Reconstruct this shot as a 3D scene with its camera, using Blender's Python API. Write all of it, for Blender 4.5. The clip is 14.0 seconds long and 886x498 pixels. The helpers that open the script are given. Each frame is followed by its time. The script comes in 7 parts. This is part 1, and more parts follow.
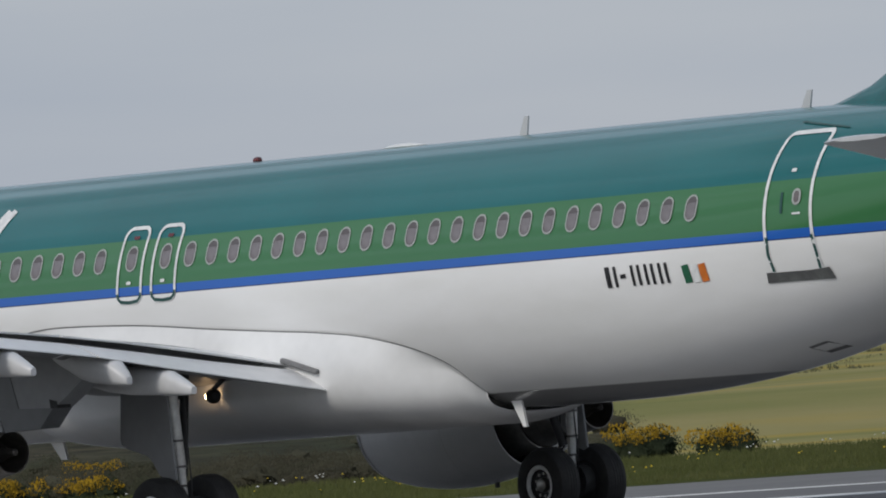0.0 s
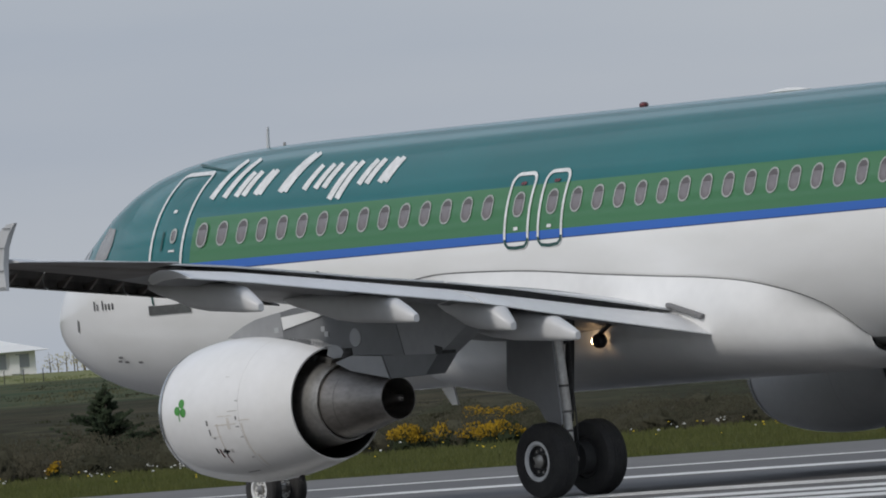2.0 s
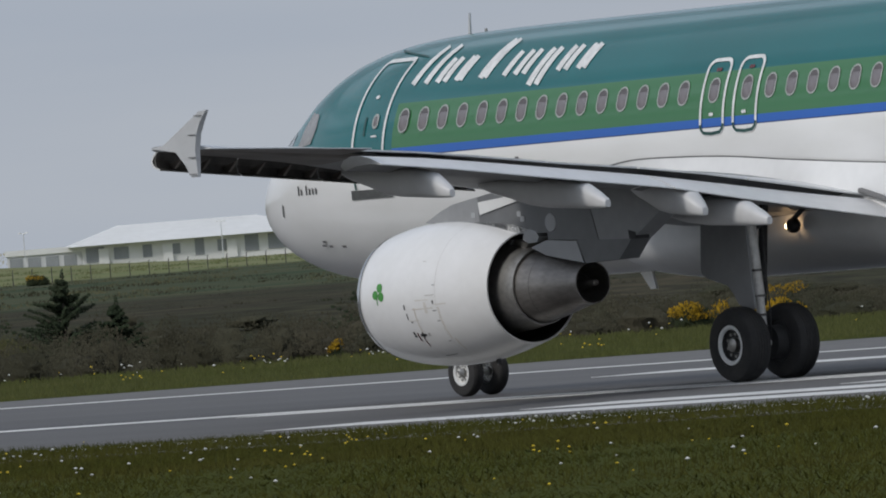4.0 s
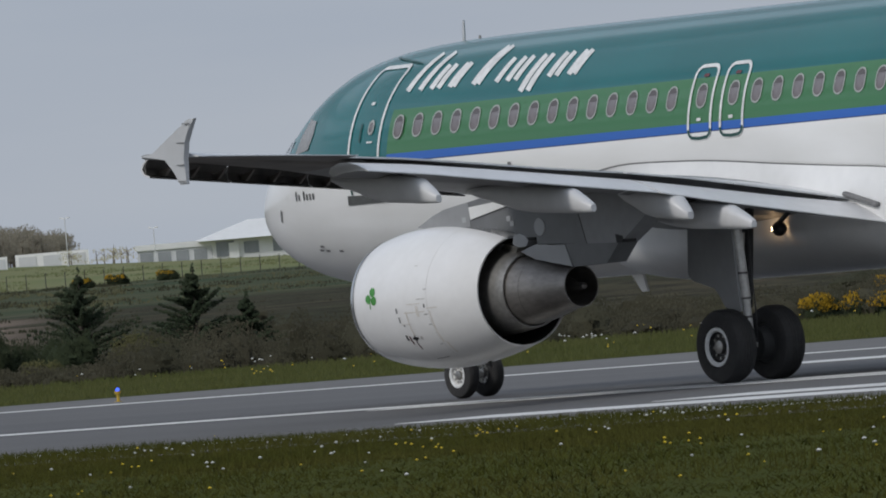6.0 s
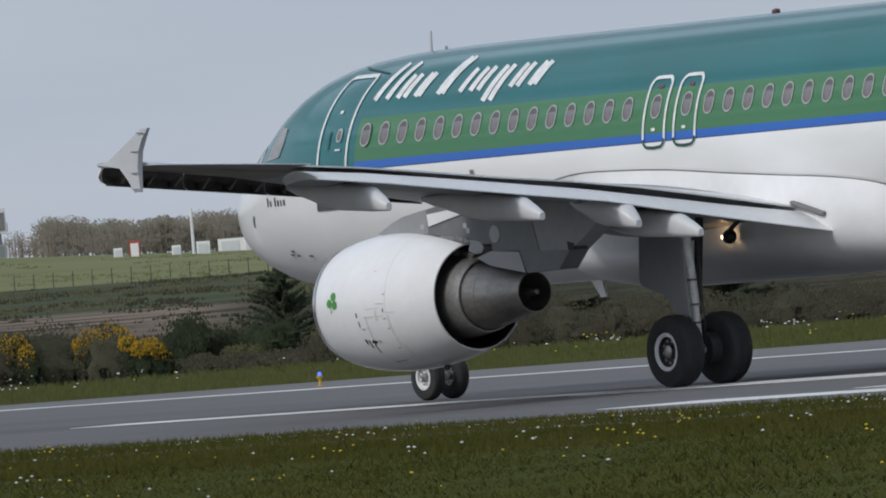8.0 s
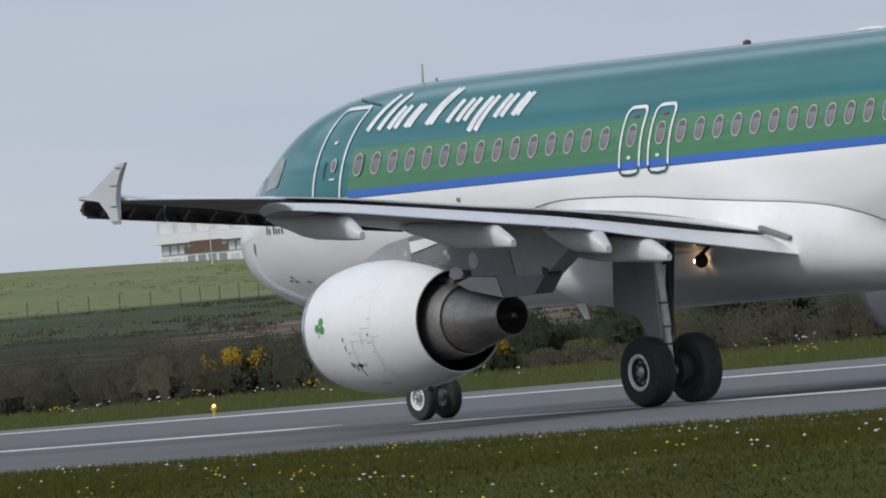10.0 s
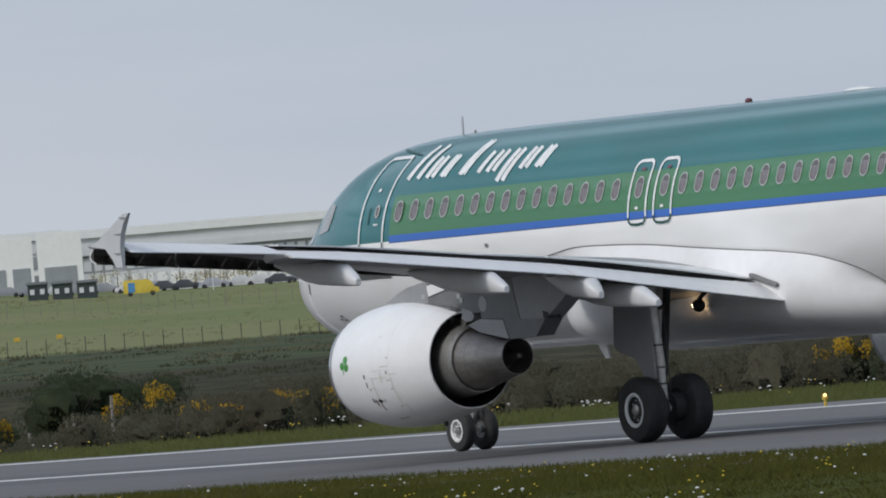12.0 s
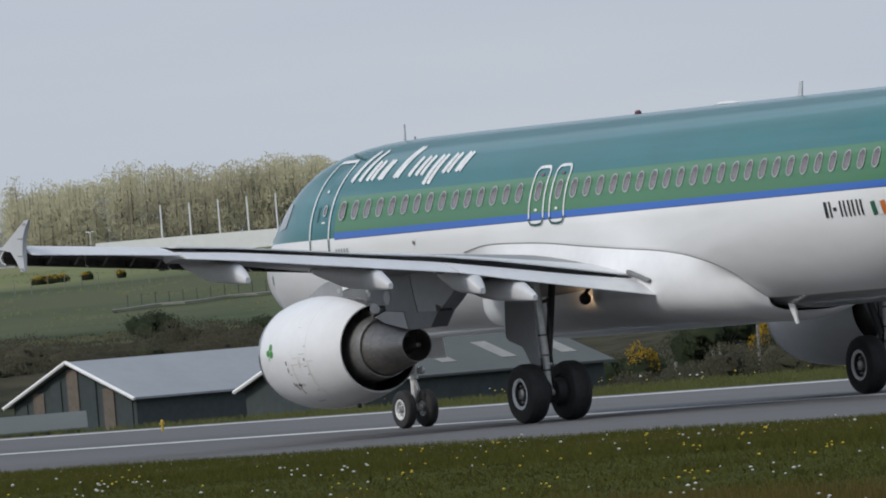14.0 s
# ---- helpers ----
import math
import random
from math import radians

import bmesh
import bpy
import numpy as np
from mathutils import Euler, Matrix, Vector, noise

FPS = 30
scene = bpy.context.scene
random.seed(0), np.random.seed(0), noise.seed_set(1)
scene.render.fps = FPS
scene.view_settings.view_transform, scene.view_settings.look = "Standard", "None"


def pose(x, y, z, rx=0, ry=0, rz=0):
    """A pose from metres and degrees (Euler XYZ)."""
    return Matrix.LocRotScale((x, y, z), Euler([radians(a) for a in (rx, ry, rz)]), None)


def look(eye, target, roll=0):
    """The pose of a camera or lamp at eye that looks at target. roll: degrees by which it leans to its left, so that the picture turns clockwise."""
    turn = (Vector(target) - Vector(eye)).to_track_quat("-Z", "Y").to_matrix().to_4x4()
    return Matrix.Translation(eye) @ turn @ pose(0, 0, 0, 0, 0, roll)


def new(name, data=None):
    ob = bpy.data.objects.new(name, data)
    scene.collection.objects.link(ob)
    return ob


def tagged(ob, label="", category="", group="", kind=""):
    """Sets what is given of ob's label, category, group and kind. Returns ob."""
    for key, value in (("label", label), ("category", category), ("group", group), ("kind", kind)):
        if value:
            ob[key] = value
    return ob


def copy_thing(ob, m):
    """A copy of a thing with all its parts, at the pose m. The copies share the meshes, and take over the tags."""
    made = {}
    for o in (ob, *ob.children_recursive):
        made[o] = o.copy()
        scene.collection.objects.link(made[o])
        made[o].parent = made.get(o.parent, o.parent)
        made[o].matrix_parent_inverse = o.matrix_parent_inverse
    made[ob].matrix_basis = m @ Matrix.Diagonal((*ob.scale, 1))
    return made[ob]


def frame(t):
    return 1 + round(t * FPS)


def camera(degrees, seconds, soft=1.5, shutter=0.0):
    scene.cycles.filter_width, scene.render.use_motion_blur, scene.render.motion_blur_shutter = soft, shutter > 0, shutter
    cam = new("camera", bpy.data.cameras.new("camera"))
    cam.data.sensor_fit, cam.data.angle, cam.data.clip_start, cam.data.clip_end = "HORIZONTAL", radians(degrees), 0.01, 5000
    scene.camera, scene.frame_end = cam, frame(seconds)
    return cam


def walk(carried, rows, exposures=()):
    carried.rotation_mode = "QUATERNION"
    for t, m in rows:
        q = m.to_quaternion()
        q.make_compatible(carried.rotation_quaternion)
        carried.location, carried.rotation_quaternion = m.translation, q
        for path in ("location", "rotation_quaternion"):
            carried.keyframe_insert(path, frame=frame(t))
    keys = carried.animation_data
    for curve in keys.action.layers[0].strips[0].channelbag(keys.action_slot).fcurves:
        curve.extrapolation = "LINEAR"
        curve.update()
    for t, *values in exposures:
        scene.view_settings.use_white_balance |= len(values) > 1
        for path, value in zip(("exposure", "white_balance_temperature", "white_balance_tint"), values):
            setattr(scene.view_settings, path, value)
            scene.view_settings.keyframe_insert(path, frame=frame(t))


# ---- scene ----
# The photographer stands still on the near grass and swings a long lens after the aircraft.
EYE = (0.0, 0.0, 2.04)
# seconds, turn to the left of +Y, tilt up, roll (degrees)
SWING = [
    (0.0, 50.387, 0.664, -4.31), (0.1, 50.491, 0.645, -4.36), (0.5, 50.839, 0.932, -4.48),
    (1.0, 51.825, 0.407, -4.69), (1.5, 51.891, 0.134, -4.68), (2.0, 52.182, 0.551, -4.59),
    (2.5, 52.799, 0.395, -5.01), (3.0, 52.999, 0.168, -4.89), (3.2, 53.173, 0.084, -4.84),
    (5.3, 53.629, 0.259, -4.50), (5.5, 53.643, 0.216, -4.72), (6.0, 54.053, 0.123, -4.87),
    (6.5, 54.336, 0.220, -4.57), (7.0, 54.183, 0.282, -4.57), (7.5, 54.255, 0.457, -4.57),
    (8.0, 54.957, 0.132, -4.63), (8.5, 55.613, 0.185, -4.46), (9.0, 55.589, 0.311, -4.36),
    (9.2, 55.680, 0.290, -4.46), (11.4, 58.373, 0.135, -5.08), (11.5, 58.555, 0.174, -4.78),
    (12.0, 59.190, 0.420, -4.73), (12.5, 59.906, -0.016, -4.88), (13.0, 60.380, 0.459, -5.09),
    (13.5, 61.313, 0.390, -5.00), (14.0, 62.083, 0.342, -4.75),
]
# seconds, main gear x, main gear y, heading (degrees); the aircraft rolls towards -X
ROLL = [
    (0.0, -151.25, 123.60, -0.15), (0.1, -151.27, 123.61, -0.16), (0.5, -151.36, 123.61, -0.22),
    (1.0, -151.48, 123.62, -0.31), (1.5, -151.55, 123.64, -0.45), (2.0, -151.68, 123.67, -0.56),
    (2.5, -151.96, 123.71, -0.63), (3.0, -152.64, 123.71, -0.66), (3.2, -152.92, 123.70, -0.66),
    (5.3, -155.84, 123.73, -0.66), (5.5, -156.29, 123.74, -0.62), (6.0, -157.51, 123.70, -0.43),
    (6.5, -158.80, 123.69, -0.33), (7.0, -160.36, 123.65, -0.29), (7.5, -162.05, 123.61, -0.23),
    (8.0, -163.95, 123.55, -0.12), (8.5, -165.98, 123.52, 0.02), (9.0, -168.37, 123.47, 0.20),
    (9.2, -169.37, 123.43, 0.25), (11.4, -184.49, 122.15, 0.76), (11.5, -185.59, 122.13, 0.76),
    (12.0, -191.23, 122.05, 0.71), (12.5, -197.31, 121.98, 0.65), (13.0, -203.95, 121.90, 0.56),
    (13.5, -211.10, 121.84, 0.47), (14.0, -218.72, 121.73, 0.37),
]


def aim(az, el, r=100.0):
    """The point at range r in the direction of azimuth az (left of +Y) and elevation el, in degrees."""
    a, e = radians(az), radians(el)
    return (-r * math.sin(a), r * math.cos(a), EYE[2] + r * math.tan(e))


cam = camera(3.943, 14.0, soft=1.9)
walk(cam, [(t, look(EYE, aim(az, el), ro)) for t, az, el, ro in SWING],
     exposures=[(0.0, -0.12, 6650, 10), (1.0, -0.36, 6750, 10), (1.5, -0.17, 6700, 10), (3.0, -0.08, 6650, 10), (5.5, -0.2, 6550, 10), (6.0, -0.14, 6550, 10), (6.5, 0.06, 6550, 10), (7.5, 0.07, 6500, 10), (8.5, 0.1, 6500, 10),
                (9.0, 0.22, 6500, 10), (11.5, 0.14, 6500, 10), (12.5, 0.14, 6500, 10), (14.0, 0.15, 6500, 10)])

# ---- light: thin overcast, soft sun high over the near side ----
SUN_EL, SUN_AZ = 37.0, 174.0
world = bpy.data.worlds.new("overcast_sky")
scene.world = world
world.use_nodes = True
wn, wl = world.node_tree.nodes, world.node_tree.links
wn.clear()
w_out = wn.new("ShaderNodeOutputWorld")
w_bg = wn.new("ShaderNodeBackground")
w_bg.inputs[1].default_value = 0.1
w_sky = wn.new("ShaderNodeTexSky")
w_sky.sky_type = "NISHITA"
w_sky.sun_disc = False
w_sky.sun_elevation, w_sky.sun_rotation = radians(SUN_EL), radians(SUN_AZ)
w_sky.air_density, w_sky.dust_density = 1.0, 2.0
w_co = wn.new("ShaderNodeTexCoord")
w_map = wn.new("ShaderNodeMapping")
w_map.inputs["Scale"].default_value = (3.0, 3.0, 24.0)
w_no = wn.new("ShaderNodeTexNoise")
w_no.inputs["Scale"].default_value = 1.6
w_no.inputs["Detail"].default_value = 5.0
w_ramp = wn.new("ShaderNodeValToRGB")
w_ramp.color_ramp.elements[0].position, w_ramp.color_ramp.elements[1].position = 0.3, 0.72
w_ramp.color_ramp.elements[0].color = (4.0, 4.7, 5.95, 1)
w_ramp.color_ramp.elements[1].color = (5.6, 6.05, 6.75, 1)
w_mix = wn.new("ShaderNodeMix")
w_mix.data_type = "RGBA"
w_mix.inputs[0].default_value = 0.82
wl.new(w_co.outputs["Generated"], w_map.inputs["Vector"])
wl.new(w_map.outputs[0], w_no.inputs["Vector"])
wl.new(w_no.outputs[0], w_ramp.inputs[0])
wl.new(w_sky.outputs[0], w_mix.inputs[6])
wl.new(w_ramp.outputs[0], w_mix.inputs[7])
w_sep = wn.new("ShaderNodeSeparateXYZ")
wl.new(w_co.outputs["Generated"], w_sep.inputs[0])
w_clear = wn.new("ShaderNodeMapRange")
w_clear.inputs[1].default_value, w_clear.inputs[2].default_value = 0.06, 0.35
wl.new(w_sep.outputs["Z"], w_clear.inputs[0])
w_map2 = wn.new("ShaderNodeMapping")
w_map2.inputs["Scale"].default_value = (1.6, 1.6, 11.0)
w_no2 = wn.new("ShaderNodeTexNoise")
w_no2.inputs["Scale"].default_value, w_no2.inputs["Detail"].default_value = 1.3, 4.0
wl.new(w_co.outputs["Generated"], w_map2.inputs["Vector"])
wl.new(w_map2.outputs[0], w_no2.inputs["Vector"])
w_deck = wn.new("ShaderNodeMapRange")
w_deck.inputs[1].default_value, w_deck.inputs[2].default_value, w_deck.inputs[3].default_value, w_deck.inputs[4].default_value = 0.38, 0.66, 0.55, 1.9
wl.new(w_no2.outputs[0], w_deck.inputs[0])
w_rel = wn.new("ShaderNodeMix")
w_rel.inputs[2].default_value = 1.0
wl.new(w_clear.outputs[0], w_rel.inputs[0])
wl.new(w_deck.outputs[0], w_rel.inputs[3])
w_mul = wn.new("ShaderNodeVectorMath")
w_mul.operation = "SCALE"
wl.new(w_mix.outputs[2], w_mul.inputs[0])
wl.new(w_rel.outputs[0], w_mul.inputs["Scale"])
wl.new(w_mul.outputs[0], w_bg.inputs[0])
wl.new(w_bg.outputs[0], w_out.inputs[0])

sun = new("sun", bpy.data.lights.new("sun", "SUN"))
sun.data.energy, sun.data.angle, sun.data.color = 1.5, radians(11), (1.0, 0.98, 0.95)
sun.matrix_world = look((8, -70, 53), (0, 0, 0))


# ---- materials ----
def base_nodes(name, rough, metal=0.0, coat=0.0):
    m = bpy.data.materials.new(name)
    m.use_nodes = True
    n, l = m.node_tree.nodes, m.node_tree.links
    b = n["Principled BSDF"]
    b.inputs["Roughness"].default_value = rough
    b.inputs["Metallic"].default_value = metal
    b.inputs["Coat Weight"].default_value = coat
    b.inputs["Coat Roughness"].default_value = 0.08
    return m, n, l, b


def mixed(n, l, fac, a, b):
    """A colour mix node; fac, a and b are sockets or values."""
    x = n.new("ShaderNodeMix")
    x.data_type = "RGBA"
    for sock, v in ((x.inputs[0], fac), (x.inputs[6], a), (x.inputs[7], b)):
        if isinstance(v, bpy.types.NodeSocket):
            l.new(v, sock)
        else:
            sock.default_value = (*v, 1) if isinstance(v, tuple) else v
    return x.outputs[2]


def noisy(n, l, scale, detail=4.0, lo=0.35, hi=0.65, stretch=(1, 1, 1)):
    co = n.new("ShaderNodeTexCoord")
    mp = n.new("ShaderNodeMapping")
    mp.inputs["Scale"].default_value = stretch
    t = n.new("ShaderNodeTexNoise")
    t.inputs["Scale"].default_value, t.inputs["Detail"].default_value = scale, detail
    r = n.new("ShaderNodeMapRange")
    r.inputs[1].default_value, r.inputs[2].default_value = lo, hi
    l.new(co.outputs["Object"], mp.inputs[0])
    l.new(mp.outputs[0], t.inputs["Vector"])
    l.new(t.outputs[0], r.inputs[0])
    return r.outputs[0]


def bumped(n, l, b, height, strength=0.2, dist=0.01):
    u = n.new("ShaderNodeBump")
    u.inputs["Strength"].default_value, u.inputs["Distance"].default_value = strength, dist
    l.new(height, u.inputs["Height"])
    l.new(u.outputs[0], b.inputs["Normal"])


def surface(name, col, col2=None, rough=0.5, metal=0.0, coat=0.0, big=0.6, fine=9.0, bump=0.1, stretch=(1, 1, 1), vary=0.0, dirt=0.25):
    """Two colours mixed at a large and a small scale, with fine relief; vary: change from piece to piece."""
    m, n, l, b = base_nodes(name, rough, metal, coat)
    col2 = col2 or tuple(c * 0.8 for c in col)
    one = mixed(n, l, noisy(n, l, big, 3.0, 0.3, 0.7, stretch), col, col2)
    grain = noisy(n, l, fine, 5.0, 0.3, 0.7, stretch)
    dark = mixed(n, l, dirt, one, (0.0, 0.0, 0.0))
    c = mixed(n, l, grain, dark, one)
    if vary:
        g = n.new("ShaderNodeNewGeometry")
        r = n.new("ShaderNodeMapRange")
        r.inputs[3].default_value, r.inputs[4].default_value = -vary, vary
        l.new(g.outputs["Random Per Island"], r.inputs[0])
        h = n.new("ShaderNodeHueSaturation")
        v = n.new("ShaderNodeMath")
        v.inputs[1].default_value = 1.0
        l.new(r.outputs[0], v.inputs[0])
        l.new(v.outputs[0], h.inputs["Value"])
        l.new(c, h.inputs["Color"])
        c = h.outputs[0]
    if vary:
        b.inputs["Specular IOR Level"].default_value = 0.05
    l.new(c, b.inputs["Base Color"])
    if bump:
        bumped(n, l, b, grain, bump)
    return m


WHITE = (0.8, 0.8, 0.79)
TEAL, GREEN, BLUE = (0.001, 0.125, 0.13), (0.038, 0.16, 0.058), (0.015, 0.11, 0.44)


def livery():
    """Gloss paint in bands: white below, a blue line, light green along the windows, teal above and over the nose."""
    m, n, l, b = base_nodes("fuselage_paint", 0.3, 0.0, 0.55)
    b.inputs["Specular IOR Level"].default_value = 0.3
    co = n.new("ShaderNodeTexCoord")
    sp = n.new("ShaderNodeSeparateXYZ")
    l.new(co.outputs["Object"], sp.inputs[0])

    def above(sock, v, soft=0.004):
        r = n.new("ShaderNodeMapRange")
        r.inputs[1].default_value, r.inputs[2].default_value = v - soft, v + soft
        l.new(sock, r.inputs[0])
        return r.outputs[0]
    x, z = sp.outputs["X"], sp.outputs["Z"]
    dirt = noisy(n, l, 1.1, 6.0, 0.35, 0.75, (0.5, 1, 1.6))
    white = mixed(n, l, dirt, WHITE, (0.73, 0.73, 0.71))
    teal = mixed(n, l, noisy(n, l, 0.5), TEAL, tuple(c * 0.88 for c in TEAL))
    # Aft of station 21.5 the belly is grey below z 2.03.
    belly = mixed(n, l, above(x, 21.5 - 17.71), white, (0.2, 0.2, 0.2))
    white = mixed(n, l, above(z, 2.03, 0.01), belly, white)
    c = mixed(n, l, above(z, 3.92), white, (0.01, 0.03, 0.12))
    c = mixed(n, l, above(z, 3.937), c, BLUE)
    c = mixed(n, l, above(z, 4.065), c, GREEN)
    c = mixed(n, l, above(z, 4.775), c, teal)
    front = mixed(n, l, above(z, 3.955), white, teal)
    c = mixed(n, l, above(x, 5.86 - 17.71), front, c)
    b.inputs["Coat Roughness"].default_value = 0.05
    l.new(c, b.inputs["Base Color"])
    bumped(n, l, b, noisy(n, l, 1.3, 2.0, 0.3, 0.7, (0.35, 1, 1.5)), 0.06, 0.02)
    return m


MAT_BODY = livery()
MAT_WHITE = surface("white_paint", WHITE, (0.7, 0.7, 0.69), 0.35, coat=0.3, big=0.9, fine=5.0, bump=0.01, dirt=0.04)
MAT_COWL = surface("cowl_paint", (0.78, 0.78, 0.78), (0.74, 0.74, 0.73), 0.33, coat=0.3, big=1.2, fine=6.0, bump=0.01, dirt=0.04)
MAT_GREY = surface("grey_paint", (0.42, 0.43, 0.44), (0.36, 0.37, 0.38), 0.45, big=1.0, fine=6.0, bump=0.02, dirt=0.08)
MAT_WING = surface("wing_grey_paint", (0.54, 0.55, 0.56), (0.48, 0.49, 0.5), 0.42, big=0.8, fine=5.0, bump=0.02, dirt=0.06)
# Dark gear parts, and the painted shade of gaps and ducts.
MAT_DARK = surface("dark_parts_and_cavity_shade", (0.05, 0.05, 0.05), (0.025, 0.025, 0.025), 0.7, fine=8.0)
MAT_SLAT = surface("slat_back_metal", (0.2, 0.185, 0.17), (0.11, 0.105, 0.1), 0.5, 0.3, big=2.0, fine=7.0)
MAT_METAL = surface("bare_steel", (0.45, 0.44, 0.42), (0.36, 0.35, 0.33), 0.35, 0.9, big=2.0, fine=14.0)
MAT_EXH = surface("heated_nozzle_metal", (0.34, 0.32, 0.3), (0.2, 0.185, 0.17), 0.4, 0.8, big=2.2, fine=16.0, stretch=(0.4, 1, 1))
MAT_DUCT = surface("duct_metal", (0.5, 0.49, 0.47), (0.36, 0.35, 0.33), 0.42, 0.75, big=2.0, fine=12.0)
MAT_LIP = surface("polished_lip_metal", (0.7, 0.7, 0.69), (0.6, 0.6, 0.59), 0.22, 0.95, big=2.0, fine=8.0)
MAT_STRUT = surface("strut_paint", (0.82, 0.82, 0.79), (0.7, 0.68, 0.64), 0.4, 0.1, big=3.0, fine=14.0)
MAT_RUBBER = surface("tyre_rubber", (0.022, 0.022, 0.023), (0.04, 0.038, 0.036), 0.8, big=3.0, fine=22.0, bump=0.2)
MAT_RIM = surface("wheel_rim_paint", (0.84, 0.84, 0.82), (0.76, 0.75, 0.72), 0.4, 0.0, big=4.0, fine=20.0)
MAT_PANE = surface("cabin_window_pane", (0.19, 0.165, 0.165), (0.15, 0.13, 0.13), 0.12, coat=0.5, big=2.0, fine=6.0, bump=0)
MAT_WRING = surface("window_surround_metal", (0.46, 0.48, 0.45), (0.4, 0.42, 0.39), 0.4, 0.2, big=4.0, fine=20.0, bump=0)
MAT_LINE = surface("white_marking", (0.82, 0.83, 0.82), (0.75, 0.76, 0.75), 0.4, big=2.0, fine=8.0, bump=0)
MAT_GLINE = surface("dark_green_line", (0.02, 0.09, 0.08), None, 0.4, big=2.0, bump=0)
MAT_BLACK = surface("black_marking", (0.02, 0.02, 0.022), None, 0.45, big=3.0, bump=0)
MAT_SILL = surface("scuffed_sill_plate", (0.2, 0.21, 0.2), (0.13, 0.13, 0.13), 0.45, 0.5, big=5.0, fine=20.0)
MAT_ORANGE = surface("orange_marking", (0.75, 0.2, 0.03), None, 0.4, big=3.0, bump=0)
MAT_FGREEN = surface("flag_green_marking", (0.02, 0.14, 0.07), None, 0.4, big=3.0, bump=0)
MAT_SHAM = surface("leaf_green_marking", (0.07, 0.33, 0.05), (0.05, 0.26, 0.04), 0.4, big=3.0, bump=0)
MAT_SEAM = surface("panel_seam", (0.22, 0.22, 0.22), None, 0.6, big=4.0, bump=0)
MAT_RED = surface("red_lens", (0.14, 0.02, 0.02), (0.1, 0.015, 0.015), 0.2, coat=0.5, big=8.0, bump=0)
# Base colour lightened to stand in for the sky the panes mirror.
MAT_COCKPIT = surface("cockpit_glass", (0.3, 0.285, 0.26), (0.22, 0.21, 0.19), 0.15, coat=0.6, big=3.0, bump=0)


def glow(name, col, power):
    m, n, l, b = base_nodes(name, 0.4)
    b.inputs["Emission Color"].default_value = (*col, 1)
    b.inputs["Emission Strength"].default_value = power
    b.inputs["Base Color"].default_value = (*col, 1)
    return m


# Mid-grey for pylon panels; under wing and flaps it also paints shade.
MAT_WUNDER = surface("mid_grey_and_under_shade", (0.3, 0.305, 0.31), (0.25, 0.255, 0.26), 0.5, big=0.9, fine=5.0, bump=0.02, dirt=0.12)
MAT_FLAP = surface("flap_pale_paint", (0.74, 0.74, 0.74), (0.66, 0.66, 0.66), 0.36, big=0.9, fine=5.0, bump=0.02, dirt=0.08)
MAT_FAIR = surface("track_fairing_paint", (0.64, 0.64, 0.64), (0.58, 0.58, 0.58), 0.36, big=0.9, fine=5.0, bump=0.02, dirt=0.06)
MAT_PYLON = surface("pylon_dark_grey_paint", (0.17, 0.175, 0.18), (0.13, 0.133, 0.137), 0.45, big=1.0, fine=6.0, bump=0.02, dirt=0.1)
MAT_GDOOR = surface("gear_door_grey_paint", (0.27, 0.275, 0.28), (0.23, 0.235, 0.24), 0.5, big=1.0, fine=6.0, bump=0.02, dirt=0.08)
# Dark tone that paints the shade under the outer wing and aileron.
MAT_OUTER = surface("brown_metal_with_shade", (0.26, 0.235, 0.21), (0.14, 0.125, 0.115), 0.5, 0.1, big=1.6, fine=7.0, stretch=(1, 0.4, 1))
MAT_SHADE = surface("window_blind_dark", (0.12, 0.105, 0.105), None, 0.3, big=4.0, bump=0)
MAT_MARK = surface("faded_cowl_mark", (0.58, 0.57, 0.55), (0.5, 0.49, 0.47), 0.5, big=6.0, bump=0)
MAT_STAIN = surface("brown_oil_stain", (0.62, 0.58, 0.52), (0.7, 0.68, 0.64), 0.45, big=5.0, fine=14.0, bump=0, dirt=0.1)
MAT_LAMP = glow("warm_landing_lamp", (1.0, 0.66, 0.36), 30.0)
MAT_AMBER = glow("amber_edge_lamp", (1.0, 0.62, 0.25), 1.4)
MAT_BLUELAMP = glow("blue_edge_lamp", (0.05, 0.12, 1.0), 1.6)
MAT_YELLOW = surface("yellow_fitting_paint", (0.62, 0.42, 0.05), (0.5, 0.33, 0.04), 0.5, big=6.0)


# ---- building tools ----
def part(name, bm, material, parent=None, label="", smooth=True):
    """Links a bmesh as one mesh object, under a thing or a part."""
    me = bpy.data.meshes.new(name)
    bmesh.ops.recalc_face_normals(bm, faces=bm.faces[:])
    bm.to_mesh(me)
    bm.free()
    if smooth:
        for p in me.polygons:
            p.use_smooth = True
        me.set_sharp_from_angle(angle=radians(38))
    me.materials.append(material)
    ob = new(name, me)
    ob.parent = parent
    if label:
        tagged(ob, label)
    return ob


def mesh_part(name, verts, faces, material, parent=None, label=""):
    me = bpy.data.meshes.new(name)
    me.from_pydata(verts, [], faces)
    me.materials.append(material)
    ob = new(name, me)
    ob.parent = parent
    if label:
        tagged(ob, label)
    return ob


def loft(bm, rings, closed=True, caps=True):
    """Bridges rings of equal point counts."""
    rows = [[bm.verts.new(p) for p in r] for r in rings]
    n = len(rows[0])
    for a, b in zip(rows, rows[1:]):
        for i in range(n if closed else n - 1):
            j = (i + 1) % n
            bm.faces.new((a[i], a[j], b[j], b[i]))
    if caps and closed:
        bm.faces.new(rows[0])
        bm.faces.new(rows[-1])
    return rows


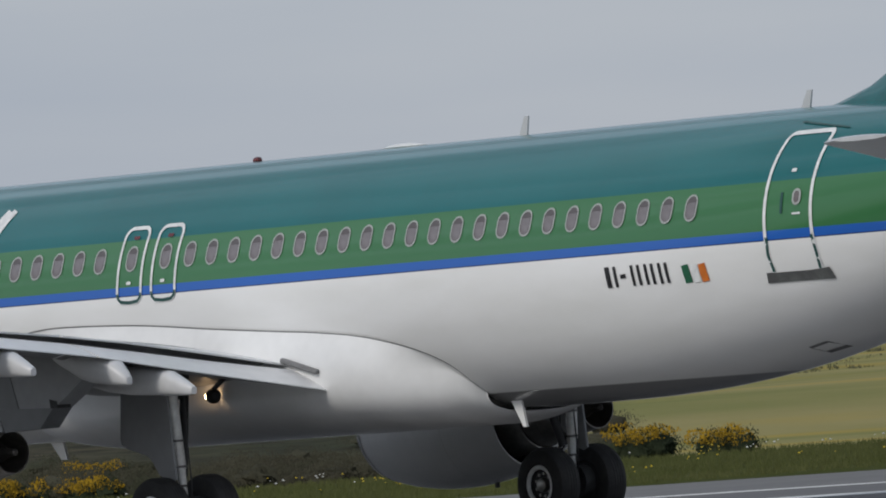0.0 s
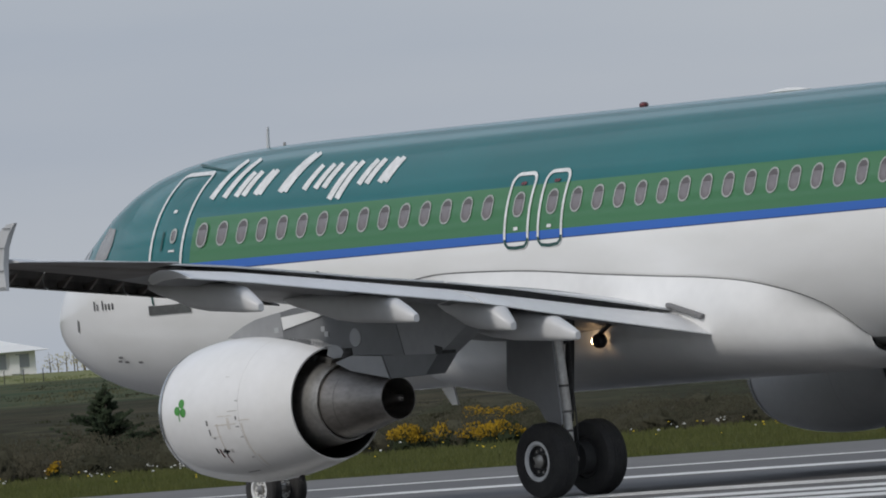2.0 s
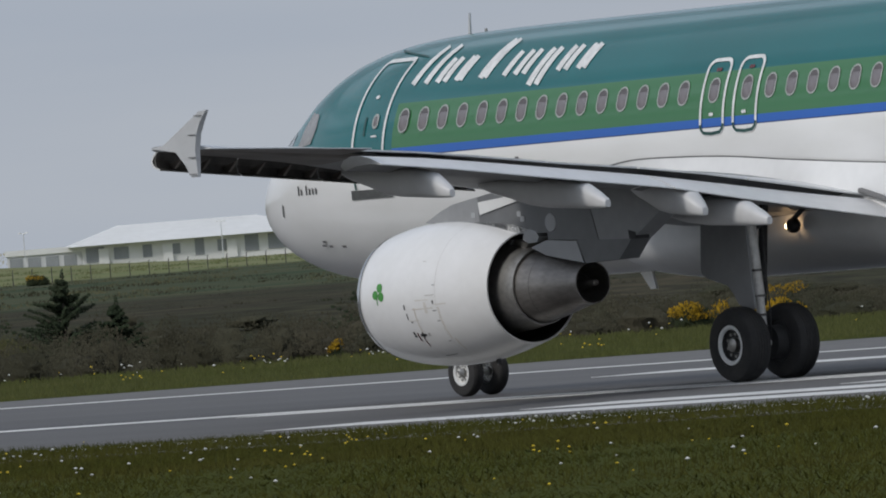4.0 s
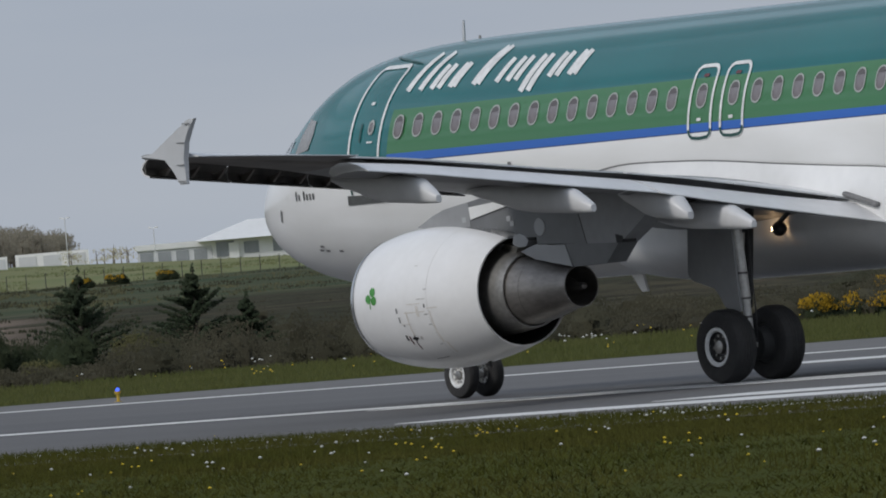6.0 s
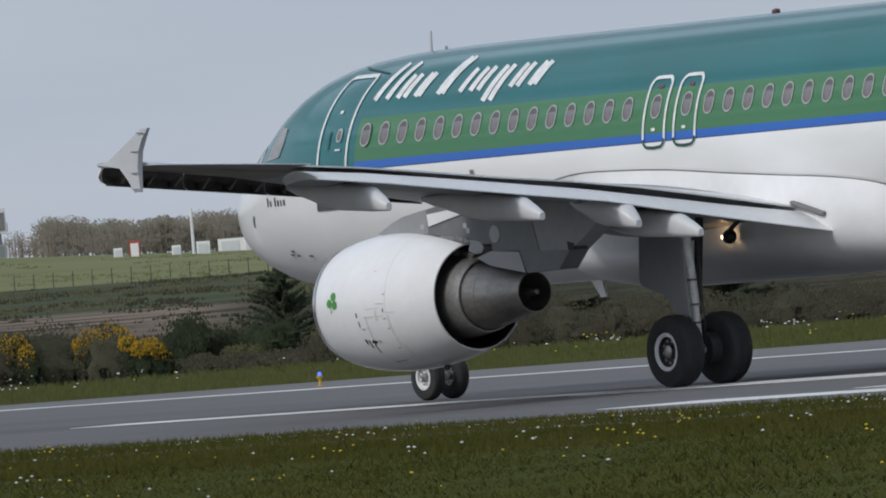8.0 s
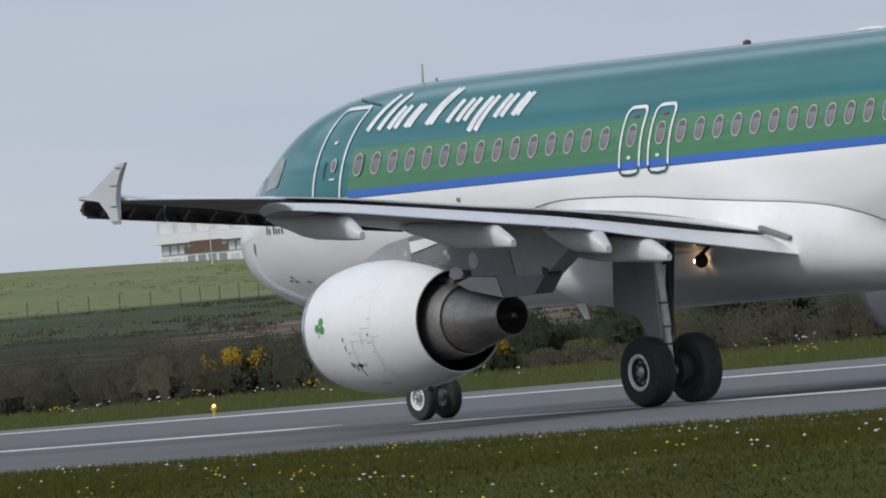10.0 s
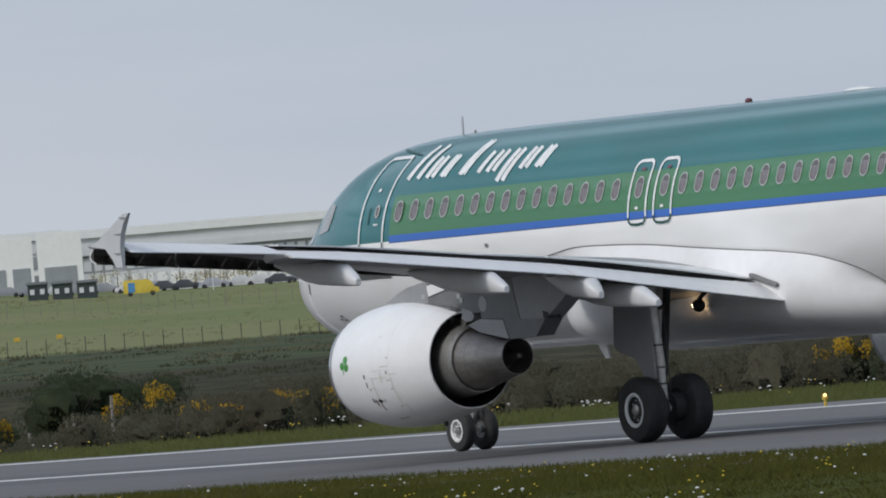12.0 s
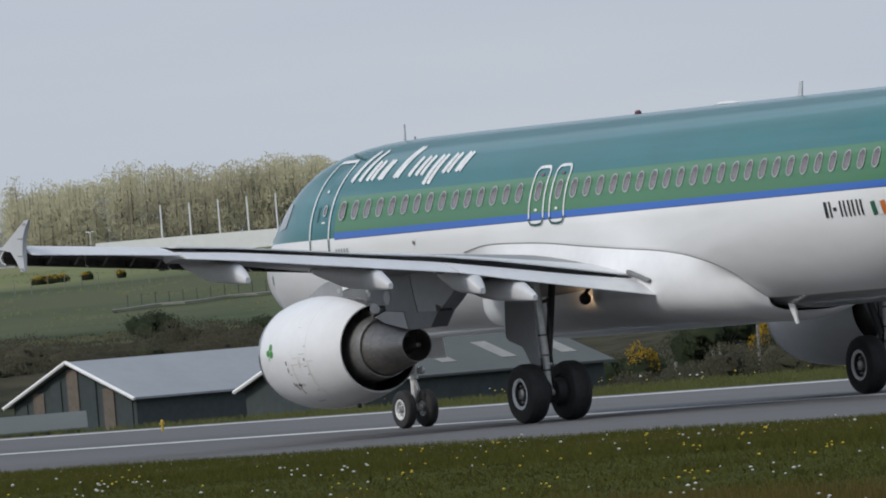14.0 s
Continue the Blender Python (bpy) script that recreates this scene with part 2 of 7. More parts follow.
def block(bm, c, s, m=None, bevel=0.0):
    """A box of size s about c, with its edges eased."""
    got = bmesh.ops.create_cube(bm, size=1.0)
    vs = got["verts"]
    for v in vs:
        v.co = Vector((v.co.x * s[0], v.co.y * s[1], v.co.z * s[2]))
    if bevel:
        es = list({e for v in vs for e in v.link_edges})
        got = bmesh.ops.bevel(bm, geom=es, offset=bevel, segments=1, affect="EDGES")
        vs = list({v for f in got["faces"] for v in f.verts} | {v for v in vs if v.is_valid})
    mat = Matrix.Translation(c) @ (m or Matrix.Identity(4))
    bmesh.ops.transform(bm, matrix=mat, verts=vs)


def rod(bm, a, b, r0, r1=None, seg=12):
    """A tapered round bar from a to b."""
    a, b = Vector(a), Vector(b)
    r1 = r0 if r1 is None else r1
    q = (b - a).to_track_quat("Z", "Y").to_matrix()
    rings = []
    for p, r in ((a, r0), (b, r1)):
        rings.append([p + q @ Vector((r * math.cos(2 * math.pi * i / seg), r * math.sin(2 * math.pi * i / seg), 0)) for i in range(seg)])
    loft(bm, rings)


def turned(bm, profile, c, axis="X", seg=40, caps=False):
    """A body of revolution: profile of (along, radius) about an axis through c."""
    rings = []
    for u, r in profile:
        ring = []
        for i in range(seg):
            a = 2 * math.pi * i / seg
            k, h = r * math.cos(a), r * math.sin(a)
            ring.append((c[0] + u, c[1] + k, c[2] + h) if axis == "X" else (c[0] + k, c[1] + u, c[2] + h))
        rings.append(ring)
    loft(bm, rings, caps=caps)


def curve_at(table, x):
    """Smooth interpolation through the rows of a table, by its first column."""
    xs = [r[0] for r in table]
    if x <= xs[0]:
        return table[0][1:]
    if x >= xs[-1]:
        return table[-1][1:]
    i = max(k for k in range(len(xs) - 1) if xs[k] <= x)
    t = (x - xs[i]) / (xs[i + 1] - xs[i])
    out = []
    for c in range(1, len(table[0])):
        p1, p2 = table[i][c], table[i + 1][c]
        h = xs[i + 1] - xs[i]
        m1 = (p2 - table[i - 1][c]) / (xs[i + 1] - xs[i - 1]) if i else (p2 - p1) / h
        m2 = (table[i + 2][c] - p1) / (xs[i + 2] - xs[i]) if i + 2 < len(xs) else (p2 - p1) / h
        out.append((2 * t**3 - 3 * t**2 + 1) * p1 + (t**3 - 2 * t**2 + t) * h * m1 + (3 * t**2 - 2 * t**3) * p2 + (t**3 - t**2) * h * m2)
    return out


# ---- the airliner; its own space: x aft from the main gear, y to starboard, z up from the ground ----
GEAR = 17.71
# station from the nose, half width, top, bottom
BODY = [(0.0, 0.03, 3.40, 3.32), (0.12, 0.34, 3.64, 3.02), (0.4, 0.64, 3.9, 2.70), (0.9, 0.96, 4.29, 2.40), (1.6, 1.26, 4.68, 2.16),
        (2.1, 1.43, 4.97, 2.05), (2.7, 1.61, 5.31, 1.96), (3.5, 1.78, 5.59, 1.88), (4.6, 1.9, 5.755, 1.815), (6.0, 1.96, 5.825, 1.785),
        (7.5, 1.975, 5.845, 1.78), (12.0, 1.975, 5.845, 1.78), (18.0, 1.975, 5.845, 1.78), (24.0, 1.975, 5.845, 1.78), (26.0, 1.96, 5.845, 1.86),
        (28.0, 1.9, 5.84, 2.09), (30.0, 1.75, 5.82, 2.49), (32.0, 1.5, 5.79, 3.01), (34.0, 1.15, 5.72, 3.68), (36.0, 0.7, 5.6, 4.35), (37.4, 0.22, 5.4, 4.98)]


def skin(st, z, off=0.0):
    """The point on the port skin at a station and height, off metres proud of it."""
    w, top, bot = curve_at(BODY, st)
    c, h = (top + bot) / 2, (top - bot) / 2
    k = max(-0.999, min(0.999, (z - c) / h))
    s = math.sqrt(1 - k * k)
    nrm = Vector((0, -s / w, k / h)).normalized()
    return Vector((st - GEAR, -w * s, z)) + nrm * off


def decal(bm, poly, off=0.006):
    """A filled shape on the skin: outline of (station, z), meshed as a fan."""
    n = len(poly)
    cx, cz = sum(p[0] for p in poly) / n, sum(p[1] for p in poly) / n
    mid = bm.verts.new(skin(cx, cz, off))
    vs = [bm.verts.new(skin(p[0], p[1], off)) for p in poly]
    for i in range(n):
        bm.faces.new((mid, vs[i], vs[(i + 1) % n]))


def strip(bm, path, width, off=0.007, closed=False):
    """A band of constant width along a path of (station, z) on the skin."""
    n = len(path)
    a, b = [], []
    for i, (x, z) in enumerate(path):
        p, q = path[(i - 1) % n] if closed or i else path[0], path[(i + 1) % n] if closed or i < n - 1 else path[-1]
        d = Vector((q[0] - p[0], q[1] - p[1]))
        d.normalize()
        a.append(bm.verts.new(skin(x - d.y * width / 2, z + d.x * width / 2, off)))
        b.append(bm.verts.new(skin(x + d.y * width / 2, z - d.x * width / 2, off)))
    for i in range(n if closed else n - 1):
        j = (i + 1) % n
        bm.faces.new((a[i], a[j], b[j], b[i]))


def rounded(x0, x1, z0, z1, r, seg=5):
    """A rounded rectangle, its long sides split to follow the skin."""
    out = []
    for cx, cz, a0 in ((x1 - r, z1 - r, 0), (x0 + r, z1 - r, 90), (x0 + r, z0 + r, 180), (x1 - r, z0 + r, 270)):
        out += [(cx + r * math.cos(radians(a0 + 90 * i / seg)), cz + r * math.sin(radians(a0 + 90 * i / seg))) for i in range(seg + 1)]
    full = []
    for p, q in zip(out, out[1:] + out[:1]):
        k = max(1, int(abs(q[1] - p[1]) / 0.12), int(abs(q[0] - p[0]) / 0.3))
        full += [(p[0] + (q[0] - p[0]) * i / k, p[1] + (q[1] - p[1]) * i / k) for i in range(k)]
    return full


plane = tagged(new("airliner"), "twin-engined airliner in teal, green and white rolling along the runway", "airplane")


def fuselage():
    bm = bmesh.new()
    sts = [0, 0.04, 0.1, 0.2, 0.35, 0.55, 0.8, 1.1, 1.4, 1.7, 2.0, 2.3, 2.6, 3.0, 3.4, 3.9, 4.5, 5.2, 6.0] + [7 + i for i in range(18)] + [24.7 + 0.7 * i for i in range(18)] + [37.4]
    rings = []
    for s in sts:
        w, top, bot = curve_at(BODY, s)
        c, h = (top + bot) / 2, (top - bot) / 2
        rings.append([(s - GEAR, w * math.cos(2 * math.pi * i / 72), c + h * math.sin(2 * math.pi * i / 72)) for i in range(72)])
    loft(bm, rings)
    return part("fuselage", bm, MAT_BODY, plane, "gloss teal over a light green window band, blue line, white belly grey low aft")


body = fuselage()


# station and height of the fairing's upper edge on the skin
ROOT_EDGE = [(11.0, 3.3), (11.31, 3.43), (12.25, 3.53), (13.4, 3.52), (14.76, 3.46), (16.3, 3.33), (17.97, 3.2), (18.75, 3.145), (19.75, 3.035), (20.45, 2.9), (20.95, 2.76), (21.32, 2.6), (21.53, 2.44), (21.63, 2.25)]


def belly_fairing():
    """A shell over the skin, flush along its upper edge, upright at the wing root and full below."""
    bm = bmesh.new()
    rings = []
    for k in range(53):
        s = 11.0 + 10.65 * math.sin(k / 52 * math.pi / 2) ** 0.9
        zt = curve_at(ROOT_EDGE, s)[0]
        full = min(1.0, max(0.0, (s - 11.0) / 1.8)) ** 0.7
        tail = min(1.0, max(0.0, (21.655 - s) / 2.4))
        side_f, low_f = full * (3 * tail**2 - 2 * tail**3), full * min(1.0, tail * 4) ** 0.5
        cz = min(2.42, zt - 0.2)
        w0, top, bot = curve_at(BODY, s)
        W = abs(skin(s, cz).y) + 0.015 + (2.08 - abs(skin(s, cz).y)) * side_f
        zb = (bot - 0.02) * (1 - low_f) + 1.555 * low_f
        a = skin(s, zt, 0.012)
        half = []
        for i in range(9):
            u = i / 9
            g = 1 - (1 - u) ** 2.0
            half.append((a.y + (-W - a.y) * g, a.z + (cz - a.z) * u))
        for i in range(15):
            f = math.pi / 2 * i / 14
            half.append((-W * math.cos(f) ** 0.8, cz - (cz - zb) * math.sin(f) ** 0.8 if i else cz))
        rings.append([(s - GEAR, y, z) for y, z in half] + [(s - GEAR, -y, z) for y, z in reversed(half[:-1])])
    loft(bm, rings, closed=False)
    return part("belly_fairing", bm, MAT_WHITE, plane, "white wing root fairing bulging under the belly")


belly_fairing()


def cabin_windows():
    """One window built at the origin station; the others share its meshes along the parallel body."""
    stations = [6.16 + 0.5334 * i for i in range(15)] + [14.42, 15.26] + [15.86 + 0.5325 * i for i in range(23)]
    ref = 15.0
    bm = bmesh.new()
    strip(bm, rounded(ref - 0.122, ref + 0.122, 4.31, 4.67, 0.115), 0.026, 0.01, closed=True)
    ring0 = part("cabin_window", bm, MAT_WRING, plane)
    bm = bmesh.new()
    decal(bm, rounded(ref - 0.115, ref + 0.115, 4.32, 4.66, 0.11), 0.005)
    pane0 = part("pane", bm, MAT_PANE, ring0, "dull grey-brown acrylic pane")
    bm = bmesh.new()
    decal(bm, rounded(ref - 0.1, ref + 0.1, 4.575, 4.65, 0.035), 0.008)
    blind0 = part("blind", bm, MAT_SHADE, ring0)
    ring0.location.x = stations[0] - ref
    for i, s in enumerate(stations[1:]):
        y = skin(s, 4.49).y - skin(ref, 4.49).y
        copy_thing(ring0, pose(s - ref, y, 0))


cabin_windows()


def doors():
    # front and rear passenger doors: white outline, grey scuffed sill, small round window
    for x0, x1, z0, z1, lean, nm in ((4.72, 5.62, 3.40, 5.47, 0.0, "front"), (29.15, 30.08, 3.42, 5.44, 0.0, "rear")):
        path = rounded(x0, x1, z0, z1, 0.09)
        bm = bmesh.new()
        strip(bm, [p for p in path], 0.06, 0.012, closed=True)
        d = part("passenger_door", bm, MAT_LINE, plane, "painted door outline, closed door")
        bm = bmesh.new()
        strip(bm, [(x0 + 0.02, z0 + 0.55), (x0, z0 + 0.3), (x0 + 0.03, z0 + 0.06)], 0.05, 0.016)
        part("lower_edge", bm, MAT_GLINE, d)
        bm = bmesh.new()
        strip(bm, [(x1 - 0.02, z0 + 0.55), (x1, z0 + 0.3), (x1 - 0.03, z0 + 0.06)], 0.05, 0.016)
        part("lower_edge", bm, MAT_GLINE, d)
        bm = bmesh.new()
        n = 10
        decal(bm, [(x0 - 0.12, z0 + 0.05), (x0, z0 + 0.05)] + [(x0 + (x1 - x0) * i / n, z0 + 0.045) for i in range(1, n)] + [(x1, z0 + 0.05), (x1 + 0.14, z0 + 0.07), (x1 + 0.16, z0 - 0.1), (x0 - 0.16, z0 - 0.1)], 0.02)
        part("sill", bm, MAT_SILL, d, "scuffed grey metal sill plate")
        bm = bmesh.new()
        strip(bm, rounded(x1 - 0.36, x1 - 0.22, 4.42, 4.62, 0.068), 0.035, 0.014, closed=True)
        part("door_window", bm, MAT_WRING, d)
        bm = bmesh.new()
        decal(bm, rounded(x1 - 0.35, x1 - 0.23, 4.43, 4.61, 0.06), 0.008)
        part("pane", bm, MAT_PANE, d)
        bm = bmesh.new()
        decal(bm, rounded(x1 - 0.62, x1 - 0.57, 4.3, 4.6, 0.01), 0.012)
        part("handle", bm, MAT_GLINE, d)
        bm = bmesh.new()
        decal(bm, rounded(x1 - 0.37, x1 - 0.2, 4.27, 4.3, 0.01), 0.012)
        part("placard", bm, MAT_LINE, d)
        bm = bmesh.new()
        decal(bm, rounded(x1 - 0.5, x1 - 0.4, 4.88, 4.93, 0.01), 0.012)
        part("placard", bm, MAT_LINE, d)
        bm = bmesh.new()
        strip(bm, [(x0 - 0.02 + 0.1 * i, z1 + 0.16 - 0.012 * i) for i in range(13)], 0.022, 0.014)
        part("rain_gutter", bm, MAT_GLINE, d, "dark rain gutter over the door")
    # two overwing exits
    for c in (14.42, 15.26):
        path = rounded(c - 0.29, c + 0.29, 3.83, 4.95, 0.14)
        bm = bmesh.new()
        strip(bm, path, 0.055, 0.012, closed=True)
        d = part("overwing_exit", bm, MAT_LINE, plane, "white rounded outline of an overwing exit")
        bm = bmesh.new()
        strip(bm, [(c - 0.29, 3.97), (c - 0.27, 3.9), (c - 0.2, 3.845), (c, 3.83), (c + 0.2, 3.845), (c + 0.27, 3.9), (c + 0.29, 3.97)], 0.05, 0.016)
        part("lower_edge", bm, MAT_GLINE, d)
        bm = bmesh.new()
        decal(bm, rounded(c - 0.07, c + 0.07, 4.78, 4.83, 0.02), 0.012)
        part("handle_mark", bm, MAT_RED, d)
        bm = bmesh.new()
        decal(bm, rounded(c - 0.07, c + 0.04, 4.1, 4.15, 0.02), 0.012)
        part("placard", bm, MAT_LINE, d)


doors()


def markings():
    # the airline's title as plain slanted white bars, letter by letter
    def bar(bm, x, z0, z1, w, slant=0.30):
        ks = max(2, int((z1 - z0) / 0.1))
        left = [(x + slant * (z0 + (z1 - z0) * i / ks - 5.05), z0 + (z1 - z0) * i / ks) for i in range(ks + 1)]
        strip(bm, [(p[0] + w / 2, p[1]) for p in left], w * (1.25 if slant > 0.2 else 1.0), 0.012)
    title = []
    for x0, wide, z0, z1 in ((6.0, 0.5, 5.05, 5.62), (6.68, 0.34, 5.05, 5.41), (7.2, 0.24, 5.05, 5.41), (7.86, 0.26, 5.05, 5.62), (8.5, 0.12, 5.05, 5.41), (8.8, 0.36, 5.05, 5.41), (9.36, 0.34, 4.86, 5.41), (9.94, 0.34, 5.05, 5.41), (10.48, 0.28, 5.05, 5.41)):
        k = 1 if wide < 0.2 else 2
        for i in range(k):
            title.append((x0 + (wide - 0.14) * i, z0, z1, 0.125))
    for x, z0, z1, w in title:
        bm = bmesh.new()
        bar(bm, x, z0, z1, w)
        part("title_bar", bm, MAT_LINE, plane)
    # registration as plain black bars, then the two bars of the flag
    for x, w in ((25.6, 0.1), (25.78, 0.06), (25.92, 0.12), (26.16, 0.06), (26.3, 0.06), (26.46, 0.06), (26.6, 0.06), (26.76, 0.06), (26.9, 0.06)):
        bm = bmesh.new()
        low, high = (3.56, 3.62) if w == 0.12 else (3.44, 3.74)
        bar(bm, x, low, high, w, -0.06)
        part("registration_bar", bm, MAT_BLACK, plane)
    for x, mt in ((27.2, MAT_FGREEN), (27.38, MAT_LINE), (27.55, MAT_ORANGE)):
        bm = bmesh.new()
        bar(bm, x - 0.02, 3.42, 3.68, 0.15, -0.12)
        part("flag_bar", bm, mt, plane)
    # small name under the cockpit and maker's line under the windows, both as bars
    for i in range(6):
        bm = bmesh.new()
        bar(bm, 2.9 + 0.12 * i + (0.08 if i > 1 else 0), 3.45, 3.6 if i in (0, 2) else 3.55, 0.045, 0.1)
        part("name_bar", bm, MAT_BLACK, plane)
    for i in range(5):
        bm = bmesh.new()
        bar(bm, 5.98 + 0.12 * i, 3.66, 3.74, 0.06, 0.05)
        part("maker_bar", bm, MAT_GREY, plane)
    # seams and small access panels
    bm = bmesh.new()
    strip(bm, [(28.68, 2.35), (29.06, 2.42), (29.15, 2.34), (28.74, 2.27)], 0.025, 0.008, closed=True)
    part("access_panel", bm, MAT_SEAM, plane)
    bm = bmesh.new()
    seam = ROOT_EDGE[1:] + [(21.67, 2.1), (21.66, 1.97)]
    fine_seam = [curve_at([(i, *p) for i, p in enumerate(seam)], k / 4) for k in range(4 * len(seam) - 3)]
    strip(bm, [tuple(p) for p in fine_seam], 0.022, 0.02)
    part("fairing_seam", bm, MAT_SEAM, plane)
    bm = bmesh.new()
    strip(bm, [(1.86, 3.13), (1.9, 3.23), (1.95, 3.32)], 0.07, 0.012)
    part("pitot_plate", bm, MAT_SEAM, plane)
    for x, z in ((2.98, 2.62), (3.08, 2.68), (3.2, 2.6), (3.64, 2.58), (9.3, 3.72), (14.66, 3.27), (15.6, 3.2)):
        bm = bmesh.new()
        decal(bm, rounded(x - 0.07, x + 0.07, z - 0.018, z + 0.018, 0.012) if z < 3.7 else rounded(x - 0.05, x + 0.05, z - 0.035, z + 0.035, 0.02), 0.05 if x > 14 else 0.02)
        part("static_port", bm, MAT_SEAM, plane)


markings()


def cockpit_windows():
    for poly in ([(1.25, 4.0), (1.6, 4.02), (1.95, 4.4), (1.85, 4.55), (1.6, 4.45)], [(1.68, 4.02), (2.15, 4.08), (2.3, 4.42), (2.02, 4.46)], [(2.66, 4.2), (3.25, 4.26), (3.36, 4.5), (3.3, 4.72), (2.92, 4.76), (2.78, 4.5)]):
        bm = bmesh.new()
        decal(bm, poly, 0.012)
        part("cockpit_window", bm, MAT_COCKPIT, plane, "cockpit pane with mirrored sky put into its tone")


cockpit_windows()


# distance from the axis, leading edge x and z, trailing edge x and z of the fixed wing, thickness
WING = [(1.2, 11.48, 2.93, 18.25, 2.53, 0.92), (2.0, 11.96, 3.0, 18.25, 2.665, 0.86), (3.5, 12.86, 3.16, 18.25, 2.925, 0.76), (5.0, 13.76, 3.3, 18.25, 3.175, 0.64), (6.3, 14.54, 3.43, 18.25, 3.35, 0.55),
        (8.15, 15.65, 3.54, 18.87, 3.495, 0.47), (10.26, 16.92, 3.7, 19.61, 3.687, 0.37), (11.6, 17.72, 3.8, 20.07, 3.8, 0.31), (13.2, 18.68, 3.91, 20.64, 3.9, 0.19), (15.2, 19.88, 4.03, 21.36, 4.03, 0.14), (17.0, 20.96, 4.13, 21.98, 4.14, 0.1)]
# distance from the axis, then x and z of the flap's upper lip and of its trailing edge
FLAP = [(2.05, 18.4, 2.605, 19.17, 2.265), (3.6, 18.4, 2.821, 19.14, 2.525), (5.1, 18.4, 3.055, 19.11, 2.785), (6.3, 18.4, 3.235, 19.09, 3.005), (8.3, 19.03, 3.425, 19.7, 3.2), (10.4, 19.77, 3.612, 20.38, 3.405), (11.7, 20.22, 3.72, 20.8, 3.535), (13.2, 20.74, 3.81, 21.27, 3.66)]


def wing_at(y):
    return [float(np.interp(y, [r[0] for r in WING], [r[k] for r in WING])) for k in range(1, 6)]


def flap_at(y):
    return [float(np.interp(y, [r[0] for r in FLAP], [r[k] for r in FLAP])) for k in range(1, 5)]


def swell(u):
    """Half thickness of a section along its chord, 0 to 1."""
    u = min(max(u, 0.0), 1.0)
    return 2.97 * math.sqrt(u) - 1.26 * u - 3.516 * u**2 + 2.843 * u**3 - 1.015 * u**4


def upper(y, u):
    """A point on the wing's upper skin at the fraction u of the chord."""
    lx, lz, tx, tz, th = wing_at(y)
    return lx + (tx - lx) * u - GEAR, lz + (tz - lz) * u + float(np.interp(y, [2.0, 6.5], [0.44, 0.2])) * th * swell(u)


def lower(y, u):
    lx, lz, tx, tz, th = wing_at(y)
    return lx + (tx - lx) * u - GEAR, lz + (tz - lz) * u - 0.55 * th * swell(u) - 0.012


def tone_by_facing(ob, mat, test):
    """A second tone on the faces that pass the test, mostly shade painted by facing."""
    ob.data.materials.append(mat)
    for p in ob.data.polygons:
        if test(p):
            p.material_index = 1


AILERON = []


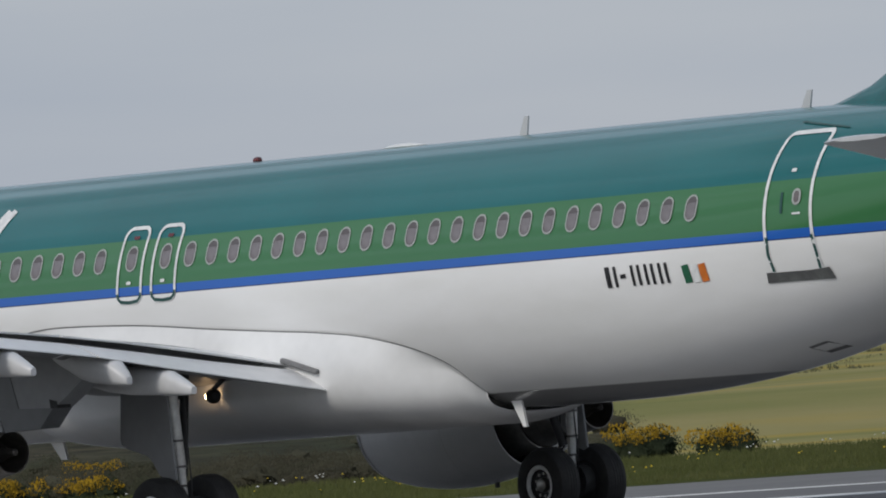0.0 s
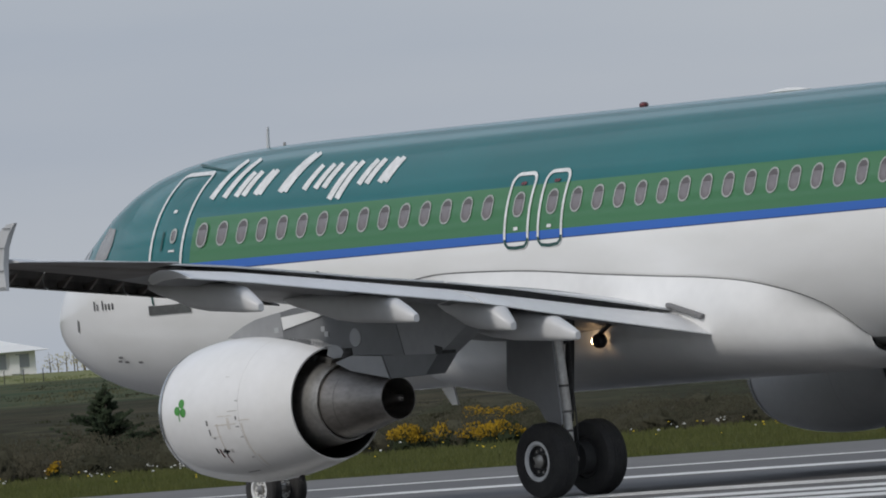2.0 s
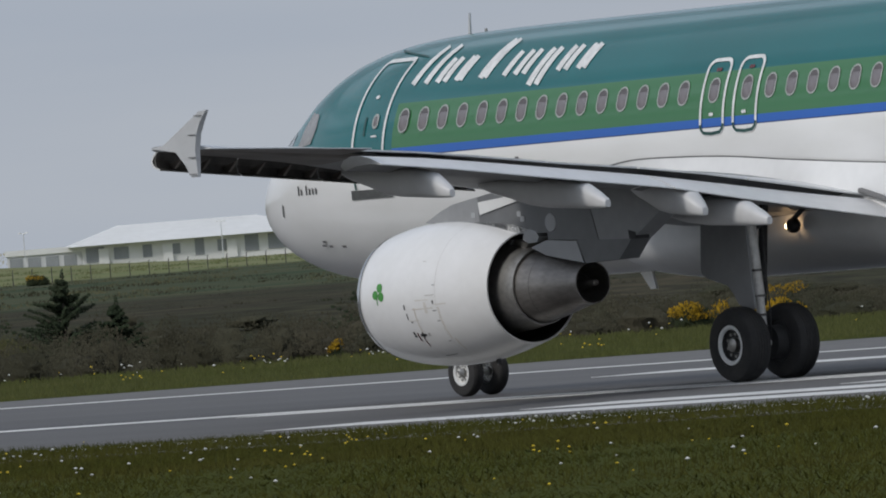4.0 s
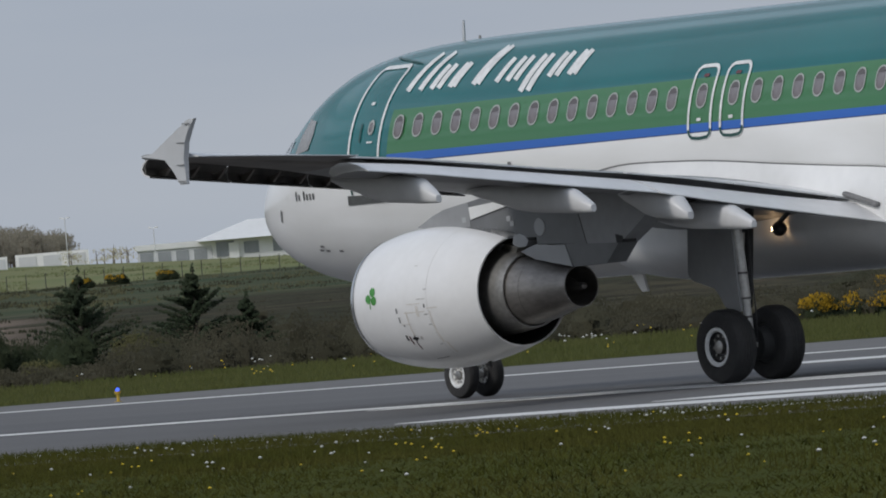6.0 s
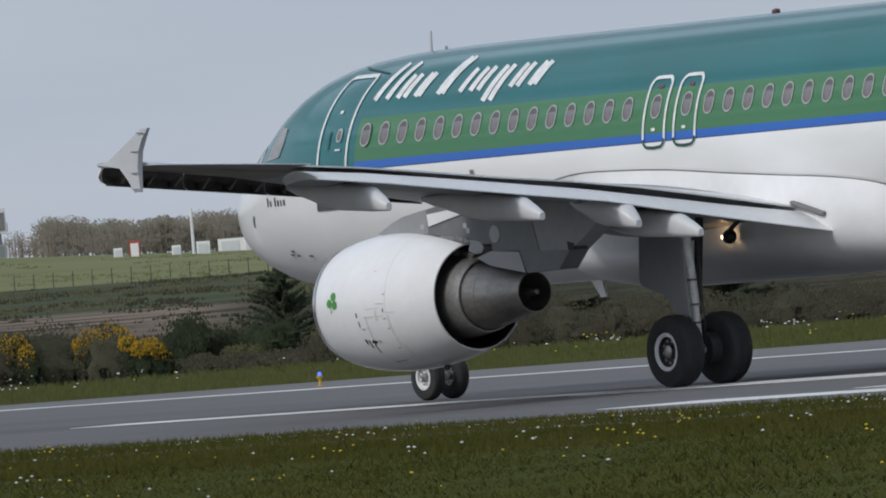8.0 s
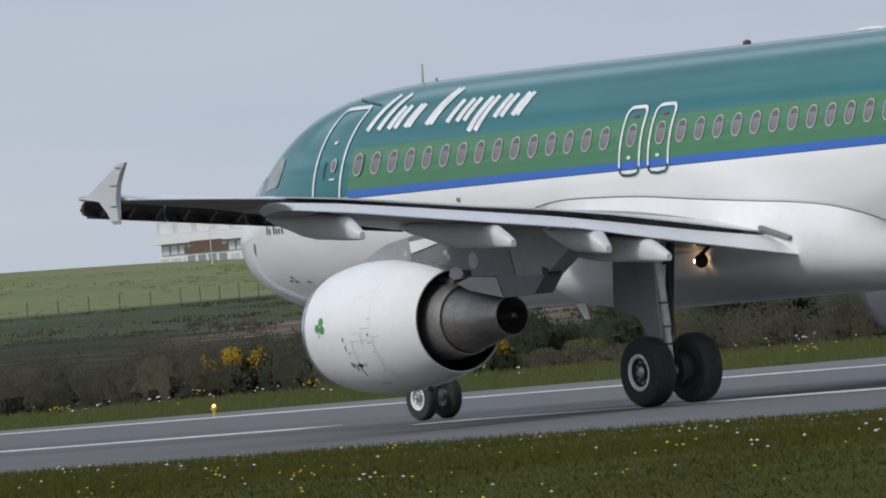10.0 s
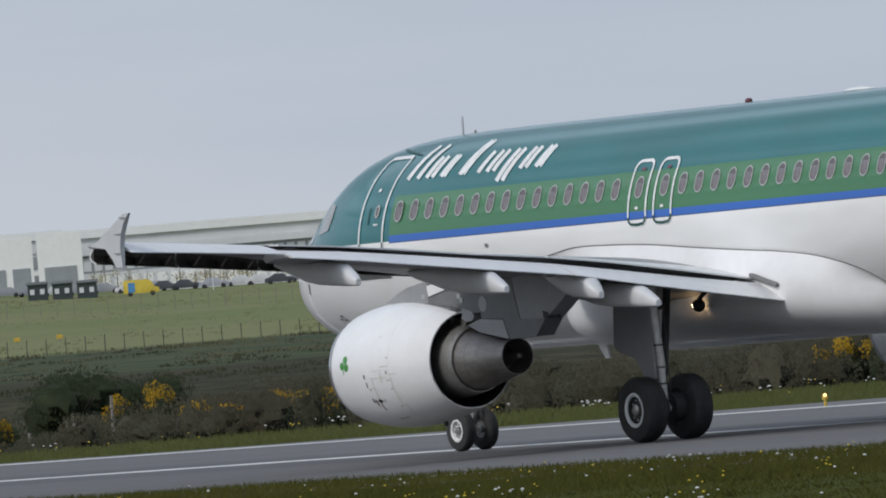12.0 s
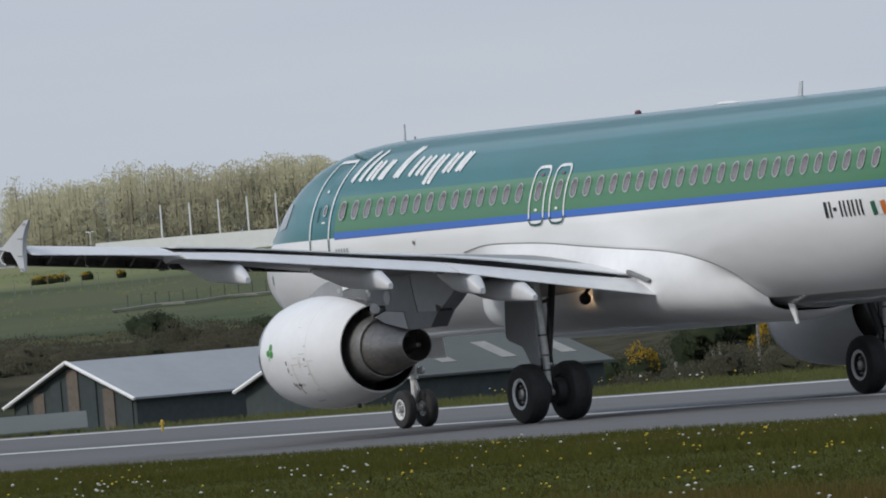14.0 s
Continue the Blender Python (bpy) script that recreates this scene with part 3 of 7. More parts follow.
def wing(side):
    """One wing; side -1 is port."""
    bm = bmesh.new()
    n, rings = 13, []
    for k in range(27):
        y = 1.2 + 15.8 * k / 26
        cut = 0.93 if y < 13.2 else 0.8
        pts = [upper(y, cut * (1 - i / (n - 1)) ** 1.3) for i in range(n)] + [lower(y, (cut - 0.12) * (i / (n - 1)) ** 1.3) for i in range(1, n)]
        rings.append([(px, side * y, pz) for px, pz in pts])
    loft(bm, rings)
    w = part("wing", bm, MAT_WUNDER, plane, "grey swept wing with shade painted on its underside")
    # Shade put into the colour of the outer wing's downward faces.
    tone_by_facing(w, MAT_OUTER, lambda p: p.normal.z < -0.1 and abs(p.center.y) > 12.9)
    # spoilers and the fixed skin between them, over the flaps
    for name, y0, y1 in (("spoiler", 2.02, 4.25), ("spoiler", 4.28, 6.28), ("spoiler", 6.34, 8.55), ("spoiler", 8.58, 10.8), ("spoiler", 10.83, 13.1)):
        b = bmesh.new()
        rr = []
        for k in range(6):
            y = y0 + (y1 - y0) * k / 5
            top = [upper(y, u) for u in (0.74, 0.83, 0.92, 1.0)]
            rr.append([(px, side * y, pz + 0.014) for px, pz in top] + [(px, side * y, pz - 0.012) for px, pz in reversed(top)])
        loft(b, rr)
        part(name, b, MAT_FLAP, w, "pale grey spoiler panel lying flat")
    # flaps, run out a little and drooped
    for name, y0, y1 in (("inboard_flap", 2.05, 6.27), ("outboard_flap", 6.33, 13.2)):
        b = bmesh.new()
        rr = []
        for k in range(10):
            y = y0 + (y1 - y0) * k / 9
            ax, az, bx, bz = flap_at(y)
            ring = [(ax - 0.5, az - 0.13), (ax - 0.42, az - 0.05), (ax - 0.2, az + 0.004), (ax, az), (ax * 0.5 + bx * 0.5, az * 0.5 + bz * 0.5 + 0.022), (bx, bz + 0.006), (bx, bz - 0.01),
                    (ax * 0.5 + bx * 0.5, az * 0.5 + bz * 0.5 - 0.06), (ax - 0.1, az - 0.15), (ax - 0.4, az - 0.2)]
            rr.append([(px - GEAR, side * y, pz) for px, pz in ring])
        loft(b, rr)
        f = part(name, b, MAT_FLAP, w, "drooped pale grey flap, underside painted darker for shade")
        # The flap's downward faces take a darker tone in place of shade.
        tone_by_facing(f, MAT_WUNDER, lambda p: p.normal.z < -0.3)
    # an added dark strip that paints the shade in the gap ahead of the flaps
    b = bmesh.new()
    rr = []
    for k in range(14):
        y = 2.0 + 11.1 * k / 13
        px, pz = upper(y, 0.9)
        qx, qz = lower(y, 0.84)
        rr.append([(px, side * y, pz - 0.02), (px + 0.03, side * y, pz - 0.02), (qx + 0.03, side * y, qz + 0.02), (qx, side * y, qz + 0.02)])
    loft(b, rr)
    part("flap_gap_shade", b, MAT_DARK, w, "dark strip for the shade in the gap ahead of the flap")
    # aileron on its hinge, its mesh about the hinge line's inner end
    def hinge(y):
        px, pz = upper(y, 0.82)
        return Vector((px, side * y, pz - 0.035))
    h0, h1 = hinge(13.28), hinge(16.9)
    b = bmesh.new()
    rr = []
    for k in range(6):
        y = 13.28 + (16.9 - 13.28) * k / 5
        h = hinge(y)
        ln = float(np.interp(y, [13.28, 16.9], [0.82, 0.5]))
        fall = 0.155
        rr.append([tuple(h - h0 + Vector((dx * ln, 0, -fall * dx + dz))) for dx, dz in ((-0.06, 0.0), (-0.02, 0.034), (0.1, 0.036), (0.55, 0.03), (1.0, 0.008), (1.0, -0.006), (0.5, -0.03), (0.1, -0.045), (-0.03, -0.03))])
    loft(b, rr)
    al = part("aileron", b, MAT_FLAP, w, "pale aileron, its underside painted brown for shade")
    # The aileron's lower faces are painted brown for their shade.
    tone_by_facing(al, MAT_OUTER, lambda p: p.normal.z < -0.2)
    al.location = h0
    AILERON.append((al, h0, (h1 - h0).normalized(), side))
    # slats, pulled forward and down: bright nose skin, dark hollow back, ribs between the bays
    for y0, y1 in ((6.9, 9.3), (9.34, 11.8), (11.84, 14.3), (14.34, 16.75)):
        nose, back = bmesh.new(), bmesh.new()
        rn, rb = [], []
        for k in range(6):
            y = y0 + (y1 - y0) * k / 5
            lx, lz, tx, tz, th = wing_at(y)
            zb = 3.55 + (y - 12.5) * 0.06
            ht = max(0.2, lz - zb)
            X = lx - 0.2 - GEAR
            rn.append([(X + 0.42, side * y, lz + 0.05), (X + 0.18, side * y, lz + 0.02), (X, side * y, lz - 0.28 * ht), (X - 0.06, side * y, lz - 0.6 * ht), (X, side * y, zb + 0.05), (X + 0.16, side * y, zb), (X + 0.17, side * y, zb + 0.02),
                       (X + 0.03, side * y, zb + 0.07), (X - 0.02, side * y, lz - 0.55 * ht), (X + 0.05, side * y, lz - 0.28 * ht), (X + 0.2, side * y, lz - 0.02)])
            rb.append([(X + 0.1, side * y, lz - 0.05 * ht), (X + 0.03, side * y, lz - 0.5 * ht), (X + 0.06, side * y, zb + 0.045), (X + 0.09, side * y, zb + 0.05), (X + 0.06, side * y, lz - 0.5 * ht), (X + 0.14, side * y, lz - 0.07 * ht)])
        loft(nose, rn)
        loft(back, rb)
        sl = part("slat", nose, MAT_FLAP, w, "lowered slat with a bright nose")
        tone_by_facing(sl, MAT_SLAT, lambda p: p.normal.x > 0.3)
        part("slat_back", back, MAT_SLAT, w, "dark hollow slat back")
        for k in range(3):
            y = y0 + (y1 - y0) * (k + 0.5) / 3
            lx, lz, tx, tz, th = wing_at(y)
            zb = 3.55 + (y - 12.5) * 0.06
            b = bmesh.new()
            loft(b, [[(lx - 0.12 - GEAR, side * (y + d), lz - 0.2), (lx + 0.24 - GEAR, side * (y + d), lz - 0.12), (lx + 0.02 - GEAR, side * (y + d), zb + 0.04), (lx - 0.14 - GEAR, side * (y + d), zb + 0.05)] for d in (-0.02, 0.02)])
            part("slat_track", b, MAT_OUTER, w)
    # tip fence
    b = bmesh.new()
    pts = [(20.98, 4.12), (21.36, 4.156), (21.8, 4.36), (22.27, 4.594), (22.46, 4.605), (22.31, 4.44), (22.2, 4.27), (22.14, 4.03), (22.14, 3.66), (21.97, 3.66), (21.86, 3.85), (21.65, 4.04), (21.35, 4.08)]
    loft(b, [[(x - GEAR, side * (17.02 + 0.045 * s * (0.5 if i in (0, 3, 4, 8, 9) else 1.0)), z) for i, (x, z) in enumerate(pts)] for s in (-1, 1)])
    part("wingtip_fence", b, MAT_WING, w, "small pointed wingtip fence")
    for x, z in ((22.3, 4.54), (22.12, 4.27), (22.08, 3.95), (22.08, 3.71)):
        b = bmesh.new()
        rod(b, (x - 0.1 - GEAR, side * 17.08, z), (x + 0.08 - GEAR, side * 17.08, z - 0.005), 0.008, seg=6)
        part("fence_wick", b, MAT_SEAM, w)
    # flap track fairings
    for y, tip, zt, ln in ((11.97, 21.27, 3.103, 1.0), (8.42, 20.26, 2.782, 1.18), (5.97, 19.38, 2.556, 0.66), (5.0, 19.67, 2.343, 1.25)):
        b = bmesh.new()
        rr = []
        for dx, top, bot, hw in ((-2.7, 0.54, 0.46, 0.03), (-2.4, 0.55, 0.36, 0.09), (-1.97, 0.54, 0.25, 0.14), (-1.57, 0.52, 0.13, 0.17), (-1.15, 0.5, 0.063, 0.19), (-0.67, 0.44, 0.03, 0.19), (-0.44, 0.385, 0.012, 0.17), (-0.2, 0.25, 0.003, 0.12), (-0.03, 0.145, 0.0, 0.07), (0.0, 0.12, 0.012, 0.05)):
            zc, hz = zt + (top + bot) / 2, (top - bot) / 2
            ring = []
            for i in range(20):
                a = 2 * math.pi * i / 20
                ca, sa = math.cos(a), math.sin(a)
                ring.append((tip + dx * ln - GEAR, side * (y + hw * math.copysign(abs(ca) ** 0.7, ca)), zc + hz * math.copysign(abs(sa) ** 0.7, sa)))
            rr.append(ring)
        loft(b, rr)
        part("flap_track_fairing", b, MAT_FAIR, w, "canoe-shaped grey fairing under the flap")
    return w


def engine(side):
    c = (0.0, side * 5.75, 1.69)
    X = lambda s: s + 0.7 - GEAR
    COWL = [(10.57, 0.9), (10.62, 0.955), (10.8, 1.0), (11.2, 1.068), (11.8, 1.115), (12.4, 1.105), (12.9, 1.05), (13.4, 0.965), (13.86, 0.862)]

    def cowl_r(s):
        return curve_at(COWL, s)[0]
    bm = bmesh.new()
    prof = [(X(10.62), 0.83), (X(10.57), 0.9)] + [(X(s), cowl_r(s)) for s in np.linspace(10.6, 13.86, 26)] + [(X(13.86), 0.84), (X(13.82), 0.838)]
    turned(bm, prof, c, seg=72)
    e = part("engine_nacelle", bm, MAT_COWL, plane, "white engine cowl with a green leaf mark")
    bm = bmesh.new()
    turned(bm, [(X(10.68), 0.8), (X(10.56), 0.85), (X(10.535), 0.9), (X(10.56), 0.94), (X(10.68), cowl_r(10.68) + 0.004)], c, seg=64)
    part("inlet_lip", bm, MAT_LIP, e, "bare metal inlet lip")
    bm = bmesh.new()
    turned(bm, [(X(10.64), 0.82), (X(11.2), 0.8), (X(11.7), 0.82), (X(11.7), 0.02)], c, seg=48)
    part("fan_face", bm, MAT_DARK, e)
    # The duct walls are coloured near black for the shade inside.
    bm = bmesh.new()
    turned(bm, [(X(12.6), 0.9), (X(12.6), 0.6)], c, seg=48)
    turned(bm, [(X(13.83), 0.836), (X(13.4), 0.9), (X(12.6), 0.9)], c, seg=64)
    part("bypass_duct", bm, MAT_DARK, e, "fan duct with its inner shade painted black")
    bm = bmesh.new()
    turned(bm, [(X(12.5), 0.68), (X(13.2), 0.69), (X(13.7), 0.65), (X(14.15), 0.585), (X(14.15), 0.56)], c, seg=48)
    part("core_cowl", bm, MAT_DUCT, e, "bare metal core cowl")
    bm = bmesh.new()
    turned(bm, [(X(14.1), 0.55), (X(14.45), 0.505), (X(14.85), 0.43), (X(15.2), 0.35), (X(15.42), 0.325), (X(15.42), 0.31), (X(15.1), 0.31), (X(14.7), 0.32), (X(14.7), 0.02)], c, seg=48)
    part("exhaust_nozzle", bm, MAT_EXH, e, "heat-stained exhaust cone")
    bm = bmesh.new()
    turned(bm, [(X(14.7), 0.2), (X(15.1), 0.15), (X(15.3), 0.07), (X(15.5), 0.05), (X(15.55), 0.0)], c, seg=24)
    part("exhaust_plug", bm, MAT_EXH, e)
    for s in (14.45,):
        bm = bmesh.new()
        r = float(np.interp(s, [14.45, 14.85], [0.505, 0.43]))
        turned(bm, [(X(s) - 0.006, r + 0.003), (X(s) + 0.006, r + 0.002)], c, seg=48)
        part("weld_seam", bm, MAT_SLAT, e)
    for s in (12.78,):
        r = cowl_r(s)
        bm = bmesh.new()
        turned(bm, [(X(s) - 0.003, r + 0.002), (X(s) + 0.003, r + 0.002)], c, seg=64)
        part("cowl_seam", bm, MAT_MARK, e)

    def on_cowl(s, a, off=0.006):
        r = cowl_r(s) + off
        return (X(s), c[1] + side * r * math.cos(radians(a)), c[2] + r * math.sin(radians(a)))

    def patch(name, s0, s1, a0, a1, mat):
        b = bmesh.new()
        g = [[b.verts.new(on_cowl(s0 + (s1 - s0) * i / 3, a0 + (a1 - a0) * j / 3)) for j in range(4)] for i in range(4)]
        for i in range(3):
            for j in range(3):
                b.faces.new((g[i][j], g[i + 1][j], g[i + 1][j + 1], g[i][j + 1]))
        part(name, b, mat, e)
    # leaf mark: three lobes and a leaning stem
    for ds, da in ((0.06, 5.0), (-0.07, -0.6), (0.1, -2.2)):
        b = bmesh.new()
        mid = b.verts.new(on_cowl(11.3 + ds, 4 + da))
        rim = [b.verts.new(on_cowl(11.3 + ds + 0.085 * math.cos(k * math.pi / 6), 4 + da + 3.8 * math.sin(k * math.pi / 6) * (1.0 if k % 6 else 0.7))) for k in range(12)]
        for k in range(12):
            b.faces.new((mid, rim[k], rim[(k + 1) % 12]))
        part("leaf_mark", b, MAT_SHAM, e)
    patch("leaf_stem", 11.27, 11.295, -5, 2, MAT_SHAM)
    # warning marks, latches and oil stains low on the cowl
    for s0, s1, a0, a1, mt in ((12.02, 12.06, -34, -29, MAT_BLACK), (12.1, 12.13, -38, -30, MAT_RED), (12.17, 12.32, -33.5, -31.5, MAT_BLACK), (12.22, 12.26, -35, -30, MAT_BLACK), (12.36, 12.42, -34, -31, MAT_MARK),
                               (12.2, 12.22, -44, -35, MAT_RED), (12.0, 12.04, -10, -6, MAT_SEAM), (12.03, 12.06, -18, -13, MAT_SEAM), (12.1, 12.14, -21, -20, MAT_SEAM), (12.55, 12.75, 0, 0.6, MAT_MARK), (12.7, 12.73, -7, -4, MAT_SEAM), (12.2, 12.7, -10.5, -9.8, MAT_STAIN), (12.5, 12.56, -14, -5, MAT_STAIN),
                               (12.8, 12.83, -40, -10, MAT_STAIN), (12.86, 12.89, -55, -40, MAT_STAIN), (12.05, 12.3, -19.6, -19, MAT_STAIN), (12.3, 12.62, -3.6, -3.0, MAT_STAIN), (12.75, 13.0, -8, -7.3, MAT_STAIN), (12.24, 12.27, -30, -9, MAT_STAIN),
                               (12.68, 12.76, -13, -12.4, MAT_SEAM), (12.72, 12.78, 8, 8.6, MAT_SEAM), (12.72, 12.78, -22, -21.4, MAT_SEAM), (12.7, 12.76, -42, -41.3, MAT_SEAM), (12.3, 12.6, -58, -57.2, MAT_SEAM), (12.42, 12.5, 28, 28.6, MAT_MARK)):
        patch("cowl_mark", s0, s1, a0, a1, mt)
    # drain mast under the cowl
    bm = bmesh.new()
    block(bm, (X(12.85), c[1], c[2] - 1.09), (0.09, 0.05, 0.1), bevel=0.01)
    part("cowl_drain", bm, MAT_BLACK, e)

    def plate(name, pts, y0, y1, mat, lab=""):
        b = bmesh.new()
        loft(b, [[(s - GEAR, c[1] + side * q, z) for s, z in pts] for q in (y0, y1)])
        return part(name, b, mat, e, lab, smooth=False)
    plate("pylon", [(12.24, 2.82), (12.62, 2.95), (12.93, 3.04), (13.38, 3.1), (13.9, 3.17), (14.4, 3.2), (15.5, 3.24), (16.4, 3.15), (16.455, 2.826), (16.62, 2.33), (15.34, 2.39), (15.33, 2.5), (14.33, 2.52), (13.2, 2.6)], -0.2, 0.2, MAT_PYLON, "dark grey engine pylon")
    plate("pylon_nose", [(12.2, 2.8), (12.62, 2.96), (12.93, 3.045), (13.38, 3.105), (13.6, 3.13), (13.62, 2.75), (13.0, 2.72)], 0.2, 0.206, MAT_WUNDER, "mid-grey pylon nose")
    plate("pylon_panel", [(13.637, 3.049), (14.5, 3.11), (14.836, 3.086), (14.608, 3.013), (13.668, 2.857)], 0.2, 0.23, MAT_WHITE, "white pylon side panel")
    plate("pylon_fairing", [(16.455, 2.826), (16.62, 2.33), (17.47, 2.305), (17.82, 2.48), (18.28, 2.74), (18.5, 2.93), (18.2, 3.08), (16.4, 3.14)], -0.17, 0.19, MAT_WUNDER, "mid-grey aft pylon fairing")
    plate("pylon_heat_shield", [(15.28, 2.385), (16.05, 2.34), (16.19, 2.0), (15.25, 2.154), (14.87, 2.294)], -0.19, 0.195, MAT_GREY, "grey pylon heat shield")
    plate("pylon_heat_shield", [(16.05, 2.35), (17.445, 2.313), (17.09, 2.008), (16.23, 1.992)], -0.185, 0.185, MAT_PYLON, "dark pylon heat shield")
    plate("pylon_bracket", [(17.38, 2.44), (17.56, 2.4), (17.56, 2.3), (17.4, 2.3)], -0.06, 0.2, MAT_DARK)
    plate("cowl_tongue", [(13.3, 2.69), (13.79, 2.734), (14.5, 2.669), (14.895, 2.562), (14.774, 2.526), (14.3, 2.53), (13.5, 2.5)], -0.22, 0.2, MAT_COWL, "white cowl tongue running back under the pylon")
    plate("tongue_root", [(14.75, 2.55), (14.9, 2.575), (15.05, 2.53), (15.12, 2.45), (15.05, 2.37), (14.85, 2.36), (14.7, 2.42)], -0.15, 0.21, MAT_GREY)
    plate("duct_strut", [(14.136, 2.195), (14.39, 2.43), (14.71, 2.364), (14.575, 2.216)], -0.1, 0.12, MAT_DUCT, "bare metal duct strut")
    plate("duct_strut", [(13.9, 2.2), (14.2, 2.44), (14.3, 2.43), (14.05, 2.18)], -0.1, 0.1, MAT_GREY)
    for s, z in ((13.42, 2.9), (14.6, 2.86), (14.68, 2.78)):
        plate("pylon_placard", [(s, z), (s + 0.1, z), (s + 0.1, z - 0.08), (s, z - 0.08)], 0.2, 0.212, MAT_GREY)
    bm = bmesh.new()
    turned(bm, [(0.0, 0.145), (side * 0.012, 0.135), (side * 0.012, 0.0)], (15.44 - GEAR, c[1] + side * 0.2, 2.65), axis="Y", seg=24)
    part("round_panel", bm, MAT_GREY, e, "round pale grey access panel")


for sd in (-1, 1):
    wing(sd)
    engine(sd)

WHEELS = []


def wheel(x, y, r, w, rim_r, lab, out):
    """Tyre with its rim and hub, spinning about y; returned with its resting place."""
    bm = bmesh.new()
    h = w / 2
    prof = [(-h * 0.78, rim_r), (-h * 0.98, rim_r * 1.12), (-h, r * 0.80), (-h * 0.86, r * 0.93), (-h * 0.55, r * 0.99)]
    for k in (-0.36, -0.12, 0.12, 0.36):
        prof += [((k - 0.03) * h, r), (k * h, r - 0.012), ((k + 0.03) * h, r)]
    prof += [(h * 0.55, r * 0.99), (h * 0.86, r * 0.93), (h, r * 0.80), (h * 0.98, rim_r * 1.12), (h * 0.78, rim_r)]
    turned(bm, prof, (0, 0, 0), axis="Y", seg=48)
    t = part("wheel", bm, MAT_RUBBER, plane, lab)
    bm = bmesh.new()
    turned(bm, [(-h * 0.8, rim_r * 1.05), (-h * 0.86, rim_r * 0.98), (-h * 0.8, rim_r * 0.88), (-h * 0.45, rim_r * 0.8), (-h * 0.4, rim_r * 0.42), (-h * 0.4, 0.0)], (0, 0, 0), axis="Y", seg=40)
    turned(bm, [(h * 0.8, rim_r * 1.05), (h * 0.86, rim_r * 0.98), (h * 0.8, rim_r * 0.88), (h * 0.4, rim_r * 0.8), (h * 0.3, 0.0)], (0, 0, 0), axis="Y", seg=40)
    part("rim", bm, MAT_RIM if r < 0.5 else MAT_DARK, t, "worn wheel rim")
    for s in (-1, 1):
        bm = bmesh.new()
        turned(bm, [(s * h * 0.8, rim_r * 1.09), (s * h * 0.93, rim_r * 1.03), (s * h * 0.92, rim_r * 0.9), (s * h * 0.78, rim_r * 0.82)], (0, 0, 0), axis="Y", seg=40)
        part("rim_flange", bm, MAT_LINE if s == out else MAT_DARK, t, "white painted rim flange" if s == out else "dark inner rim flange")
    bm = bmesh.new()
    turned(bm, [(-h * 0.4, rim_r * 0.4), (-h * 0.75, rim_r * 0.36), (-h * 0.82, rim_r * 0.22), (-h * 0.82, 0.0)], (0, 0, 0), axis="Y", seg=20)
    for k in range(9):
        a = 2 * math.pi * k / 9
        rod(bm, (rim_r * 0.6 * math.cos(a), -h * 0.4, rim_r * 0.6 * math.sin(a)), (rim_r * 0.6 * math.cos(a), -h * 0.56, rim_r * 0.6 * math.sin(a)), 0.022, seg=8)
    part("hub", bm, MAT_METAL, t, "bolted metal hub")
    t.location = (x, y, r)
    WHEELS.append((t, x, y, r))


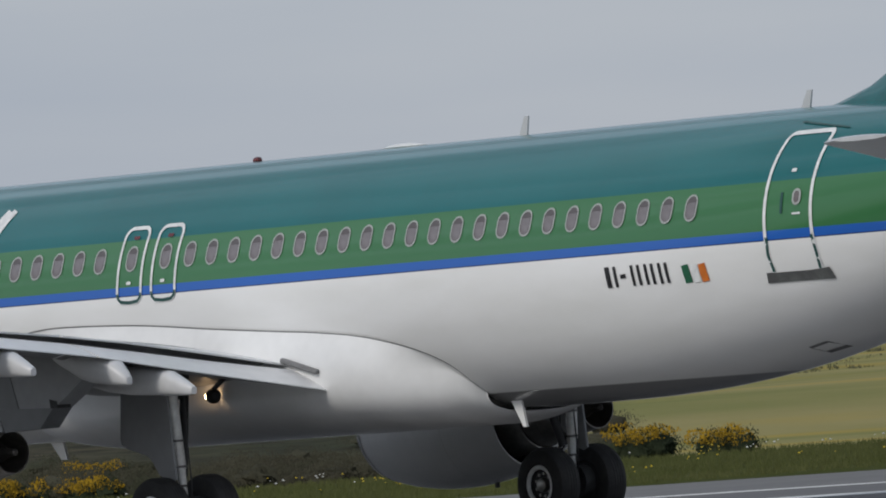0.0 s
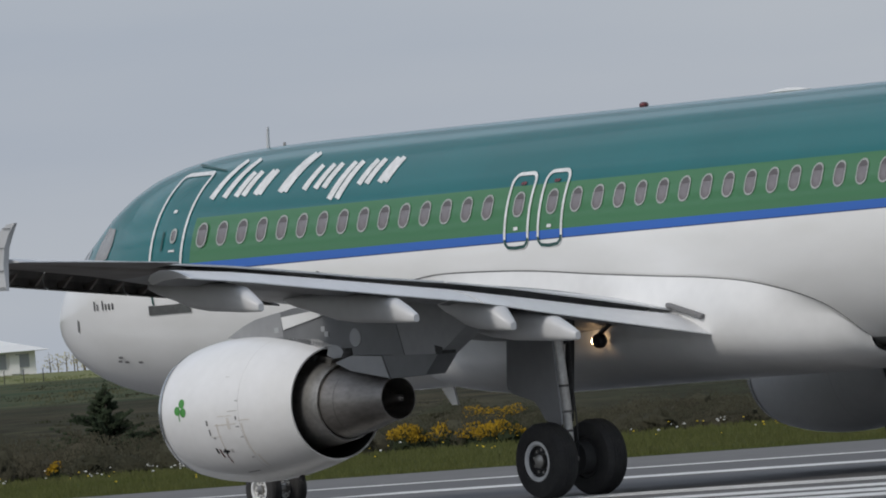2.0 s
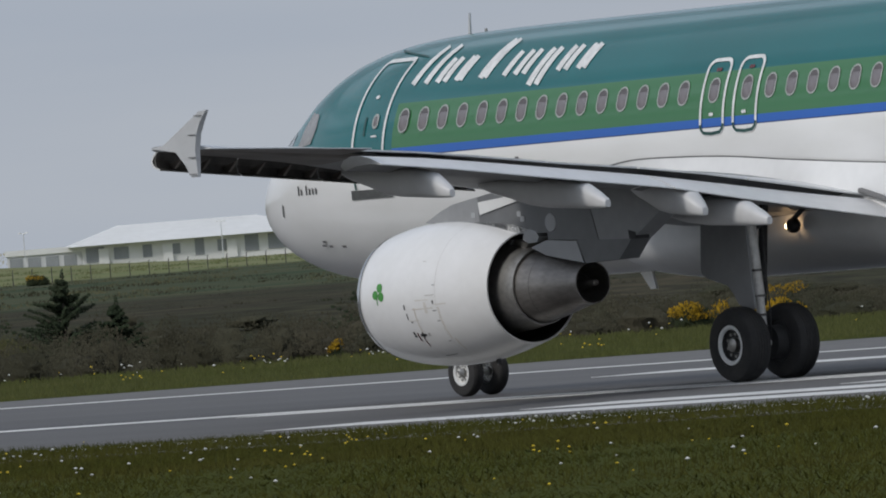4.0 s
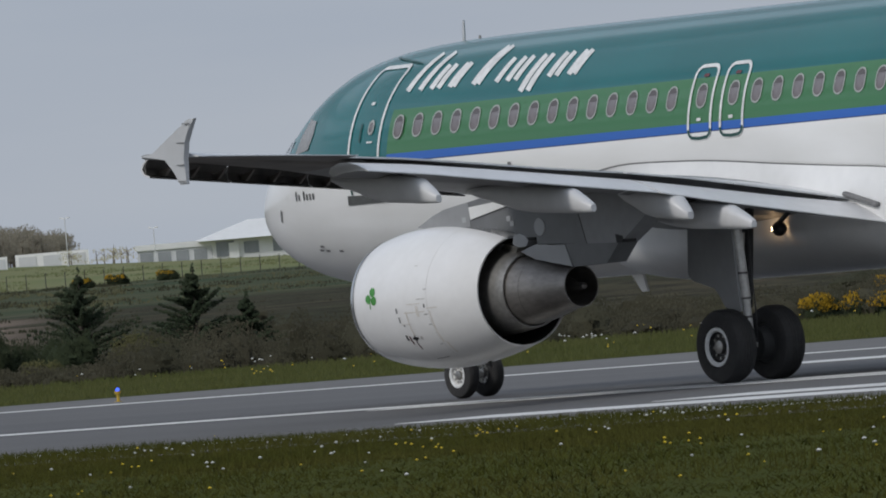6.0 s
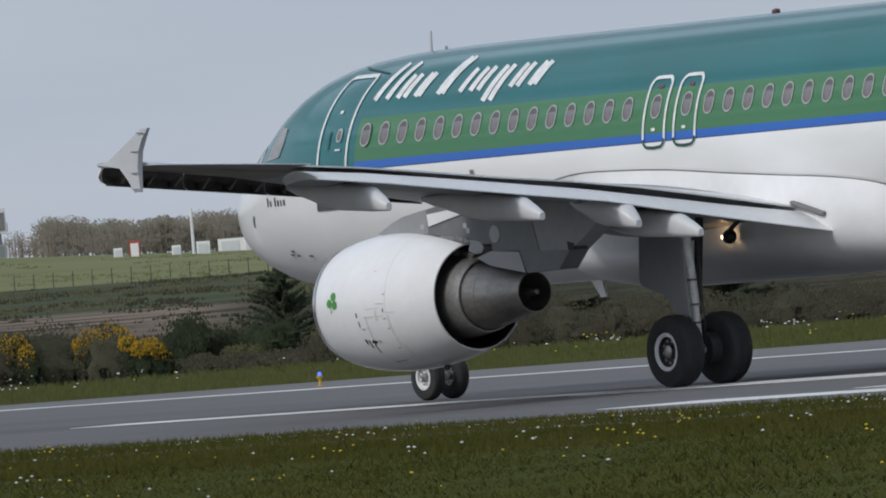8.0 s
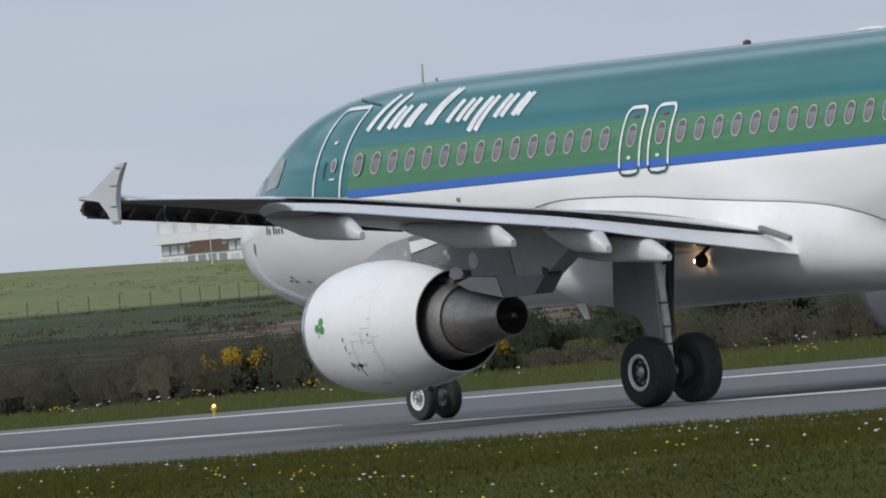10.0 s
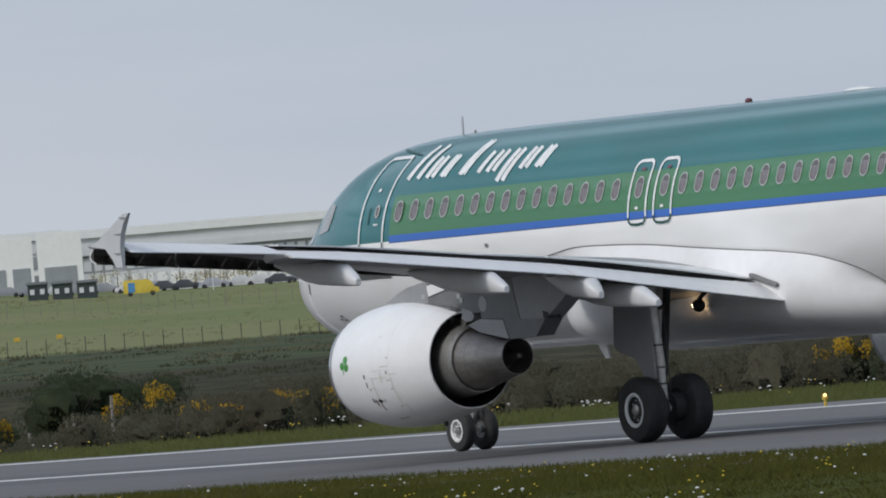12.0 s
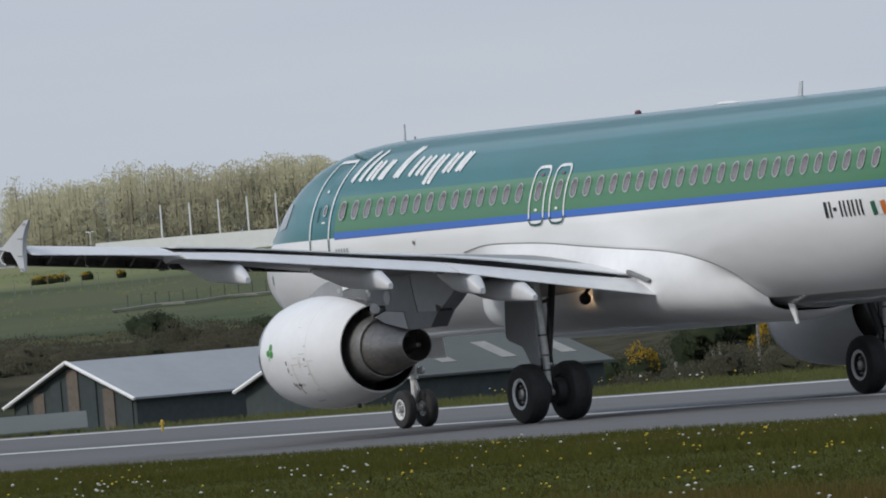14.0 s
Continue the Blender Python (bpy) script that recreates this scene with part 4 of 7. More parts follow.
def main_gear(side):
    y = side * 3.79
    for dy in (-0.465, 0.465):
        wheel(0.0, y + dy, 0.575, 0.42, 0.29, "large black main wheel tyre", 1 if dy > 0 else -1)
    bm = bmesh.new()
    rod(bm, (0.0, y, 0.55), (0.03, y + side * 0.05, 1.4), 0.068, seg=16)
    rod(bm, (0.025, y + side * 0.05, 1.25), (0.02, y + side * 0.14, 2.75), 0.09, seg=18)
    rod(bm, (0.0, y - 0.62, 0.575), (0.0, y + 0.62, 0.575), 0.075, seg=14)
    g = part("main_gear_leg", bm, MAT_STRUT, plane, "white oleo strut with stains")
    bm = bmesh.new()
    rod(bm, (-0.06, y - side * 0.06, 1.15), (-0.3, y - side * 0.42, 2.7), 0.07, seg=12)
    rod(bm, (0.02, y + side * 0.1, 2.3), (-0.24, y - side * 0.3, 2.35), 0.035, seg=8)
    part("side_brace", bm, MAT_DARK, g)
    bm = bmesh.new()
    for a, b in (((-0.1, y, 0.7), (-0.3, y, 1.0)), ((-0.3, y, 1.0), (-0.12, y, 1.35))):
        rod(bm, a, b, 0.045, seg=10)
    part("torque_link", bm, MAT_METAL, g)
    for dx, dy in ((-0.1, -0.05), (0.1, 0.05)):
        bm = bmesh.new()
        pts = [(dx, y + dy, 0.6), (dx * 1.4, y + dy, 1.0), (dx * 1.1, y + dy, 1.6), (dx, y + dy, 2.4)]
        loft(bm, [[(p[0] + 0.014 * math.cos(k), p[1] + 0.014 * math.sin(k), p[2]) for k in (0, 1.57, 3.14, 4.71)] for p in pts])
        part("brake_hose", bm, MAT_BLACK, g)
    for z, q in ((0.98, 0.076), (1.27, 0.1), (1.66, 0.097)):
        k = min(1.0, (z - 0.55) / 0.85)
        cx, cy = 0.03 * k, y + side * (0.05 * k + 0.06 * max(0.0, z - 1.3))
        bm = bmesh.new()
        rod(bm, (cx, cy, z), (cx, cy, z + 0.035), q, seg=14)
        part("strut_collar", bm, MAT_SLAT, g, "dark clamp ring")
    for dy in (-0.2, 0.2):
        bm = bmesh.new()
        turned(bm, [(-0.12, 0.08), (-0.12, 0.25), (0.12, 0.26), (0.12, 0.1)], (0, y + dy, 0.575), axis="Y", seg=24)
        part("brake_pack", bm, MAT_DARK, g)
    # the leg door: a large flat plate ahead of the leg, cut away at its foot
    bm = bmesh.new()
    pts = [(-1.02, 2.6), (0.06, 2.62), (0.16, 1.1), (0.06, 1.06), (-0.1, 1.12), (-0.24, 1.187), (-0.36, 1.36), (-0.48, 1.48), (-0.98, 1.61), (-1.1, 1.68), (-1.12, 1.76)]
    loft(bm, [[(px, y + side * (0.22 + k * 0.035), pz) for px, pz in pts] for k in (0, 1)])
    part("gear_door", bm, MAT_GDOOR, g, "flat grey leg door")


for sd in (-1, 1):
    main_gear(sd)


def nose_gear():
    x = 5.07 - GEAR
    for dy in (-0.25, 0.25):
        wheel(x, dy, 0.385, 0.22, 0.2, "small black nose wheel tyre", 1 if dy > 0 else -1)
    bm = bmesh.new()
    rod(bm, (x, 0, 0.4), (x + 0.02, 0, 1.1), 0.06, seg=14)
    rod(bm, (x + 0.02, 0, 1.0), (x + 0.12, 0, 2.1), 0.1, seg=16)
    rod(bm, (x, -0.3, 0.385), (x, 0.3, 0.385), 0.05, seg=12)
    g = part("nose_gear_leg", bm, MAT_STRUT, plane, "white nose strut")
    bm = bmesh.new()
    rod(bm, (x + 0.05, 0, 1.25), (x - 0.9, 0, 1.95), 0.05, seg=10)
    part("drag_brace", bm, MAT_STRUT, g)
    bm = bmesh.new()
    rod(bm, (x + 0.06, 0, 0.5), (x + 0.22, 0, 0.75), 0.03, seg=8)
    rod(bm, (x + 0.22, 0, 0.75), (x + 0.08, 0, 1.0), 0.03, seg=8)
    part("torque_link", bm, MAT_METAL, g)
    for sd in (-1, 1):
        bm = bmesh.new()
        block(bm, (x + 0.3, sd * 0.36, 1.62), (1.0, 0.03, 0.5), pose(0, 0, 0, sd * 8, 0, 0), bevel=0.01)
        part("nose_gear_door", bm, MAT_WHITE, g)
        bm = bmesh.new()
        turned(bm, [(-0.03, 0.07), (0.05, 0.08), (0.07, 0.0)], (x + 0.1, sd * 0.14, 1.15), axis="X", seg=16)
        part("taxi_lamp", bm, MAT_METAL, g)


nose_gear()


def tail():
    bm = bmesh.new()
    rr = []
    for z, le, te, t in ((5.6, 27.6, 36.2, 0.26), (5.86, 28.9, 36.3, 0.3), (6.05, 29.6, 36.35, 0.33), (6.4, 30.4, 36.45, 0.35), (7.2, 32.45, 36.7, 0.33), (9.0, 33.7, 37.1, 0.27), (11.76, 35.6, 37.75, 0.18)):
        ring = []
        for i in range(16):
            a = 2 * math.pi * i / 16
            u = 0.5 - 0.5 * math.cos(a)
            ring.append((le + u * (te - le) - GEAR, t * math.sin(a) * (1 - 0.55 * u), z))
        rr.append(ring)
    loft(bm, rr)
    part("tail_fin", bm, surface("fin_teal_paint", TEAL, tuple(c * 0.85 for c in TEAL), 0.3, coat=0.4, big=0.6, fine=6.0, bump=0.02), plane, "teal tail fin")
    for sd in (-1, 1):
        bm = bmesh.new()
        rr = []
        for y, le, te, t in ((0.4, 32.2, 36.2, 0.18), (3.0, 33.7, 36.5, 0.12), (6.05, 35.4, 36.9, 0.07), (6.22, 35.8, 36.9, 0.03)):
            z = 4.55 + (y - 0.5) * 0.105
            rr.append([(le + (0.5 - 0.5 * math.cos(2 * math.pi * i / 16)) * (te - le) - GEAR, sd * y, z + t * math.sin(2 * math.pi * i / 16)) for i in range(16)])
        loft(bm, rr)
        part("tailplane", bm, MAT_WING, plane, "pale grey tailplane")


tail()


def roof_fittings():
    bm = bmesh.new()
    turned(bm, [(-0.07, 0.0), (-0.06, 0.045), (0.0, 0.055), (0.06, 0.045), (0.07, 0.0)], (15.33 - GEAR, 0, 5.865), seg=16)
    part("beacon", bm, MAT_RED, plane, "red beacon lamp on the crown")
    bm = bmesh.new()
    for x in (18.9,):
        rings = []
        for u in range(9):
            k = math.sin(math.pi * u / 8)
            rings.append([(x - 0.55 + 1.1 * u / 8 - GEAR, 0.16 * k * math.cos(2 * math.pi * i / 12) + 1e-4 * i, 5.85 + 0.055 * k * math.sin(2 * math.pi * i / 12)) for i in range(12)])
        loft(bm, rings)
    part("satellite_dome", bm, MAT_LINE, plane, "low white antenna dome")
    for x, h, ch in ((5.58, 0.36, 0.03), (21.72, 0.3, 0.09), (28.16, 0.27, 0.1)):
        bm = bmesh.new()
        base = curve_at(BODY, x)[1] - 0.02
        loft(bm, [[(x - ch - GEAR, s, base), (x + ch - GEAR, s, base), (x + 1.7 * ch - GEAR, s * 0.7, base + h), (x + 0.6 * ch - GEAR, s * 0.7, base + h)] for s in (-0.015, 0.015)])
        part("blade_antenna", bm, MAT_WING, plane, "slim pale blade antenna")
    bm = bmesh.new()
    rod(bm, (6.03 - GEAR, 0, 5.8), (6.03 - GEAR, 0, 5.88), 0.03, 0.02, seg=8)
    part("drain_stub", bm, MAT_METAL, plane)
    # belly: drain mast, blade antenna, landing lamp under the wing root
    bm = bmesh.new()
    loft(bm, [[(21.75 - GEAR, -0.66 + d, 1.95), (22.0 - GEAR, -0.66 + d, 1.95), (22.1 - GEAR, -0.66 + d, 1.5), (22.02 - GEAR, -0.66 + d, 1.5)] for d in (-0.02, 0.02)])
    part("drain_mast", bm, MAT_WHITE, plane, "white drain mast")
    bm = bmesh.new()
    loft(bm, [[(9.6 - GEAR, d, 1.85), (9.95 - GEAR, d, 1.85), (10.05 - GEAR, d, 1.5), (9.9 - GEAR, d, 1.5)] for d in (-0.02, 0.02)])
    part("belly_antenna", bm, MAT_WHITE, plane)
    bm = bmesh.new()
    bmesh.ops.create_uvsphere(bm, u_segments=16, v_segments=10, radius=0.12, matrix=Matrix.Translation((16.66 - GEAR, -2.26, 2.31)))
    rod(bm, (16.66 - GEAR, -2.26, 2.4), (17.1 - GEAR, -2.3, 2.62), 0.04, seg=8)
    lamp = part("landing_lamp", bm, MAT_BLACK, plane, "landing lamp lowered under the wing root")
    bm = bmesh.new()
    turned(bm, [(-0.125, 0.0), (-0.123, 0.045), (-0.118, 0.055)], (16.64 - GEAR, -2.26, 2.31), seg=16)
    part("lens", bm, MAT_LAMP, lamp, "lit warm lens")
    # fairing edge seam and the small flap guide at the wing root
    bm = bmesh.new()
    block(bm, (18.63 - GEAR, -2.13, 2.655), (0.87, 0.1, 0.075), pose(0, 0, 0, 0, 14.7, 0), bevel=0.02)
    part("flap_guide", bm, MAT_SEAM, plane)


roof_fittings()


# ---- the ground: one sheet round the camera, flat by the runway, a hollow behind it, then rising fields ----
FIELD_EL = [(0, 0.12), (40, 0.12), (53, 0.13), (54.5, 0.15), (56.0, 0.205), (57.0, 0.25), (58.8, 0.33), (60.0, 0.345), (61.0, 0.385), (62.2, 0.45), (63.5, 0.42), (75, 0.4), (180, 0.3), (360, 0.12)]


def ground_z(r, az):
    e0 = float(np.interp(az % 360, [a for a, _ in FIELD_EL], [e for _, e in FIELD_EL]))
    t = lambda e, d: EYE[2] + d * math.tan(radians(e))
    low = float(np.interp(az % 360, [60.6, 61.2, 66, 80], [-0.8, -2.4, -2.4, -0.8]))
    knots = [(0, 0.0), (345, 0.0), (360, -0.1), (420, low), (600, low), (640, t(-0.09, 640)), (800, t(-0.02, 800)), (1300, t(min(0.1, e0 - 0.03), 1300)), (1800, t(e0, 1800)), (4500, t(e0 - 0.05, 4500))]
    return float(np.interp(r, [k for k, _ in knots], [v for _, v in knots]))


def fitted_azimuth(az):
    """Azimuth shifted so that the far western things fit the camera's later view."""
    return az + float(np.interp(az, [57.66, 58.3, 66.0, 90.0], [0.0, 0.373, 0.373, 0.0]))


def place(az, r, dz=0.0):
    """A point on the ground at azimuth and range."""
    x, y, _ = aim(fitted_azimuth(az), 0, r)
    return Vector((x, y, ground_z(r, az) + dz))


def field_material():
    """Grass by the runway, dark heath and bare earth in the hollow, paler pasture beyond."""
    m, n, l, b = base_nodes("field_ground", 0.95)
    b.inputs["Specular IOR Level"].default_value = 0.05
    co = n.new("ShaderNodeTexCoord")
    ln = n.new("ShaderNodeVectorMath")
    ln.operation = "LENGTH"
    l.new(co.outputs["Object"], ln.inputs[0])

    def beyond(r0, r1):
        wob = noisy(n, l, 0.02, 5.0, 0.0, 1.0)
        a = n.new("ShaderNodeMath")
        a.operation = "MULTIPLY_ADD"
        a.inputs[1].default_value, a.inputs[2].default_value = (r1 - r0) * 1.4, -(r1 - r0) * 0.7
        l.new(wob, a.inputs[0])
        s = n.new("ShaderNodeMath")
        l.new(ln.outputs["Value"], s.inputs[0])
        l.new(a.outputs[0], s.inputs[1])
        r = n.new("ShaderNodeMapRange")
        r.inputs[1].default_value, r.inputs[2].default_value = r0, r1
        l.new(s.outputs[0], r.inputs[0])
        return r.outputs[0]
    grass = mixed(n, l, noisy(n, l, 0.35, 6.0), (0.045, 0.056, 0.006), (0.06, 0.066, 0.01))
    grass = mixed(n, l, noisy(n, l, 5.0, 6.0), (0.036, 0.044, 0.005), grass)
    heath = mixed(n, l, noisy(n, l, 0.03, 6.0), (0.04, 0.047, 0.025), (0.07, 0.06, 0.038))
    heath = mixed(n, l, noisy(n, l, 0.4, 6.0), tuple(c * 0.5 for c in (0.05, 0.05, 0.03)), heath)
    sp = n.new("ShaderNodeSeparateXYZ")
    l.new(co.outputs["Object"], sp.inputs[0])
    neg = n.new("ShaderNodeMath")
    neg.operation = "DIVIDE"
    l.new(sp.outputs["X"], neg.inputs[0])
    l.new(sp.outputs["Y"], neg.inputs[1])
    cut = n.new("ShaderNodeMapRange")
    cut.inputs[1].default_value, cut.inputs[2].default_value = -1.468, -1.49
    l.new(neg.outputs[0], cut.inputs[0])
    cut2 = n.new("ShaderNodeMapRange")
    cut2.inputs[1].default_value, cut2.inputs[2].default_value = -1.59, -1.56
    l.new(neg.outputs[0], cut2.inputs[0])
    bare = n.new("ShaderNodeMath")
    bare.operation = "MULTIPLY"
    l.new(cut.outputs[0], bare.inputs[0])
    l.new(cut2.outputs[0], bare.inputs[1])
    some = n.new("ShaderNodeMath")
    some.operation = "MULTIPLY"
    l.new(bare.outputs[0], some.inputs[0])
    l.new(noisy(n, l, 0.05, 6.0, 0.42, 0.55), some.inputs[1])
    earth = mixed(n, l, some.outputs[0], heath, (0.2, 0.155, 0.125))
    meadow = mixed(n, l, noisy(n, l, 0.03, 6.0), (0.042, 0.062, 0.034), (0.075, 0.08, 0.045))
    past = mixed(n, l, noisy(n, l, 0.012, 6.0), (0.145, 0.17, 0.075), (0.19, 0.195, 0.1))
    # a darker hay field before the wood
    hay = n.new("ShaderNodeMapRange")
    hay.inputs[1].default_value, hay.inputs[2].default_value = -1.899, -1.96
    l.new(neg.outputs[0], hay.inputs[0])
    green = mixed(n, l, noisy(n, l, 0.02, 6.0), (0.062, 0.082, 0.045), (0.095, 0.105, 0.06))
    green = mixed(n, l, beyond(1590, 1640), green, past)
    past = mixed(n, l, hay.outputs[0], past, green)
    # the open pasture behind the runway's end, rough and yellowish with gorse
    open_side = n.new("ShaderNodeMapRange")
    open_side.inputs[1].default_value, open_side.inputs[2].default_value = -1.21, -1.175
    l.new(neg.outputs[0], open_side.inputs[0])
    rough = mixed(n, l, noisy(n, l, 0.025, 5.0), (0.17, 0.175, 0.06), (0.27, 0.235, 0.1))
    rough = mixed(n, l, noisy(n, l, 0.03, 4.0, 0.52, 0.8), rough, (0.36, 0.24, 0.03))
    heath = mixed(n, l, open_side.outputs[0], heath, rough)
    earth = mixed(n, l, open_side.outputs[0], earth, rough)
    meadow = mixed(n, l, open_side.outputs[0], meadow, rough)
    c = mixed(n, l, beyond(350, 372), grass, heath)
    c = mixed(n, l, beyond(600, 640), c, earth)
    c = mixed(n, l, beyond(800, 840), c, meadow)
    c = mixed(n, l, beyond(1290, 1315), c, past)
    l.new(c, b.inputs["Base Color"])
    bumped(n, l, b, noisy(n, l, 3.0, 6.0), 0.4, 0.05)
    return m


def ground():
    azs = [44 + 0.25 * i for i in range(89)] + [67 + 293 * i / 60 + 44 * i / 60 for i in range(1, 60)]
    rs = [0.5, 20, 60, 110, 160, 220, 280, 330, 345, 352, 360, 380, 400, 430, 500, 560, 600, 640, 700, 800, 900, 1000, 1150, 1300, 1400, 1550, 1700, 1800, 2000, 2500, 3300, 4500]
    vs, fs = [], []
    for a in azs:
        for r in rs:
            p = place(a, r)
            if 380 < r < 2600:
                p.z += 0.35 * noise.noise(Vector((p.x * 0.02, p.y * 0.02, 0.0)))
            vs.append(p)
    n, k = len(azs), len(rs)
    for i in range(n):
        for j in range(k - 1):
            a, b = i * k + j, ((i + 1) % n) * k + j
            fs.append((a, b, b + 1, a + 1))
    c = len(vs)
    vs.append(Vector((0, 0, 0)))
    fs += [(c, ((i + 1) % n) * k, i * k) for i in range(n)]
    ob = mesh_part("ground", vs, fs, field_material())
    for p in ob.data.polygons:
        p.use_smooth = True
    tagged(ob, "airfield grass, heath in a hollow and rising pasture", "ground", kind="structure")


ground()


def asphalt():
    m, n, l, b = base_nodes("worn_asphalt", 0.72)
    streak = noisy(n, l, 0.25, 5.0, 0.35, 0.65, (0.06, 1.6, 1))
    c = mixed(n, l, streak, (0.114, 0.109, 0.105), (0.083, 0.08, 0.077))
    c = mixed(n, l, noisy(n, l, 9.0, 6.0), (0.085, 0.082, 0.08), c)
    # rubber laid along the wheel tracks
    co = n.new("ShaderNodeTexCoord")
    sp = n.new("ShaderNodeSeparateXYZ")
    l.new(co.outputs["Object"], sp.inputs[0])
    s = n.new("ShaderNodeMath")
    s.operation = "SUBTRACT"
    s.inputs[1].default_value = 123.4
    l.new(sp.outputs["Y"], s.inputs[0])
    a = n.new("ShaderNodeMath")
    a.operation = "ABSOLUTE"
    l.new(s.outputs[0], a.inputs[0])
    r = n.new("ShaderNodeMapRange")
    r.inputs[1].default_value, r.inputs[2].default_value, r.inputs[3].default_value, r.inputs[4].default_value = 4.0, 8.0, 0.75, 0.0
    l.new(a.outputs[0], r.inputs[0])
    q = n.new("ShaderNodeMath")
    q.operation = "MULTIPLY"
    l.new(r.outputs[0], q.inputs[0])
    l.new(noisy(n, l, 0.12, 4.0, 0.3, 0.7, (0.2, 2.0, 1)), q.inputs[1])
    c = mixed(n, l, q.outputs[0], c, (0.035, 0.035, 0.037))
    l.new(c, b.inputs["Base Color"])
    bumped(n, l, b, noisy(n, l, 30.0, 3.0), 0.25, 0.004)
    return m


MAT_ASPHALT = asphalt()
MAT_SHOULDER = surface("shoulder_asphalt", (0.15, 0.145, 0.14), (0.12, 0.117, 0.113), 0.8, big=0.15, fine=3.0, bump=0.1)
MAT_RPAINT = surface("runway_paint", (0.78, 0.78, 0.76), (0.6, 0.6, 0.59), 0.6, big=0.5, fine=3.0, bump=0.05)


def slab(name, x0, x1, y0, y1, z, mat, parent=None, nx=2, h=0.05):
    bm = bmesh.new()
    pts = [(x0, y0), (x1, y0), (x1, y1), (x0, y1)]
    loft(bm, [[(x, y, z - h) for x, y in pts], [(x, y, z) for x, y in pts]])
    return part(name, bm, mat, parent, smooth=False)


def runway():
    rw = slab("runway", -1500, 260, 100.0, 147.6, 0.03, MAT_ASPHALT)
    tagged(rw, "grey asphalt runway with worn rubber tracks", "runway", kind="structure")
    # shoulder beyond the far edge, wide by the threshold and narrowing down the runway
    bm = bmesh.new()
    pts = [(-1500, 147.6), (260, 147.6), (260, 170), (-150, 170), (-215, 163), (-262, 150.5), (-1500, 150)]
    loft(bm, [[(x, y, -0.03) for x, y in pts], [(x, y, 0.02) for x, y in pts]])
    tagged(part("runway_shoulder", bm, MAT_SHOULDER, None, smooth=False), "paler asphalt shoulder", "pavement", kind="structure")
    tagged(slab("near_shoulder", -1500, 260, 96.5, 100.0, 0.02, MAT_SHOULDER), "paler asphalt shoulder", "pavement", kind="structure")
    for y, w in ((147.0, 0.9), (100.6, 0.9)):
        slab("edge_line", -1480, 250, y - w / 2, y + w / 2, 0.036, MAT_RPAINT, rw, h=0.006)
    for i in range(12):
        x1 = -191 - 110 * i
        slab("centre_dash", x1 - 96, x1, 123.2, 124.1, 0.036, MAT_RPAINT, rw, h=0.006)
    # threshold bars either side of the centre line
    for y, x0, x1, w in ((119.6, -181, -96, 0.6), (118.2, -165, -96, 0.3), (106.4, -147, -96, 0.9), (109.8, -145.5, -96, 0.9), (113.6, -143, -96, 0.9), (135.8, -178, -96, 1.0)):
        slab("threshold_bar", x0, x1, y - w, y + w, 0.036, MAT_RPAINT, rw, h=0.006)


runway()


def clump_mesh(name, tufts, mat, parent=None, label="", seed=3, soft=0.75, lean_away=False, face_view=False):
    """Blades or leaves as loose triangles. tufts: array of base x, y, z, height, width, lean."""
    rng = np.random.default_rng(seed)
    n = len(tufts)
    a = rng.uniform(0, 2 * np.pi, n)
    # blades turn their broad side between the sun and the viewer
    if face_view:
        a = rng.uniform(-0.75, 0.75, n) + 0.47
    dx, dy = np.cos(a) * tufts[:, 4] / 2, np.sin(a) * tufts[:, 4] / 2
    la = rng.uniform(0, 2 * np.pi, n) if not lean_away else rng.uniform(-1.3, 1.3, n) + 2.53
    lx, ly = np.cos(la) * tufts[:, 5], np.sin(la) * tufts[:, 5]
    v = np.empty((n, 3, 3))
    v[:, 0] = tufts[:, :3] + np.stack([dx, dy, 0 * dx], 1)
    v[:, 1] = tufts[:, :3] - np.stack([dx, dy, 0 * dx], 1)
    v[:, 2] = tufts[:, :3] + np.stack([lx, ly, tufts[:, 3]], 1)
    # faces turn to the viewer's side, and their normals tilt upwards to even the shading
    g = np.cross(v[:, 1] - v[:, 0], v[:, 2] - v[:, 0])
    flip = g[:, 1] > 0 if not lean_away else g @ np.array([0.8, -0.6, 0.15]) < 0
    v[flip] = v[flip][:, [1, 0, 2]]
    g[flip] *= -1
    g /= np.linalg.norm(g, axis=1)[:, None] + 1e-9
    up = g * (1 - soft) + np.array([0.0, -0.25, 0.95]) * soft
    up /= np.linalg.norm(up, axis=1)[:, None]
    me = bpy.data.meshes.new(name)
    me.vertices.add(3 * n)
    me.loops.add(3 * n)
    me.polygons.add(n)
    me.vertices.foreach_set("co", v.ravel())
    me.loops.foreach_set("vertex_index", np.arange(3 * n, dtype=np.int32))
    me.polygons.foreach_set("loop_start", np.arange(0, 3 * n, 3, dtype=np.int32))
    me.update()
    me.normals_split_custom_set(np.repeat(up, 3, axis=0).tolist())
    me.materials.append(mat)
    ob = new(name, me)
    ob.parent = parent
    return tagged(ob, label)


